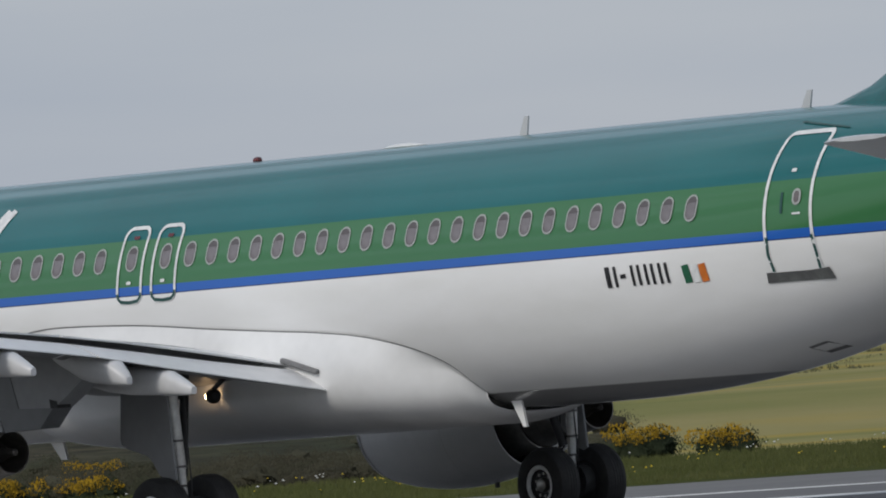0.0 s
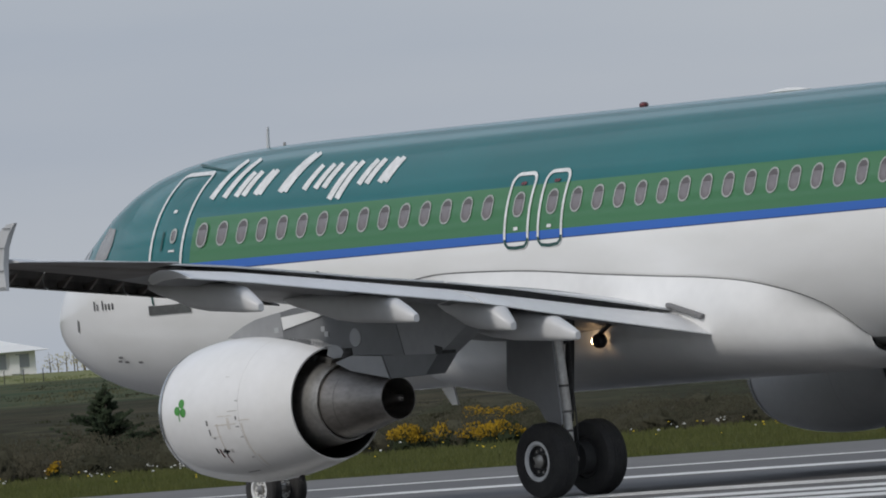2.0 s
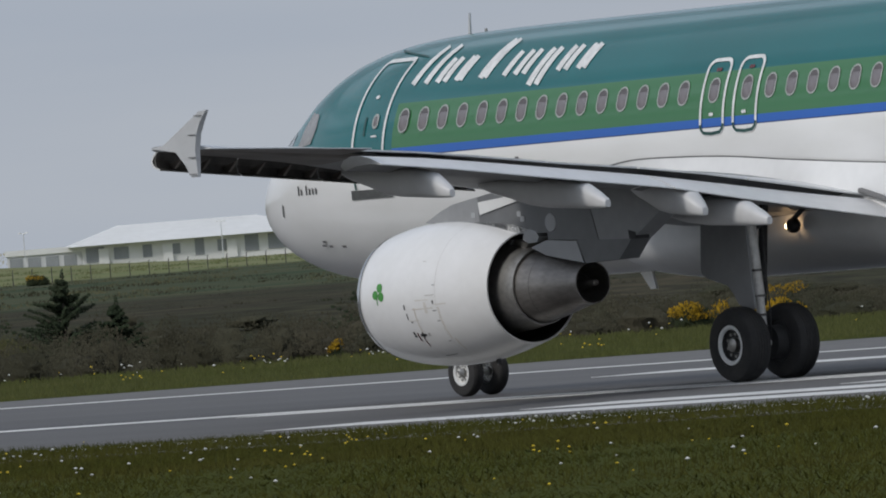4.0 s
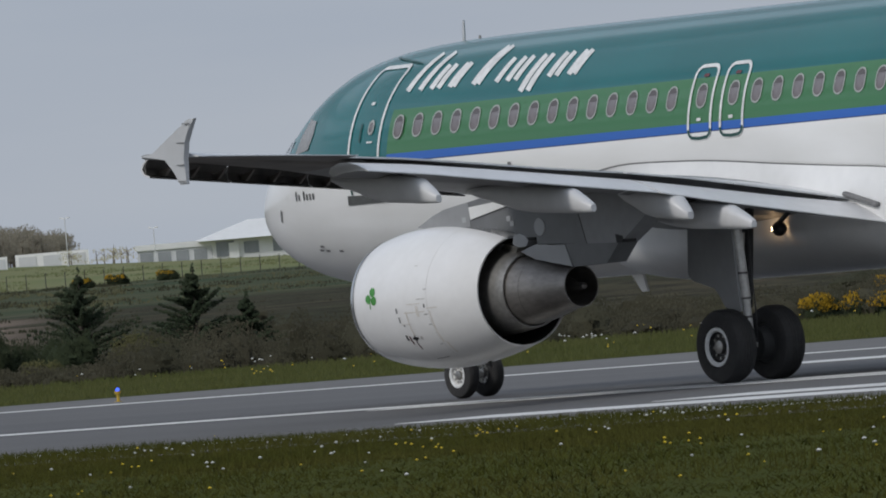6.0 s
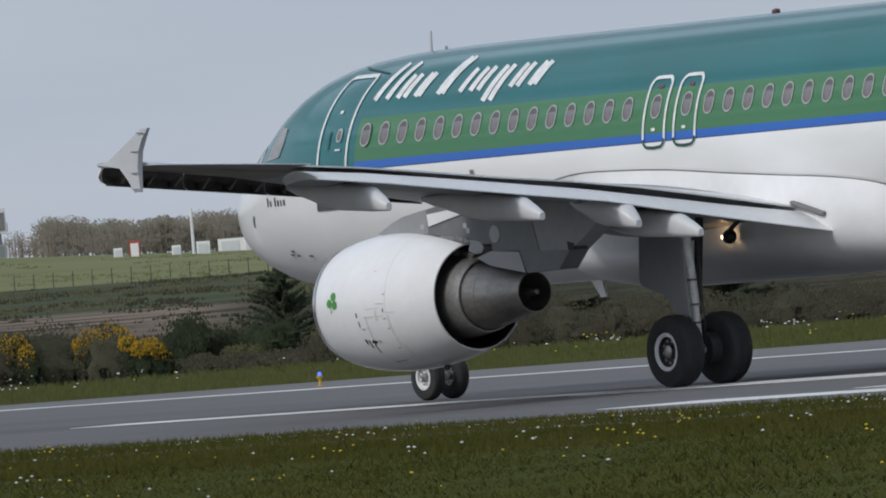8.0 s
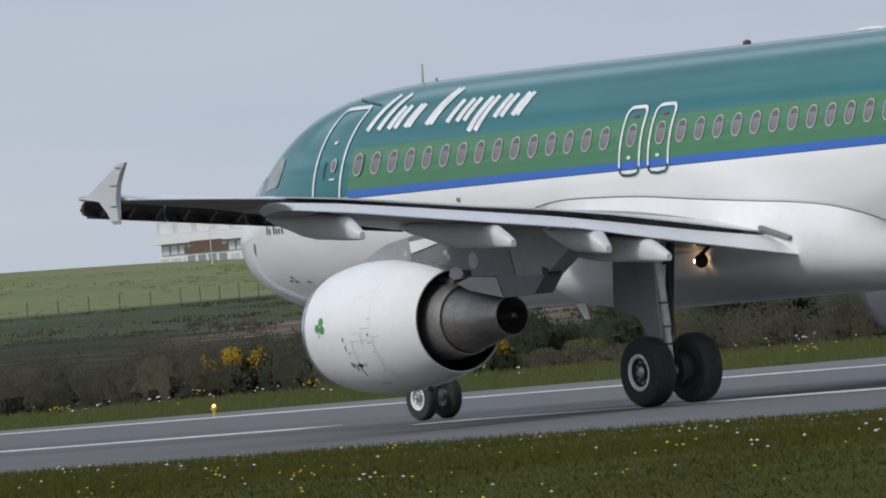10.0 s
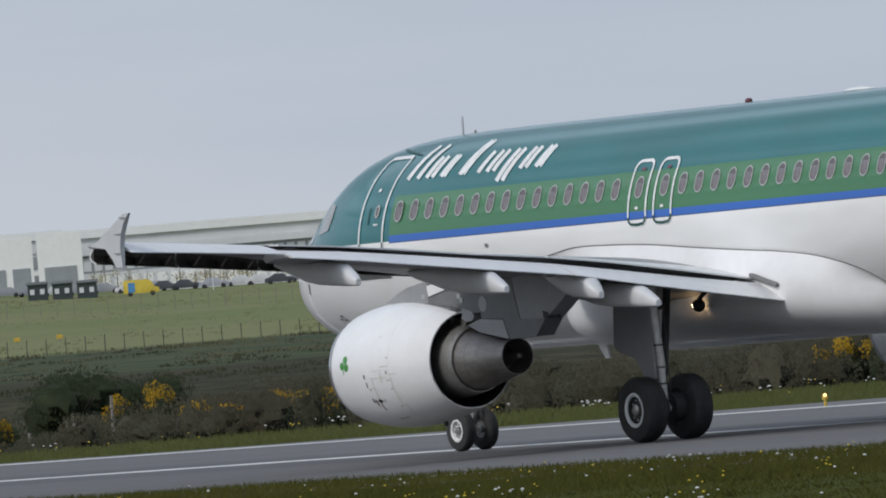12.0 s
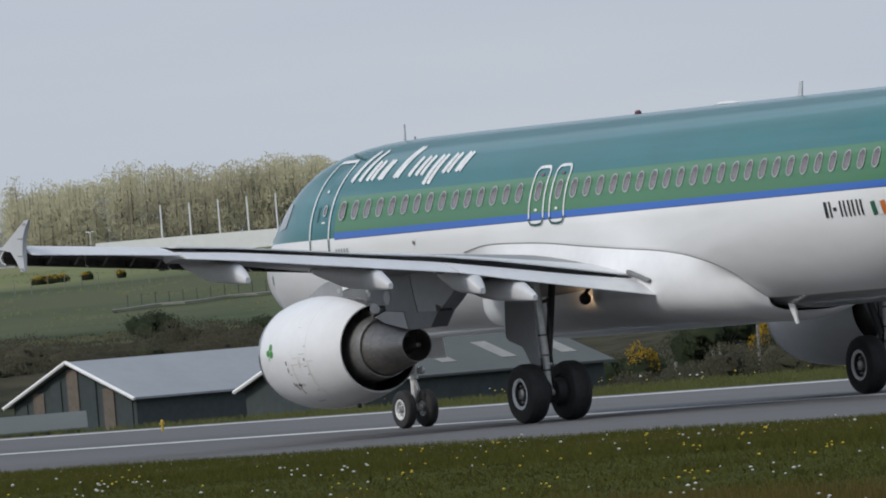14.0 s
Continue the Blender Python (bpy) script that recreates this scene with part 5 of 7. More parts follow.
MAT_GRASS = surface("grass_blades", (0.045, 0.05, 0.0095), (0.062, 0.061, 0.014), 0.9, big=0.12, fine=0.9, bump=0, vary=0.4)
MAT_VERGE = surface("verge_blades", (0.07, 0.082, 0.026), (0.086, 0.092, 0.034), 0.9, big=0.1, fine=0.7, bump=0, vary=0.22)
MAT_STRAW = surface("seed_grass", (0.085, 0.064, 0.02), (0.06, 0.05, 0.014), 0.8, big=0.3, fine=2.0, bump=0, vary=0.3)
MAT_PETAL = surface("white_petals", (0.7, 0.7, 0.66), None, 0.6, big=4.0, bump=0)
MAT_DANDE = surface("yellow_petals", (0.75, 0.55, 0.02), None, 0.6, big=4.0, bump=0)


def scatter(rng, n, az0, az1, r0, r1):
    az, r = np.radians(rng.uniform(az0, az1, n)), np.sqrt(rng.uniform(r0**2, r1**2, n))
    return -r * np.sin(az), r * np.cos(az), r


def patchy(x, y, f, seed):
    return np.array([noise.noise(Vector((p * f, q * f, seed))) for p, q in zip(x, y)])


def meadow():
    rng = np.random.default_rng(11)
    x, y, r = scatter(rng, 360000, 46.5, 65.5, 84, 215)
    ok = y < 95.5
    x, y = x[ok], y[ok]
    hgt = rng.uniform(0.025, 0.075, len(x)) * (1 + 0.5 * np.sin(x * 0.9 + y * 0.4) * np.sin(y * 0.7))
    t = np.stack([x, y, 0 * x - 0.01, hgt, rng.uniform(0.012, 0.03, len(x)), rng.uniform(0.02, 0.14, len(x))], 1)
    tagged(clump_mesh("grass", t, MAT_GRASS, seed=5, soft=0.92, face_view=True), "rough uncut airfield grass", "grass", kind="stuff")
    # a denser, even strip along the near shoulder, taller down the runway
    x, y = rng.uniform(-345, -100, 400000), rng.uniform(86, 101.4, 400000)
    hgt = np.interp(-x, [110, 145, 190], [0.08, 0.11, 0.12]) * rng.uniform(0.45, 1.1, len(x)) * (1 + 0.12 * np.sin(x * 0.5) * np.sin(x * 0.17 + y))
    t = np.stack([x, y, 0.03 * (y > 96) - 0.01, hgt, rng.uniform(0.01, 0.024, len(x)), rng.uniform(0.0, 0.16, len(x))], 1)
    tagged(clump_mesh("edge_grass", t, MAT_GRASS, seed=15, soft=0.92, face_view=True), "dense grass along the runway shoulder", "grass", kind="stuff")
    # taller stems in loose drifts
    x, y, r = scatter(rng, 60000, 46.5, 65.5, 110, 215)
    ok = (y < 96) & (patchy(x, y, 0.11, 4.0) > 0.3)
    x, y = x[ok], y[ok]
    t = np.stack([x, y, 0 * x, rng.uniform(0.1, 0.3, len(x)), rng.uniform(0.006, 0.012, len(x)), rng.uniform(0.0, 0.1, len(x))], 1)
    tagged(clump_mesh("grass_stems", t, MAT_GRASS, seed=6, soft=0.9, face_view=True), "tall thin grass stems", "grass", kind="stuff")
    # the brown drift of seeding grass towards the far end
    x, y, r = scatter(rng, 52000, 57.4, 65.5, 110, 160)
    ok = (y > 58 + 3.0 * np.sin(x * 0.13)) & (y < 71) & (patchy(x, y * 2.2, 0.09, 9.0) > 0.1)
    x, y = x[ok], y[ok]
    t = np.stack([x, y, 0 * x, rng.uniform(0.1, 0.27, len(x)), rng.uniform(0.01, 0.02, len(x)), rng.uniform(0.0, 0.1, len(x))], 1)
    tagged(clump_mesh("seed_grass", t, MAT_STRAW, seed=7, soft=0.9, face_view=True), "reddish brown seeding grass", "grass", kind="stuff")
    # the verge beyond the runway
    x, y, r = scatter(rng, 90000, 46.5, 65.5, 262, 352)
    ok = y > np.interp(x, [-262, -215, -150], [151, 163.5, 170.5])
    x, y = x[ok], y[ok]
    t = np.stack([x, y, 0 * x - 0.01, rng.uniform(0.05, 0.17, len(x)), rng.uniform(0.02, 0.05, len(x)), rng.uniform(0.0, 0.12, len(x))], 1)
    tagged(clump_mesh("verge_grass", t, MAT_VERGE, seed=8, soft=0.9, face_view=True), "rough grass on the far verge", "grass", kind="stuff")


meadow()


def flowers(name, mat, n, az0, az1, r0, r1, size, lab, seed, near=True):
    """Flower heads as small faceted balls on their stems' height."""
    rng = np.random.default_rng(seed)
    x, y, r = scatter(rng, n, az0, az1, r0, r1)
    vs, fs = [], []
    for i in range(n):
        if near and y[i] > 95:
            continue
        if not near and y[i] < np.interp(x[i], [-262, -215, -150], [152, 165, 172]):
            continue
        many = 1 if rng.random() < 0.8 else rng.integers(3, 8)
        for _ in range(many):
            s = size * rng.uniform(0.6, 1.3)
            c = np.array([x[i] + rng.normal(0, 0.12) * (many > 1), y[i] + rng.normal(0, 0.2) * (many > 1), rng.uniform(0.14, 0.26) if near else rng.uniform(0.2, 0.32)])
            k = len(vs)
            vs += [tuple(c + np.array(d) * s) for d in ((1, 0, 0), (0, 1, 0), (-1, 0, 0), (0, -1, 0), (0, 0, 0.6), (0, 0, -0.5))]
            fs += [(k + a, k + b, k + 4) for a, b in ((0, 1), (1, 2), (2, 3), (3, 0))] + [(k + b, k + a, k + 5) for a, b in ((0, 1), (1, 2), (2, 3), (3, 0))]
    tagged(mesh_part(name, vs, fs, mat), lab, "flowers", kind="stuff")


flowers("daisies", MAT_PETAL, 300, 46.5, 65, 110, 205, 0.026, "white daisies scattered in the grass", 21)
flowers("dandelions", MAT_DANDE, 300, 46.5, 65, 110, 205, 0.022, "yellow dandelions scattered in the grass", 22)
flowers("verge_daisies", MAT_PETAL, 120, 46.5, 62, 300, 350, 0.045, "white flowers on the far verge", 23, False)
flowers("verge_dandelions", MAT_DANDE, 150, 46.5, 66, 270, 348, 0.035, "yellow flowers on the far verge", 24, False)


def edge_lamp(az, r, lens, lab):
    p = place(az, r)
    o = tagged(new("runway_edge_lamp"), lab, "lamp", group="runway edge lamps")
    o.location = p
    bm = bmesh.new()
    rod(bm, (0, 0, 0), (0, 0, 0.2), 0.035, seg=10)
    rod(bm, (0, 0, 0), (0, 0, 0.03), 0.09, seg=12)
    part("stem", bm, MAT_YELLOW, o)
    bm = bmesh.new()
    rod(bm, (0, 0, 0.18), (0, 0, 0.24), 0.06, 0.07, seg=12)
    part("body", bm, MAT_YELLOW, o)
    bm = bmesh.new()
    bmesh.ops.create_uvsphere(bm, u_segments=12, v_segments=8, radius=0.042, matrix=Matrix.Translation((0, 0, 0.27)))
    part("lens", bm, lens, o)


edge_lamp(55.55, 268, MAT_BLUELAMP, "yellow runway edge lamp with a lit blue lens")
edge_lamp(57.55, 275, MAT_AMBER, "yellow runway edge lamp with a lit amber lens")
edge_lamp(63.02, 318, MAT_YELLOW, "yellow runway edge lamp in the verge")


# ---- beyond the runway: scrub, trees, sheds, fences, airport buildings ----
MAT_SCRUB = surface("scrub_leaves", (0.044, 0.047, 0.029), (0.064, 0.058, 0.04), 0.85, big=0.12, fine=0.6, bump=0, vary=0.25)
MAT_CONIF = surface("conifer_needles", (0.032, 0.045, 0.026), (0.045, 0.058, 0.034), 0.85, big=0.6, fine=2.0, bump=0, vary=0.35)
MAT_BUSH = surface("dark_bush_leaves", (0.024, 0.033, 0.018), (0.036, 0.045, 0.023), 0.8, big=0.5, fine=2.0, bump=0, vary=0.2)
MAT_SHRUB = surface("pale_shrub_leaves", (0.09, 0.085, 0.04), (0.07, 0.075, 0.03), 0.8, big=0.5, fine=2.0, bump=0, vary=0.3)
MAT_GORSE = surface("gorse_flowers", (0.34, 0.2, 0.012), (0.22, 0.145, 0.018), 0.8, big=0.4, fine=2.0, bump=0, vary=0.4)
MAT_BARK = surface("bark", (0.09, 0.07, 0.055), (0.06, 0.05, 0.04), 0.9, big=1.0, fine=6.0, bump=0.3)
# Far twig and leaf tones are lightened to stand in for haze.
MAT_WOODB = surface("budding_twigs", (0.23, 0.215, 0.165), (0.17, 0.155, 0.12), 0.9, big=0.05, fine=0.5, bump=0, vary=0.25)
MAT_HEATH = surface("dry_heather", (0.068, 0.063, 0.043), (0.05, 0.049, 0.032), 0.9, big=0.12, fine=0.6, bump=0, vary=0.25)
MAT_BIRCH = surface("spring_leaves", (0.43, 0.42, 0.26), (0.36, 0.33, 0.22), 0.8, big=0.03, fine=0.3, bump=0, vary=0.14)
MAT_TWIG = surface("bare_twigs", (0.24, 0.21, 0.17), (0.18, 0.155, 0.125), 0.9, big=0.05, fine=0.5, bump=0, vary=0.2)
# Wall, roof and glass tones carry a lift for the distant haze.
MAT_WALLW = surface("white_render_wall", (0.85, 0.85, 0.83), (0.8, 0.8, 0.77), 0.7, big=0.1, fine=1.0, bump=0.05, dirt=0.06)
MAT_WALLG = surface("grey_cladding", (0.68, 0.69, 0.69), (0.6, 0.61, 0.62), 0.6, 0.2, big=0.1, fine=1.0, bump=0.05, dirt=0.06)
MAT_ROOFB = surface("pale_metal_roof", (0.84, 0.84, 0.82), (0.78, 0.78, 0.75), 0.5, 0.2, big=0.08, fine=0.8, bump=0.05, dirt=0.06)
MAT_GLAZE = surface("hazed_building_glass", (0.36, 0.38, 0.39), (0.28, 0.3, 0.31), 0.1, coat=0.5, big=0.3, bump=0)
MAT_SHEDROOF = surface("grey_sheet_roof", (0.33, 0.35, 0.36), (0.28, 0.3, 0.31), 0.55, 0.1, big=0.2, fine=2.0, bump=0.05, dirt=0.06)
MAT_SHEDDARK = surface("dark_sheet_roof", (0.1, 0.115, 0.105), (0.085, 0.095, 0.088), 0.7, big=0.2, fine=2.0, bump=0.05, dirt=0.06)
MAT_ROOFLIGHT = surface("dulled_roof_light", (0.3, 0.29, 0.25), (0.25, 0.24, 0.21), 0.4, big=0.5, fine=3.0, bump=0)
MAT_SHEDWALL = surface("dark_green_boarding", (0.035, 0.05, 0.05), (0.05, 0.062, 0.06), 0.7, big=0.3, fine=3.0, bump=0.1)
MAT_SHEDPANEL = surface("weathered_board", (0.17, 0.14, 0.11), (0.12, 0.1, 0.08), 0.8, big=0.4, fine=4.0, bump=0.1)
MAT_POST = surface("weathered_post", (0.25, 0.23, 0.2), (0.18, 0.17, 0.15), 0.85, big=1.0, fine=5.0)
MAT_TILE = surface("brown_tile_roof", (0.2, 0.12, 0.09), (0.15, 0.095, 0.075), 0.8, big=0.3, fine=3.0)
MAT_REDBOX = surface("faded_red_paint", (0.45, 0.1, 0.06), None, 0.6, big=1.0)


def foliage(name, tufts, mat, parent=None, label="", seed=3):
    """Leaves leaned away from the viewer, so that their near faces look upwards."""
    return clump_mesh(name, tufts, mat, parent, label, seed, lean_away=True)


def blob_leaves(rng, centre, size, n, leaf):
    """Leaf rows for foliage() filling an uneven ellipsoid."""
    d = rng.normal(size=(n, 3))
    d /= np.linalg.norm(d, axis=1)[:, None]
    rad = rng.uniform(0.55, 1.0, n) ** 0.5
    lump = 1 + 0.17 * np.sin(d[:, 0] * 5 + centre[0]) * np.cos(d[:, 1] * 4 + centre[1]) + 0.08 * np.sin(d[:, 2] * 9)
    p = np.array(centre) + d * rad[:, None] * lump[:, None] * np.array(size)
    h = rng.uniform(0.5, 1.3, n) * leaf
    return np.column_stack([p[:, 0], p[:, 1], p[:, 2] - h / 2, h, rng.uniform(0.5, 1.2, n) * leaf, rng.uniform(0.1, 0.5, n) * leaf])


def core_mesh(name, blobs, mat, parent):
    """Lumpy solid hearts of bushes. blobs: (centre, size)."""
    lat, lon = 7, 12
    vs, fs = [], []
    for c, s in blobs:
        k = len(vs)
        for i in range(lat + 1):
            for q in range(lon):
                th, ph = math.pi * i / lat, 2 * math.pi * q / lon
                d = Vector((math.sin(th) * math.cos(ph), math.sin(th) * math.sin(ph), math.cos(th)))
                m = 0.56 + 0.34 * noise.noise(d * 1.9 + Vector((c[0] * 0.7, c[1] * 0.7, 0)))
                vs.append((c[0] + d.x * s[0] * m, c[1] + d.y * s[1] * m, c[2] + d.z * s[2] * m))
        for i in range(lat):
            for q in range(lon):
                a, b = k + i * lon + q, k + i * lon + (q + 1) % lon
                fs.append((a, a + lon, b + lon, b))
    ob = mesh_part(name, vs, fs, mat, parent)
    me = ob.data
    for p in me.polygons:
        p.use_smooth = True
    up = [(v.normal * 0.3 + Vector((0.0, -0.18, 0.68))).normalized() for v in me.vertices]
    me.normals_split_custom_set_from_vertices(up)
    return ob


def bush(name, az, r, w, h, mat, n, lab, leaf=0.11, cat="bush", lumps=7, grp=""):
    rng = np.random.default_rng(int(az * 1000 + r))
    o = tagged(new(name), lab, cat, grp)
    o.location = place(az, r, -0.1)
    rows, cores = [], []
    for _ in range(lumps):
        c = (rng.uniform(-0.38, 0.38) * w, rng.uniform(-0.3, 0.3) * w, h * rng.uniform(0.28, 0.66))
        rows.append(blob_leaves(rng, c, (w * 0.24, w * 0.24, h * 0.34), 2 * n // lumps, leaf * 0.8))
        cores.append((c, (w * 0.28, w * 0.28, h * 0.4)))
    core_mesh("thicket", cores, mat, o)
    foliage("crown", np.concatenate(rows), mat, o, "", seed=int(az * 77))
    bm = bmesh.new()
    for _ in range(5):
        a = rng.uniform(0, 6.28)
        rod(bm, (0, 0, 0), (0.3 * w * math.cos(a), 0.3 * w * math.sin(a), h * 0.6), 0.05, 0.015, seg=6)
    part("stem", bm, MAT_BARK, o)
    return o


def conifer(az, r, h, w, lab):
    """A ragged conifer: trunk, upswept limbs, clumps of needles along them."""
    rng = np.random.default_rng(int(az * 991))
    o = tagged(new("conifer_tree"), lab, "tree")
    o.location = place(az, r, -0.1)
    bm = bmesh.new()
    rod(bm, (0, 0, 0), (0.1, 0, h * 0.97), 0.13, 0.02, seg=8)
    part("trunk", bm, MAT_BARK, o)
    rows = []
    bm = bmesh.new()
    for k in range(84):
        u = (k + rng.uniform(0, 1)) / 84
        z = h * (0.06 + 0.86 * u)
        ln = w * 0.4 * (1.03 - u) ** 1.1 * rng.uniform(0.55, 1.2) + 0.1
        a = rng.uniform(0, 6.28)
        tip = Vector((ln * math.cos(a), ln * math.sin(a), z + ln * rng.uniform(0.15, 0.5)))
        rod(bm, (0, 0, z), tip, 0.03, 0.008, seg=5)
        for q in np.linspace(0.15, 1.0, 8):
            c = Vector((0, 0, z)).lerp(tip, q)
            g = 0.19 - 0.12 * q
            rows.append(blob_leaves(rng, c, (g, g, g * 0.55), 26, 0.085))
    part("limb", bm, MAT_BARK, o)
    rows.append(blob_leaves(rng, (0.1, 0, h * 0.97), (0.07, 0.07, 0.28), 36, 0.1))
    foliage("crown", np.concatenate(rows), MAT_CONIF, o, "", seed=int(az * 31))


conifer(55.69, 470, 4.3, 7.2, "dark ragged conifer behind the far verge")
conifer(55.18, 480, 4.1, 7.2, "dark ragged conifer behind the far verge")
conifer(53.74, 450, 3.5, 6.4, "dark young conifer in the scrub")
conifer(54.95, 490, 2.9, 4.2, "dark young conifer in the scrub")
bush("dark_bush", 56.09, 425, 2.9, 2.6, MAT_BUSH, 2600, "dense dark evergreen bush")
bush("dark_bush", 55.8, 440, 3.0, 2.5, MAT_BUSH, 1800, "dense dark evergreen bush")
bush("pale_shrub", 55.86, 398, 1.5, 1.2, MAT_SHRUB, 1300, "low yellowish green shrub")
bush("pale_shrub", 55.42, 430, 2.6, 2.2, MAT_SHRUB, 1800, "grey-green bare-stemmed shrub in the scrub")
bush("dark_bush", 60.55, 545, 5.5, 3.4, MAT_BUSH, 3200, "large dark bush in the hollow")
bush("dark_bush", 60.2, 560, 5.0, 2.8, MAT_BUSH, 2600, "dark bush in the hollow")
bush("dark_bush", 60.9, 570, 3.5, 2.2, MAT_BUSH, 1500, "dark bush in the hollow")
bush("dark_bush", 63.05, 1000, 5.0, 2.6, MAT_BUSH, 1600, "round dark bush in the meadow", 0.13)
bush("dark_bush", 62.55, 960, 3.5, 1.6, MAT_BUSH, 900, "round dark bush in the meadow", 0.13)
bush("dark_bush", 57.15, 500, 5.0, 2.4, MAT_BUSH, 2200, "dark bush in the scrub")
bush("dark_bush", 56.75, 490, 4.0, 2.2, MAT_BUSH, 2000, "dark bush in the scrub")
bush("dark_bush", 59.3, 520, 4.5, 2.0, MAT_BUSH, 1800, "dark bush in the scrub")


HEDGE = [(49.9, 0.5), (50.6, 1.1), (52.5, 1.2), (54.0, 1.5), (55.3, 1.7), (55.6, 0.8), (56.28, 0.8), (56.45, 1.7), (57.3, 2.3), (58.0, 1.9), (58.7, 1.7), (59.6, 1.8), (60.2, 1.5), (60.9, 0.9)]


def scrub():
    """A bank of dense mounds behind the verge, lower growth behind it, two tones."""
    rng = np.random.default_rng(41)
    tones = ([], []), ([], [])

    def mound(az, r, w, h, tone, n):
        p = place(az, r)
        c, s = (p.x, p.y, p.z + h * 0.38), (w, w, h * 0.62)
        tones[tone][0].append((c, s))
        tones[tone][1].append(blob_leaves(rng, c, s, n, 0.075 + 0.03 * (r > 640)))
    for az in np.arange(49.9, 60.95, 0.085):
        top = float(np.interp(az, [a for a, _ in HEDGE], [v for _, v in HEDGE]))
        for r in (388, 404, 422):
            if rng.random() < 0.16:
                continue
            mound(az + rng.uniform(-0.05, 0.05), r + rng.uniform(-8, 8), rng.uniform(0.6, 1.3), top * rng.uniform(0.55, 1.15), int(noise.noise(Vector((az * 1.3, r * 0.03, 2.0))) + rng.uniform(-0.25, 0.25) > 0), 1150)
    for _ in range(520):
        az, r = rng.uniform(49.7, 61.1), rng.uniform(440, 620)
        if 55.55 < az < 56.3 and r < 480:
            continue
        mound(az, r, rng.uniform(1.0, 2.4), rng.uniform(0.5, 1.4) * (0.85 + 0.3 * math.sin(az * 7.0)), int(rng.random() < 0.5), 620)
    for _ in range(110):
        mound(rng.uniform(61.0, 65.0), rng.uniform(650, 760), rng.uniform(1.2, 2.2), rng.uniform(0.9, 2.2), int(rng.random() < 0.3), 1100)
    for tone, name, mat, lab in ((0, "scrub", MAT_SCRUB, "tangled dark brown and green scrub"), (1, "bare_scrub", MAT_HEATH, "twiggy grey-brown scrub")):
        o = tagged(new(name), lab, "scrub", kind="stuff")
        core_mesh("thicket", tones[tone][0], mat, o)
        foliage("foliage", np.concatenate(tones[tone][1]), mat, o, "", seed=42 + tone)


def gorse(az, r, w, h, lab, grp, leaf=0.1, n=420):
    """A dark spiny bush with its flowers on the crown."""
    rng = np.random.default_rng(int(az * 1000 + r))
    o = tagged(new("gorse_bush"), lab, "bush", grp)
    o.location = place(az, r, -0.1)
    cores, rows, green = [], [], []
    for _ in range(5):
        c = (rng.uniform(-0.38, 0.38) * w, rng.uniform(-0.25, 0.25) * w, h * rng.uniform(0.3, 0.5))
        cores.append((c, (w * 0.24, w * 0.24, h * 0.42)))
        green.append(blob_leaves(rng, c, (w * 0.25, w * 0.25, h * 0.44), 420, leaf * 0.8))
        top = (c[0] + rng.uniform(-0.1, 0.1) * w, c[1] - 0.08 * w, c[2] + h * rng.uniform(0.2, 0.36))
        rows.append(blob_leaves(rng, top, (w * 0.19, w * 0.19, h * rng.uniform(0.13, 0.22)), n // 5, leaf))
    heart = core_mesh("thicket", cores, MAT_BUSH, o)
    foliage("foliage", np.concatenate(green), MAT_BUSH, heart, "", seed=int(az * 71))
    foliage("crown", np.concatenate(rows), MAT_GORSE, o, "deep yellow flowers", seed=int(az * 77))


scrub()
for az, r, w, h in ((56.34, 425, 1.6, 0.9), (56.48, 430, 2.2, 1.25), (56.6, 432, 2.4, 1.1), (56.98, 430, 1.5, 1.2), (56.85, 428, 1.3, 1.2), (57.4, 430, 1.4, 1.1), (57.55, 432, 1.2, 0.9),
                    (58.98, 440, 2.4, 1.3), (59.2, 442, 3.0, 1.2), (59.45, 440, 2.6, 1.0), (59.7, 438, 2.2, 0.9), (59.95, 440, 1.6, 0.8), (60.88, 520, 1.9, 1.9), (60.1, 540, 2.0, 1.6), (60.3, 530, 1.4, 1.2),
                    (52.4, 420, 1.6, 0.8), (52.15, 424, 1.9, 0.9), (51.95, 420, 1.7, 0.8), (49.6, 430, 2.6, 1.2), (49.2, 426, 2.2, 1.0), (52.0, 520, 2.4, 1.4), (53.95, 430, 1.0, 0.6), (54.6, 440, 1.0, 0.6)):
    gorse(az, r - 44 if r < 460 else r, w * 1.15, h + (0.8 if az > 54.5 else 0.25), "gorse bush thick with yellow flowers", "gorse in the scrub", 0.08, 900)
for az, r, w in ((55.28, 1240, 3.0), (55.5, 1230, 2.4), (55.65, 1200, 2.0), (63.5, 1630, 3.0), (63.42, 1635, 3.4), (63.3, 1630, 2.2), (63.15, 1620, 1.4), (62.95, 1640, 2.0), (62.83, 1630, 2.8), (62.74, 1640, 3.0), (62.62, 1650, 2.4), (62.3, 1650, 2.0)):
    gorse(az, r, w, 1.2, "yellow gorse on the pasture edge", "gorse on the pasture", 0.2, 300)


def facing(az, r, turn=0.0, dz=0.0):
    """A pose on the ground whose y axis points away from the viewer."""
    return Matrix.Translation(place(az, r, dz)) @ pose(0, 0, 0, 0, 0, fitted_azimuth(az) + turn)


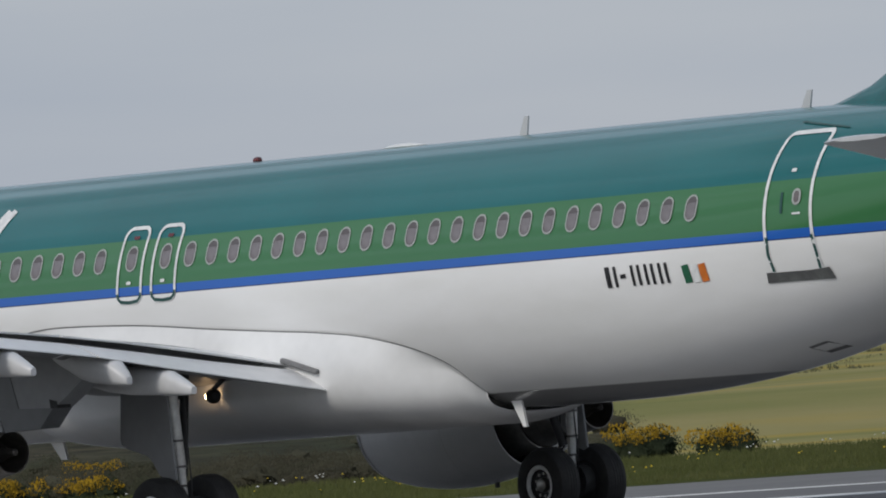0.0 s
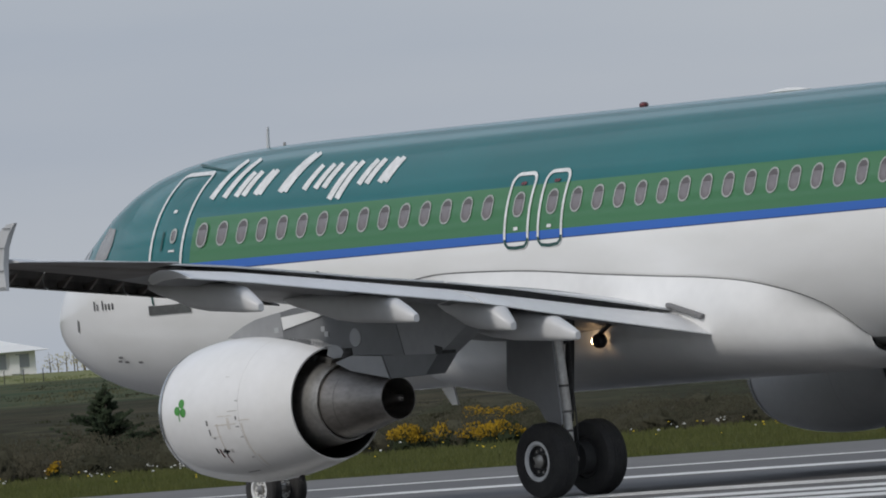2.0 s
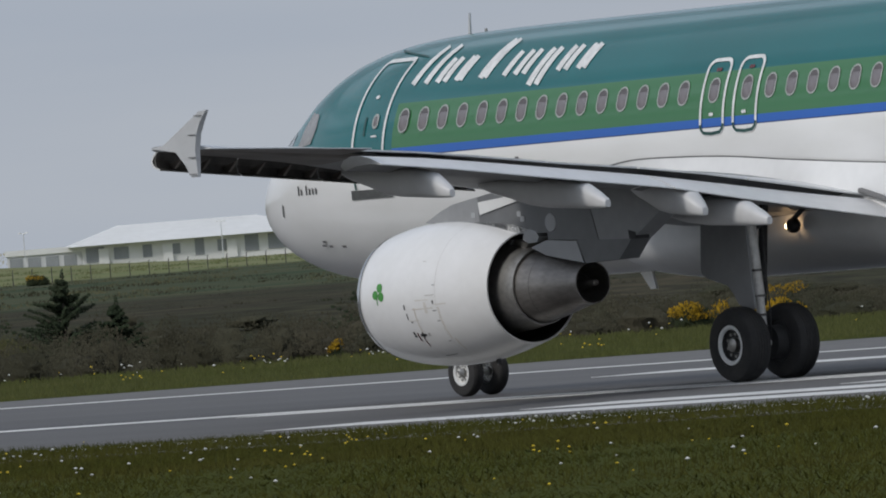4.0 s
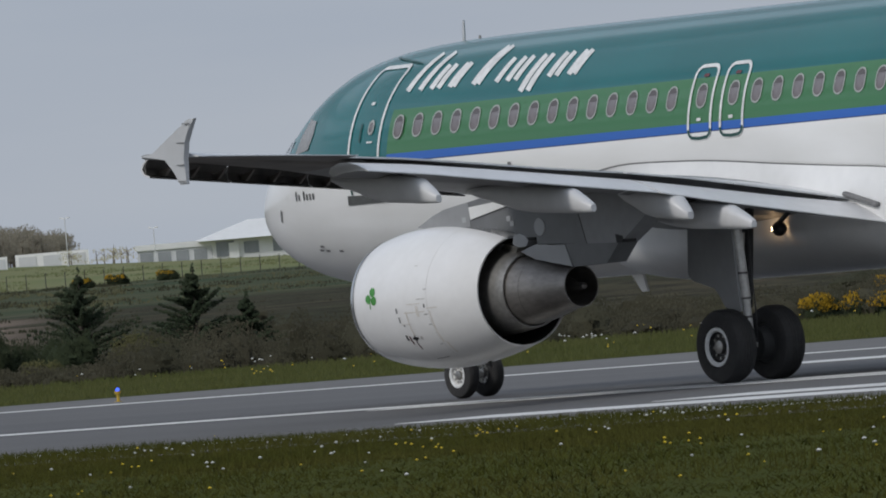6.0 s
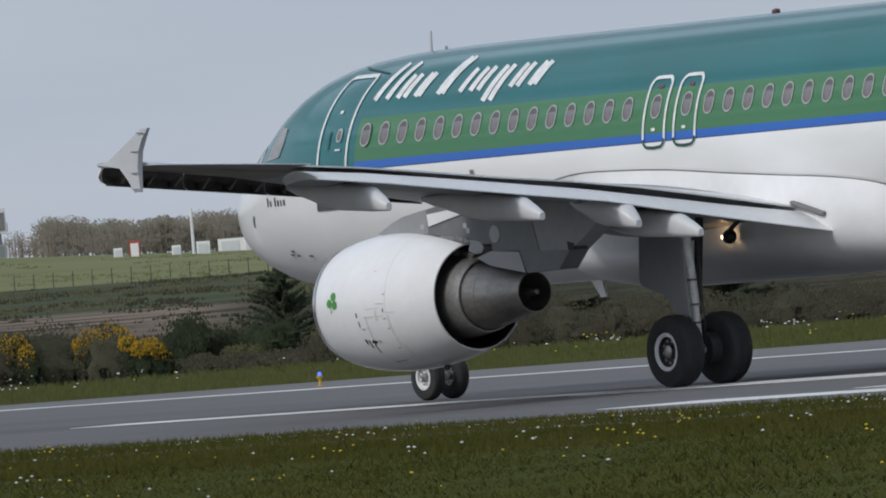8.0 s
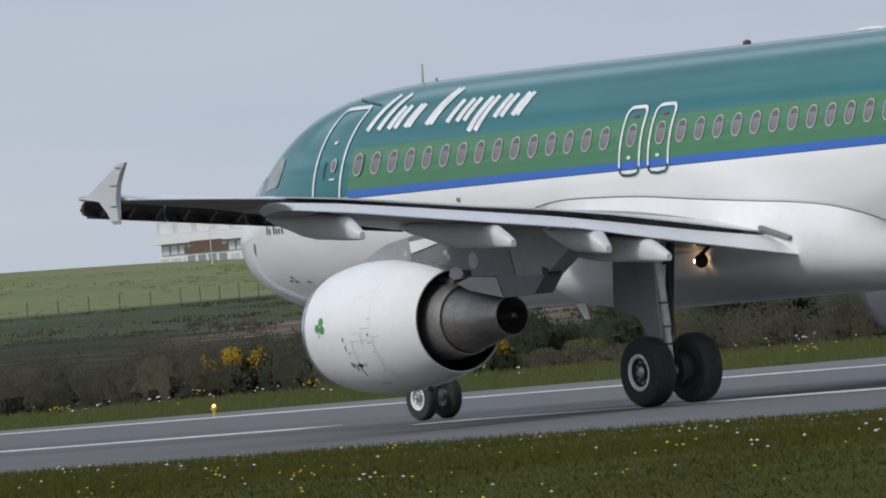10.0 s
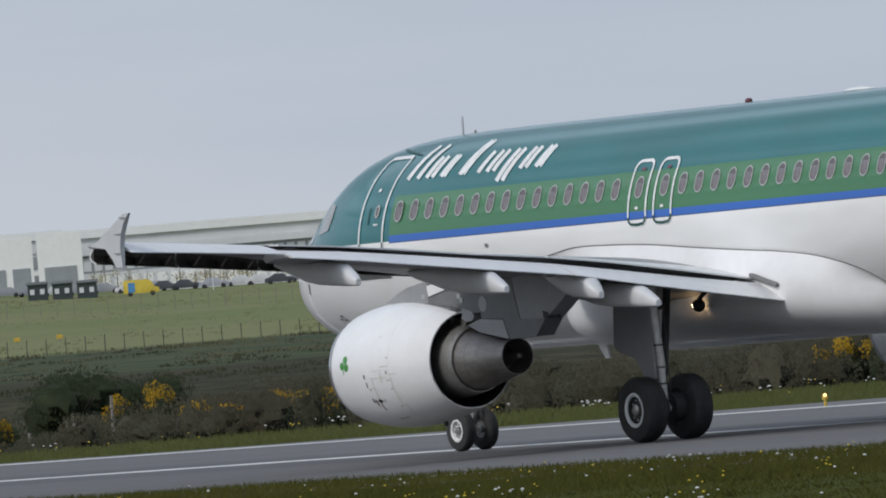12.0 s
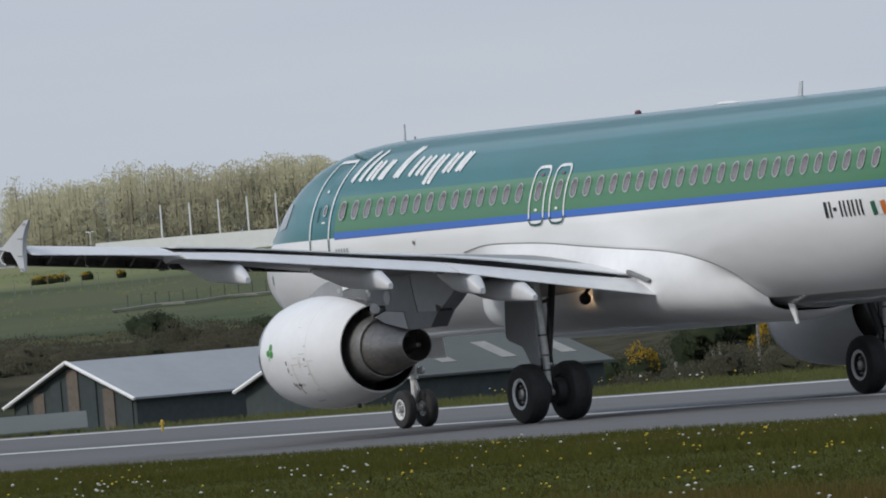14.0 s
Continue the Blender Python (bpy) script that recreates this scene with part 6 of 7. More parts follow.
def gable_shed(name, az, r, width, length, eave, ridge, roof, wall, lab, turn=0.0, lights=0, boards=0):
    """A long shed: gable end towards -x of its own space, eaves along x."""
    o = tagged(new(name), lab, "shed")
    o.matrix_basis = facing(az, r, turn)
    W, L = width / 2, length
    bm = bmesh.new()
    loft(bm, [[(x, -W, -1.0), (x, W, -1.0), (x, W, eave), (x, 0, ridge), (x, -W, eave)] for x in (0, L)])
    wl_ = part("wall", bm, wall, o, "", smooth=False)
    for s in (-1, 1):
        bm = bmesh.new()
        k = (ridge - eave) / W
        loft(bm, [[(x, 0, ridge + 0.02), (x, s * (W + 0.35), eave - 0.35 * k + 0.02), (x, s * (W + 0.35), eave - 0.35 * k + 0.12), (x, 0, ridge + 0.12)] for x in (-0.35, L + 0.35)])
        rf = part("roof", bm, roof, o, "", smooth=False)
        if s < 0:
            for i in range(lights):
                bm = bmesh.new()
                x0 = L * (i + 0.55) / lights
                pts = [(x0, 0.22), (x0 + 0.9, 0.22), (x0 + 0.9, 0.7), (x0, 0.7)]
                loft(bm, [[(x, -u * (W + 0.35), ridge + 0.125 + q - u * (ridge - eave + 0.35 * k)) for x, u in pts] for q in (0, 0.02)])
                part("roof_light", bm, MAT_ROOFLIGHT, rf, "", smooth=False)
    for i in range(boards):
        bm = bmesh.new()
        y = -W + (i + 0.5) * width / boards
        top = eave + (ridge - eave) * (1 - abs(y) / W) - 0.25
        block(bm, (-0.04, y, top / 2), (0.06, width / boards * 0.62, top))
        part("panel", bm, MAT_SHEDPANEL if i % 2 else MAT_SHEDWALL, wl_, "", smooth=False)
    bm = bmesh.new()
    for s in (-1, 1):
        rod(bm, (-0.4, s * (W + 0.3), eave - 0.1), (-0.4, 0, ridge + 0.1), 0.09, seg=6)
    part("barge_board", bm, MAT_WALLW, o, "", smooth=False)
    return o


gable_shed("long_shed", 63.4, 590, 7.9, 23.5, 2.4, 4.1, MAT_SHEDROOF, MAT_SHEDWALL, "long shed with a pale grey sheet roof and boarded gable", 45, 0, 7)
gable_shed("dark_shed", 62.38, 545, 7.0, 14.8, 2.45, 3.85, MAT_SHEDDARK, MAT_SHEDWALL, "low dark shed with roof lights", 45, 4, 0)


def hut_porch():
    o = tagged(new("low_shed"), "low dark lean-to beside the long shed", "shed")
    o.matrix_basis = facing(63.75, 560, 0)
    bm = bmesh.new()
    loft(bm, [[(x, -1.6, -1), (x, 1.6, -1), (x, 1.6, 1.9), (x, -1.6, 1.3)] for x in (-1.5, 3.6)])
    part("wall", bm, MAT_SHEDWALL, o, "", smooth=False)
    bm = bmesh.new()
    loft(bm, [[(x, -1.9, 1.28), (x, 1.8, 1.98), (x, 1.8, 2.06), (x, -1.9, 1.36)] for x in (-1.8, 3.9)])
    part("roof", bm, MAT_SHEDDARK, o, "", smooth=False)


hut_porch()


def posts(name, spots, h, rad, lab, grp, mat, wire=True):
    """Fence posts as things of one fence; spots are (azimuth, range)."""
    o = tagged(new(name), lab, "fence")
    pts = [place(a, r) for a, r in spots]
    for p in pts:
        bm = bmesh.new()
        rod(bm, p - Vector((0, 0, 0.3)), p + Vector((0, 0, h)), rad, rad * 0.9, seg=6)
        rod(bm, p + Vector((0, 0, h)), p + Vector((0.12, 0, h + 0.14)), rad * 0.8, seg=6)
        part("post", bm, mat, o)
    if wire:
        for k in (0.35, 0.65, 0.95):
            bm = bmesh.new()
            for p, q in zip(pts, pts[1:]):
                rod(bm, p + Vector((0, 0, h * k)), q + Vector((0, 0, h * k)), 0.012, seg=4)
            part("wire", bm, mat, o)


MAT_DPOST = surface("dark_post", (0.07, 0.065, 0.06), (0.05, 0.047, 0.043), 0.8, big=1.0)
posts("field_fence", [(54.0 + 0.087 * i, 1300) for i in range(94)], 1.35, 0.05, "wire fence with dark cranked posts across the pasture", "", MAT_DPOST, wire=False)
posts("track_fence", [(61.95 + 0.062 * i, 1450 - 2.0 * i) for i in range(20)], 1.3, 0.05, "wire fence with dark posts beside the farm track", "", MAT_DPOST, wire=False)
posts("upper_fence", [(58.6 + 0.075 * i, 1560) for i in range(70)], 1.9, 0.045, "pale mesh fence below the car park", "", MAT_POST, wire=False)
for az, r, h in ((60.345, 415, 0.9), (60.52, 412, 0.3), (60.55, 415, 0.2), (60.72, 415, 0.2)):
    o = tagged(new("wooden_post"), "bare grey wooden post behind the verge", "post", "posts in the hollow")
    o.location = place(az, r)
    bm = bmesh.new()
    rod(bm, (0, 0, -0.3), (0.03, 0, h + 1.1), 0.07, 0.055, seg=8)
    part("shaft", bm, MAT_POST, o)


def building(name, az0, az1, r, levels, lab, depth=14.0, sink=0.5, dz=0.0):
    """A block facing the viewer. levels: list of (z0, z1, material, inset, bays, bay material)."""
    azc = (az0 + az1) / 2
    W = r * radians(az1 - az0)
    o = tagged(new(name), lab, "building")
    o.matrix_basis = facing(azc, r, 0, dz)
    for z0, z1, mat, inset, bays, bm_mat in levels:
        bm = bmesh.new()
        block(bm, (0, depth / 2 + inset, (z0 + z1) / 2), (W - 2 * inset, depth, z1 - z0))
        wl_ = part("wall" if mat is not MAT_ROOFB else "roof", bm, mat, o, "", smooth=False)
        for i in range(bays):
            w = (W - 2 * inset) / bays
            bm = bmesh.new()
            block(bm, (-W / 2 + inset + w * (i + 0.5), inset - 0.02, z0 + (z1 - z0) * 0.48), (w * 0.72, 0.12, (z1 - z0) * 0.72))
            part("window", bm, bm_mat, wl_, "", smooth=False)
    return o


def hip_building():
    o = tagged(new("low_hall"), "low white hall with a pale hipped roof", "building")
    o.matrix_basis = facing(54.55, 1800, 4)
    W, D = 17.5, 8.0
    bm = bmesh.new()
    block(bm, (0, D, 1.4), (2 * W - 2, 2 * D - 2, 3.4))
    wl_ = part("wall", bm, MAT_WALLW, o, "", smooth=False)
    bm = bmesh.new()
    rows = [[(-W - 1, -1, 3.0), (W + 1, -1, 3.0), (W + 1, 2 * D + 1, 3.0), (-W - 1, 2 * D + 1, 3.0)], [(-W * 0.62, D - 0.4, 5.6), (W * 0.5, D - 0.4, 5.6), (W * 0.5, D + 0.4, 5.6), (-W * 0.62, D + 0.4, 5.6)]]
    loft(bm, rows)
    part("roof", bm, MAT_ROOFB, o, "", smooth=False)
    rng = np.random.default_rng(5)
    for i in range(9):
        x = -W + 1.0 + (2 * W - 2) * (i + 0.5) / 9
        bm = bmesh.new()
        block(bm, (x, 0.95, 1.7), (rng.uniform(1.2, 2.9), 0.14, rng.uniform(1.4, 2.3)))
        part("window", bm, MAT_GLAZE, wl_, "", smooth=False)
    for i in range(4):
        bm = bmesh.new()
        block(bm, (-W + 4 + i * 9, 0.7, 1.2), (1.4, 0.3, 2.6))
        part("pier", bm, MAT_WALLW, wl_, "", smooth=False)


hip_building()
building("low_annex", 55.0, 55.42, 1800, [(-0.5, 1.6, MAT_WALLG, 0.3, 5, MAT_GLAZE), (1.6, 2.4, MAT_ROOFB, 0.0, 0, None)], "low annex with a pale flat roof", 8)
building("long_store", 55.62, 55.96, 1820, [(-0.5, 1.9, MAT_WALLW, 0.2, 3, MAT_WALLG)], "low white store beside the wood", 6)
building("terminal_block", 56.88, 57.75, 1850, [(-0.5, 1.6, MAT_WALLW, 0.4, 16, MAT_WALLG), (1.6, 3.4, MAT_GLAZE, 1.0, 22, MAT_WALLG), (3.4, 4.6, MAT_WALLW, 0.0, 0, None), (4.6, 6.6, MAT_WALLG, 0.6, 10, MAT_ROOFB)], "stepped grey and white terminal block")
building("terminal_tower", 56.88, 57.03, 1845, [(3.6, 7.2, MAT_WALLG, 0.2, 3, MAT_SEAM)], "grey plant tower on the terminal", 6)
building("terminal_annex", 57.03, 57.24, 1845, [(3.6, 6.9, MAT_WALLW, 0.1, 0, None)], "plain white block on the terminal", 6)
building("tiled_lodge", 57.42, 57.62, 1800, [(-0.5, 1.4, MAT_WALLW, 0.2, 4, MAT_GLAZE), (1.4, 2.3, MAT_TILE, 0.0, 0, None), (2.3, 3.1, MAT_TILE, 0.9, 0, None)], "small lodge with a brown tiled roof", 5)
building("main_terminal", 59.2, 60.5, 1850, [(-0.5, 3.2, MAT_WALLG, 0.6, 20, MAT_WALLW), (3.2, 5.8, MAT_GLAZE, 0.9, 26, MAT_WALLG), (5.8, 6.8, MAT_WALLG, 0.2, 0, None), (6.8, 8.3, MAT_WALLG, 0.5, 0, None), (8.3, 9.5, MAT_ROOFB, 0.0, 0, None)], "long glazed terminal under a pale roof", 30)
building("terminal_wing", 58.75, 59.2, 1856, [(-0.5, 6.2, MAT_WALLG, 0.3, 9, MAT_GLAZE), (6.2, 8.0, MAT_WALLG, 0.0, 0, None)], "dark grey terminal wing", 20)
building("terminal_gable", 60.5, 61.1, 1850, [(-0.5, 3.0, MAT_WALLW, 0.4, 8, MAT_GLAZE), (3.0, 5.6, MAT_WALLG, 0.6, 7, MAT_GLAZE), (5.6, 7.5, MAT_WALLG, 0.4, 0, None), (7.5, 8.7, MAT_ROOFB, 0.0, 0, None)], "terminal end under a pale roof", 26)
building("white_portal", 60.42, 60.62, 1835, [(-0.5, 4.6, MAT_WALLW, 0.0, 1, MAT_GLAZE), (4.6, 8.7, MAT_WALLW, 0.0, 0, None)], "white portal block of the terminal", 8)
building("cream_portal", 60.64, 60.86, 1835, [(-0.5, 4.4, MAT_WALLW, 0.0, 2, MAT_GLAZE), (4.4, 8.2, MAT_WALLW, 0.0, 0, None)], "cream portal block of the terminal", 8)
building("far_office", 63.55, 64.6, 1900, [(-0.5, 6.5, MAT_WALLG, 0.3, 14, MAT_GLAZE), (6.5, 9.0, MAT_WALLG, 0.0, 0, None)], "grey office block at the wood's edge", 20)


def marquees():
    """White pointed tents along the kerb of the car park."""
    for i in range(7):
        o = tagged(new("marquee"), "white pointed marquee roof", "tent", "marquees by the car park")
        o.matrix_basis = facing(58.72 + 0.1 * i, 1790)
        bm = bmesh.new()
        rr = []
        for u, z in ((1.0, 1.2), (0.6, 1.55), (0.3, 1.95), (0.04, 2.7)):
            rr.append([(1.5 * u * a, 1.5 * u * b, z) for a, b in ((-1, -1), (1, -1), (1, 1), (-1, 1))])
        loft(bm, rr)
        part("canopy", bm, MAT_LINE, o, "", smooth=False)
        for a in (-1.4, 1.4):
            for b in (-1.4, 1.4):
                bm = bmesh.new()
                rod(bm, (a, b, -0.2), (a, b, 1.25), 0.06, seg=6)
                part("pole", bm, MAT_WALLG, o)
    building("kerb_wall", 58.6, 60.1, 1780, [(-0.4, 1.0, MAT_WALLG, 0.0, 0, None)], "long pale roadside wall", 0.5)


marquees()


def parked_cars():
    rng = np.random.default_rng(9)
    cols = [surface("car_paint", c, None, 0.3, coat=0.5, big=1.0, bump=0) for c in ((0.6, 0.6, 0.6), (0.04, 0.045, 0.05), (0.3, 0.31, 0.33), (0.36, 0.37, 0.41))]
    for i in range(22):
        az = 58.8 + 0.105 * i + rng.uniform(-0.02, 0.02)
        if i > 12:
            az = 60.0 + 0.11 * (i - 12)
        o = tagged(new("parked_car"), "parked car by the terminal road", "car", "cars by the terminal")
        o.matrix_basis = facing(az, 1760 + rng.uniform(0, 12), rng.choice([0, 180]) + rng.uniform(-6, 6))
        bm = bmesh.new()
        rr = []
        for x, z, hw in ((-2.05, 0.62, 0.7), (-1.9, 0.85, 0.8), (-1.0, 0.95, 0.85), (-0.5, 1.42, 0.66), (0.7, 1.45, 0.66), (1.45, 0.98, 0.84), (2.0, 0.86, 0.8), (2.1, 0.6, 0.7)):
            rr.append([(x, -hw, 0.28), (x, hw, 0.28), (x, hw, z * 0.7), (x, hw * 0.86, z), (x, -hw * 0.86, z), (x, -hw, z * 0.7)])
        loft(bm, rr)
        part("body", bm, cols[int(rng.integers(4))], o)
        for x in (-1.3, 1.3):
            for y in (-0.78, 0.78):
                bm = bmesh.new()
                turned(bm, [(-0.09, 0.0), (-0.09, 0.31), (0.09, 0.31), (0.09, 0.0)], (x, y, 0.31), axis="Y", seg=14)
                part("wheel", bm, MAT_RUBBER, o)


parked_cars()


def roadside_huts():
    """Dark green site huts under a wide dark canopy, and a yellow van beside them."""
    for az in (60.41, 60.52, 60.63):
        o = tagged(new("site_hut"), "dark green site hut with pale windows", "hut", "site huts by the terminal")
        o.matrix_basis = facing(az, 1725)
        bm = bmesh.new()
        block(bm, (0, 1.5, 0.9), (2.7, 3.0, 2.4), bevel=0.05)
        wl_ = part("wall", bm, MAT_SHEDWALL, o, "", smooth=False)
        for x in (-0.75, 0.6):
            bm = bmesh.new()
            block(bm, (x, -0.03, 1.15), (0.6, 0.08, 0.7))
            part("window", bm, MAT_WALLG, wl_, "", smooth=False)
        bm = bmesh.new()
        loft(bm, [[(x, -0.2, 2.08), (x, 3.2, 2.08), (x, 3.2, 2.2), (x, 1.5, 2.5), (x, -0.2, 2.2)] for x in (-1.5, 1.5)])
        part("roof", bm, MAT_SHEDDARK, o, "", smooth=False)
    v = tagged(new("service_van"), "yellow and blue service van by the terminal road", "van")
    v.matrix_basis = facing(60.17, 1722)
    bm = bmesh.new()
    loft(bm, [[(x, -0.9, 0.4), (x, 0.9, 0.4), (x, 0.9, z * 0.8), (x, 0.8, z), (x, -0.8, z), (x, -0.9, z * 0.8)] for x, z in ((-2.4, 1.9), (-2.3, 2.2), (0.9, 2.2), (1.4, 1.9), (1.8, 1.2), (2.4, 1.0))])
    part("body", bm, MAT_VAN, v)
    bm = bmesh.new()
    block(bm, (-1.3, -0.92, 1.2), (0.9, 0.05, 1.3), bevel=0.01)
    part("side_panel", bm, MAT_VANBLUE, v, "bright blue side panel")
    for x in (-1.5, 1.5):
        for y in (-0.8, 0.8):
            bm = bmesh.new()
            turned(bm, [(-0.1, 0.0), (-0.1, 0.34), (0.1, 0.34), (0.1, 0.0)], (x, y, 0.34), axis="Y", seg=14)
            part("wheel", bm, MAT_RUBBER, v)


MAT_VAN = surface("yellow_van_paint", (0.7, 0.52, 0.04), None, 0.4, coat=0.3, big=1.0, bump=0)
MAT_VANBLUE = surface("blue_van_paint", (0.08, 0.3, 0.62), None, 0.4, coat=0.3, big=1.0, bump=0)
roadside_huts()


def mast(name, az, r, h, rad, lab, mat, cat="mast", grp=""):
    o = tagged(new(name), lab, cat, grp)
    o.location = place(az, r)
    bm = bmesh.new()
    rod(bm, (0, 0, -0.5), (0, 0, h), rad, rad * 0.7, seg=8)
    part("shaft", bm, mat, o)
    return o


def lamp_post(az, r, h):
    o = mast("lamp_post", az, r, h, 0.07, "tall grey lamp post with a double head", MAT_WALLG, "street lamp", "lamp posts")
    for s in (-1, 1):
        bm = bmesh.new()
        rod(bm, (0, 0, h - 0.05), (s * 0.7, 0, h + 0.1), 0.04, seg=6)
        block(bm, (s * 0.8, 0, h + 0.1), (0.5, 0.25, 0.14), bevel=0.04)
        part("head", bm, MAT_WALLW, o)


for i in range(5):
    mast("flagpole", 62.95 - 0.129 * i, 1750, 7.1, 0.15, "bare white painted flagpole by the road", MAT_LINE, "flagpole", "row of flagpoles")
mast("white_mast", 56.063, 1750, 6.2, 0.26, "white mast with an equipment cabin at its foot", MAT_LINE)
for az, h in ((63.27, 4.5), (62.02, 7.0), (61.95, 7.0), (60.97, 6.0), (59.05, 5.0), (57.22, 5.4), (57.12, 5.4), (55.72, 6.5), (55.33, 4.6), (57.5, 5.2), (54.45, 5.0), (59.85, 5.6)):
    lamp_post(az, 1740, h)
building("mast_cabin", 55.99, 56.05, 1745, [(-0.4, 1.7, MAT_WALLW, 0.0, 1, MAT_WALLG)], "white equipment cabin under the mast", 2)
building("small_cabin", 56.12, 56.16, 1745, [(-0.4, 1.3, MAT_WALLW, 0.0, 1, MAT_WALLG)], "small white cabin beside the mast", 2)
building("small_cabin", 56.38, 56.42, 1745, [(-0.4, 1.2, MAT_WALLW, 0.0, 1, MAT_WALLG)], "small white cabin beside the mast", 2)
building("red_cabin", 56.3, 56.35, 1746, [(-0.4, 2.2, MAT_REDBOX, 0.0, 1, MAT_WALLW)], "faded red and white cabin", 2)
building("roadside_wall", 61.95, 63.25, 1745, [(-0.4, 2.5, MAT_WALLW, 0.0, 0, None)], "low white roadside wall", 0.5)
for i in range(6):
    az = 60.55 + 0.19 * i
    o = tagged(new("yellow_marker"), "small yellow marker board on the pasture", "marker", "yellow markers")
    o.matrix_basis = facing(az, 1370)
    bm = bmesh.new()
    block(bm, (0, 0, 0.55), (0.7, 0.1, 0.45), bevel=0.02)
    part("board", bm, MAT_YELLOW, o)
    bm = bmesh.new()
    rod(bm, (0, 0.02, -0.1), (0, 0.02, 0.4), 0.04, seg=6)
    part("leg", bm, MAT_POST, o)


def far_wood(name, az0, az1, r, n, h0, h1, leaf_mat, lab, seed, leaves=70):
    """A far belt of trees: thin trunks below, open uneven crowns above."""
    rng = np.random.default_rng(seed)
    rows = []
    bm = bmesh.new()
    for _ in range(n):
        az, rr = rng.uniform(az0, az1), r + rng.uniform(0, 45)
        p = place(az, rr)
        h = rng.uniform(h0, h1) * (1 + 0.08 * math.sin(az * 9)) * float(np.interp(az, [61.5, 62.1, 62.5], [0.66, 0.8, 1.0]) if h0 > 8 else 1)
        rod(bm, p - Vector((0, 0, 0.4)), p + Vector((rng.uniform(-0.4, 0.4), 0, h * 0.92)), 0.13, 0.03, seg=4)
        for _ in range(3):
            q = p + Vector((0, 0, h * rng.uniform(0.3, 0.6)))
            rod(bm, q, q + Vector((rng.uniform(-1.3, 1.3), rng.uniform(-1, 1), h * 0.25)), 0.05, 0.015, seg=3)
        for _ in range(4):
            c = (p.x + rng.uniform(-0.9, 0.9), p.y + rng.uniform(-0.9, 0.9), p.z + h * rng.uniform(0.16, 0.92))
            rows.append(blob_leaves(rng, c, (1.5, 1.5, h * 0.12), leaves // 4, 0.25))
    o = tagged(new(name), lab, "trees", kind="stuff")
    part("trunks", bm, MAT_TWIG, o)
    foliage("crowns", np.concatenate(rows), leaf_mat, o, "", seed=seed)


far_wood("birch_wood", 61.58, 63.62, 1850, 420, 10.0, 13.0, MAT_BIRCH, "belt of birches in thin spring leaf", 61, 520)
far_wood("bare_wood", 55.72, 56.75, 1900, 190, 4.6, 6.2, MAT_WOODB, "brown wood still mostly bare", 62, 320)
far_wood("low_trees", 56.45, 56.9, 1880, 40, 2.5, 4.4, MAT_TWIG, "low bare trees behind the terminal", 63, 70)
far_wood("young_trees", 55.45, 55.72, 1790, 12, 2.0, 3.0, MAT_BIRCH, "small trees in yellow-green leaf", 64, 50)
far_wood("terminal_trees", 59.4, 60.4, 1800, 40, 2.4, 3.6, MAT_BIRCH, "young trees before the terminal", 65, 40)
far_wood("edge_trees", 60.98, 61.65, 1860, 110, 4.5, 8.0, MAT_BIRCH, "thin trees in early leaf beside the terminal", 66, 220)
far_wood("hall_trees", 53.7, 54.05, 1790, 8, 1.8, 3.0, MAT_BIRCH, "small trees beside the hall", 67, 50)


def farm_track():
    """A pale worn track across the hay field."""
    bm = bmesh.new()
    rows = []
    for k in range(25):
        a = 61.9 + 1.3 * k / 24
        r = 1445 - 45 * k / 24 + 3.0 * math.sin(k)
        rows.append([place(a, r - 1.6, 0.3), place(a, r + 1.6, 0.31), place(a, r + 1.6, 0.1), place(a, r - 1.6, 0.1)])
    loft(bm, rows)
    tagged(part("farm_track", bm, surface("dry_track_earth", (0.22, 0.215, 0.175), (0.17, 0.17, 0.13), 0.95, big=0.1, fine=1.0)), "pale worn farm track across the hay field", "track", kind="structure")


farm_track()


def tussocks():
    """Uneven tufts that break the sheets of heath and pasture."""
    rng = np.random.default_rng(88)
    tones = ((MAT_TUFTD, "dark_tussocks", "dark rushes and tussocks on the heath", 0.0), (MAT_TUFTP, "pale_tussocks", "pale dry grass tufts on the pasture", 5.0), (MAT_TUFTG, "green_tussocks", "rank green grass tufts on the pasture", 9.0))
    for mat, name, lab, key in tones:
        az = rng.uniform(46.5, 65.5, 26000)
        r = 380 + 1350 * rng.uniform(0, 1, 26000) ** 0.8
        ok = np.array([noise.noise(Vector((a * 2.2, q * 0.012, key))) for a, q in zip(az, r)]) > 0.02
        ok &= ~((az > 60.9) & (r < 640)) & (r < (1735 if mat is MAT_TUFTG else 1270)) & (r > (1295 if mat is MAT_TUFTG else 840 if mat is MAT_TUFTP else 380)) & ~((mat is MAT_TUFTD) & (az < 50.9))
        az, r = az[ok], r[ok]
        pts = np.array([place(a, q) for a, q in zip(az, r)])
        m = 9
        pts, far = np.repeat(pts, m, axis=0), np.repeat(np.interp(r, [380, 1000], [0.7, 1.2]), m)
        pts[:, :2] += rng.normal(0, 0.28, (len(pts), 2)) * far[:, None]
        h = rng.uniform(0.06, 0.26, len(far)) * far
        t = np.column_stack([pts[:, 0], pts[:, 1], pts[:, 2] - 0.03, h, rng.uniform(0.06, 0.2, len(far)) * far, rng.uniform(0.0, 0.15, len(far))])
        tagged(clump_mesh(name, t, mat, seed=int(key) + 90, lean_away=True), lab, "grass", kind="stuff")


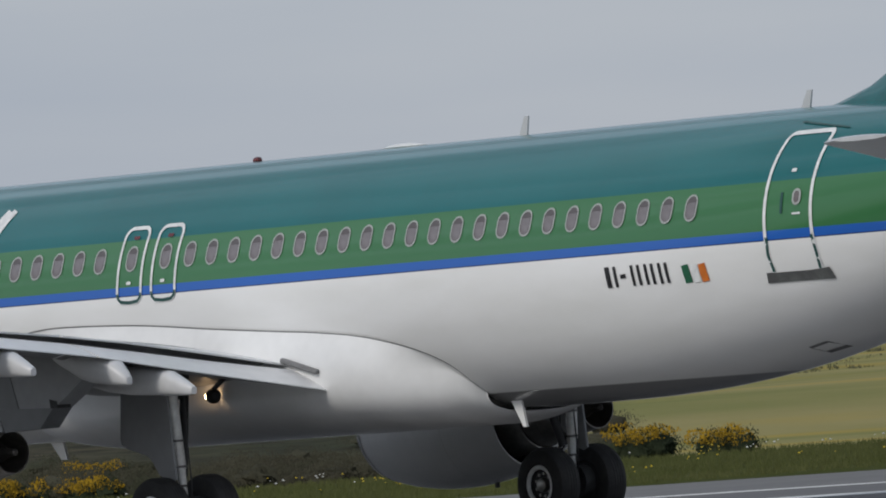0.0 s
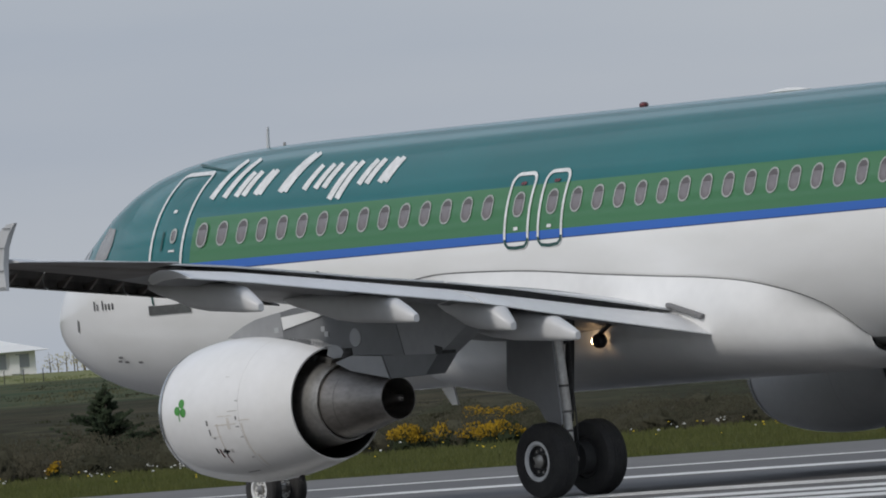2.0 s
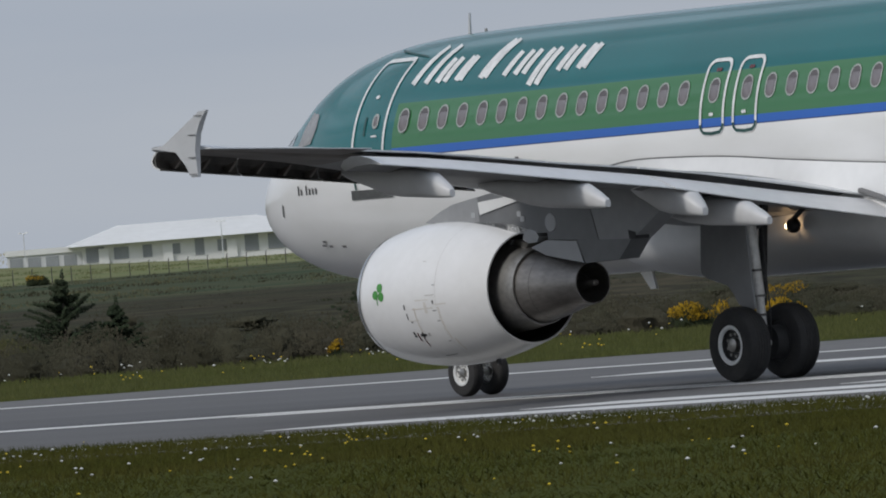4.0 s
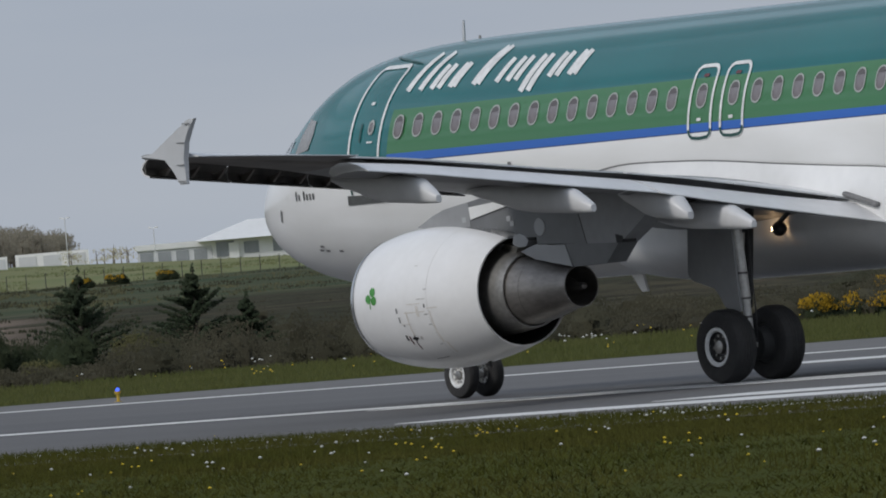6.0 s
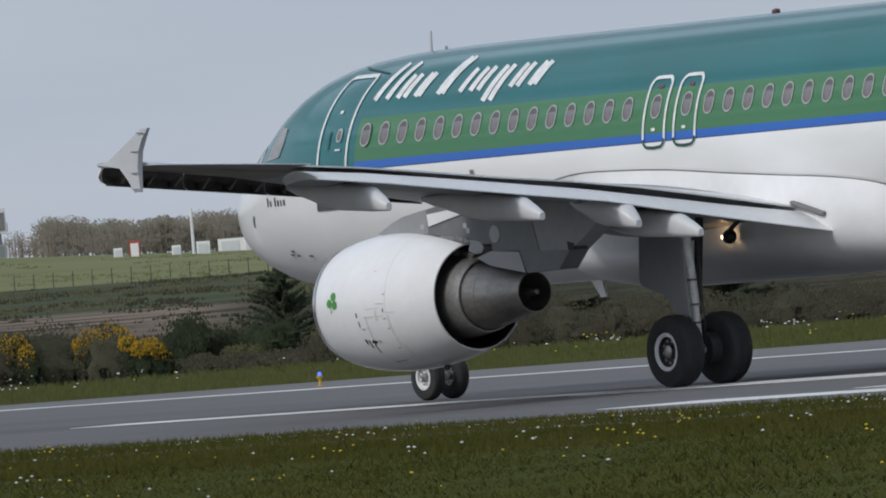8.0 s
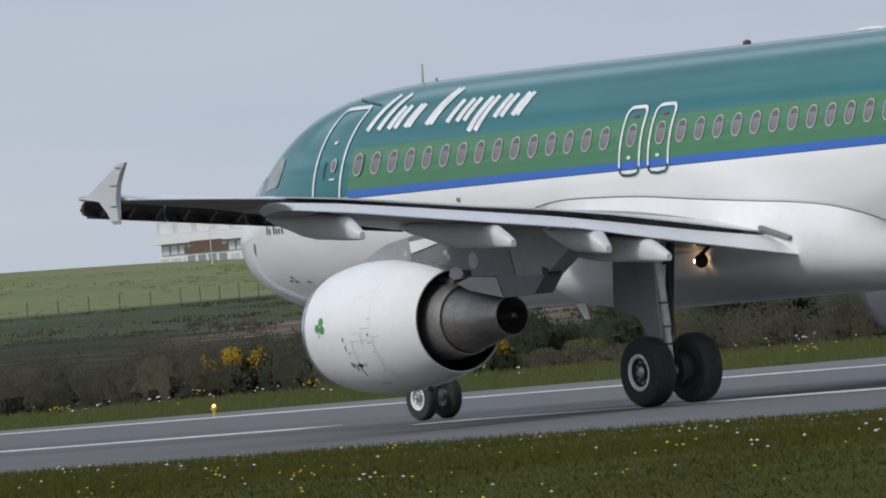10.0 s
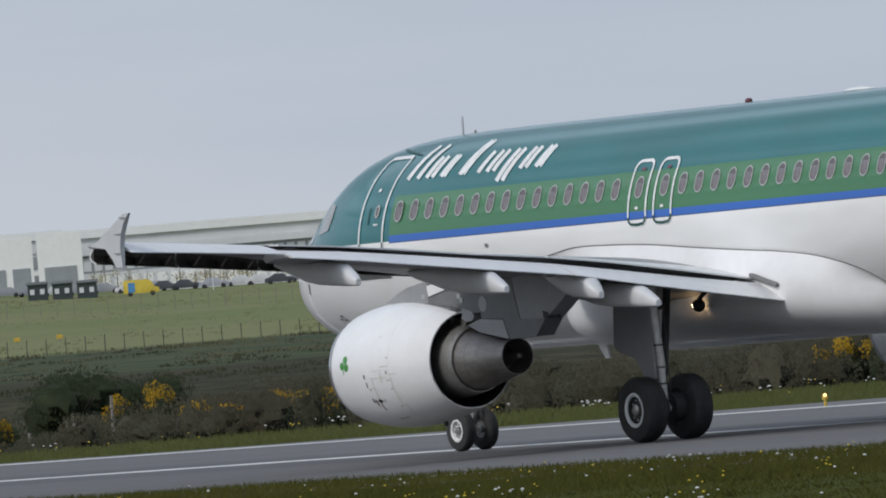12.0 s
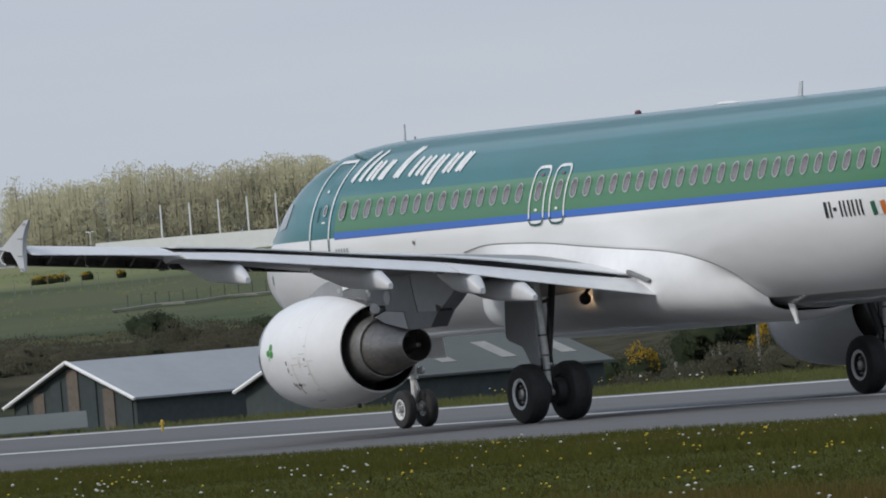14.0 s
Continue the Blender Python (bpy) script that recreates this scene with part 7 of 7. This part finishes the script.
MAT_TUFTD = surface("heath_rushes", (0.035, 0.04, 0.022), (0.055, 0.052, 0.034), 0.9, big=0.02, fine=0.3, bump=0, vary=0.3)
MAT_TUFTP = surface("dry_grass_tufts", (0.11, 0.105, 0.06), (0.085, 0.085, 0.045), 0.9, big=0.02, fine=0.3, bump=0, vary=0.3)
MAT_TUFTG = surface("rank_grass_tufts", (0.125, 0.145, 0.062), (0.16, 0.165, 0.08), 0.9, big=0.02, fine=0.3, bump=0, vary=0.3)
tussocks()


def barrier(az0, az1, r, lab):
    """A run of orange mesh barrier on posts, with a pale board."""
    o = tagged(new("site_barrier"), lab, "barrier")
    W = r * radians(az1 - az0)
    o.matrix_basis = facing((az0 + az1) / 2, r)
    for i in range(5):
        bm = bmesh.new()
        rod(bm, (-W / 2 + W * i / 4, 0, -0.3), (-W / 2 + W * i / 4, 0, 2.9), 0.09, seg=6)
        part("post", bm, MAT_SAFETY, o)
    for i in range(7):
        bm = bmesh.new()
        block(bm, (0, 0.02, 0.5 + 0.36 * i), (W, 0.05, 0.2))
        part("mesh_band", bm, MAT_SAFETY, o, "", smooth=False)
    bm = bmesh.new()
    block(bm, (W * 0.2, -0.06, 2.1), (1.0, 0.06, 0.8), bevel=0.02)
    part("board", bm, MAT_WALLW, o, "pale notice board")


MAT_SAFETY = surface("orange_safety_mesh", (0.62, 0.16, 0.09), (0.52, 0.13, 0.08), 0.7, big=0.6, fine=3.0, bump=0)
barrier(61.732, 61.889, 1545, "orange safety barrier on the pasture by the fence")


# ---- motion: the aircraft's roll down the runway and its turning wheels ----
def rolled(t):
    """Distance rolled since the start, smooth through the keyed rows."""
    table = [(r[0], r[1]) for r in ROLL]
    return ROLL[0][1] - curve_at(table, t)[0]


def motions():
    walk(plane, [(t, pose(x, y, 0.03, 0, 0, h)) for t, x, y, h in ROLL])
    for al, h, axis, side in AILERON:
        up = 12.5 if side < 0 else -10.0
        walk(al, [(t, Matrix.Translation(h) @ Matrix.Rotation(radians(-side * a), 4, axis)) for t, a in ((0.0, up), (9.2, up), (11.4, 0.0), (14.0, 0.0))])
    spins = {}
    for ob, x, y, r in WHEELS:
        if r not in spins:
            spins[r] = [(k / FPS, -math.degrees(rolled(k / FPS) / r)) for k in range(frame(14.0))]
        walk(ob, [(t, pose(x, y, r, 0, a, 0)) for t, a in spins[r]])


motions()
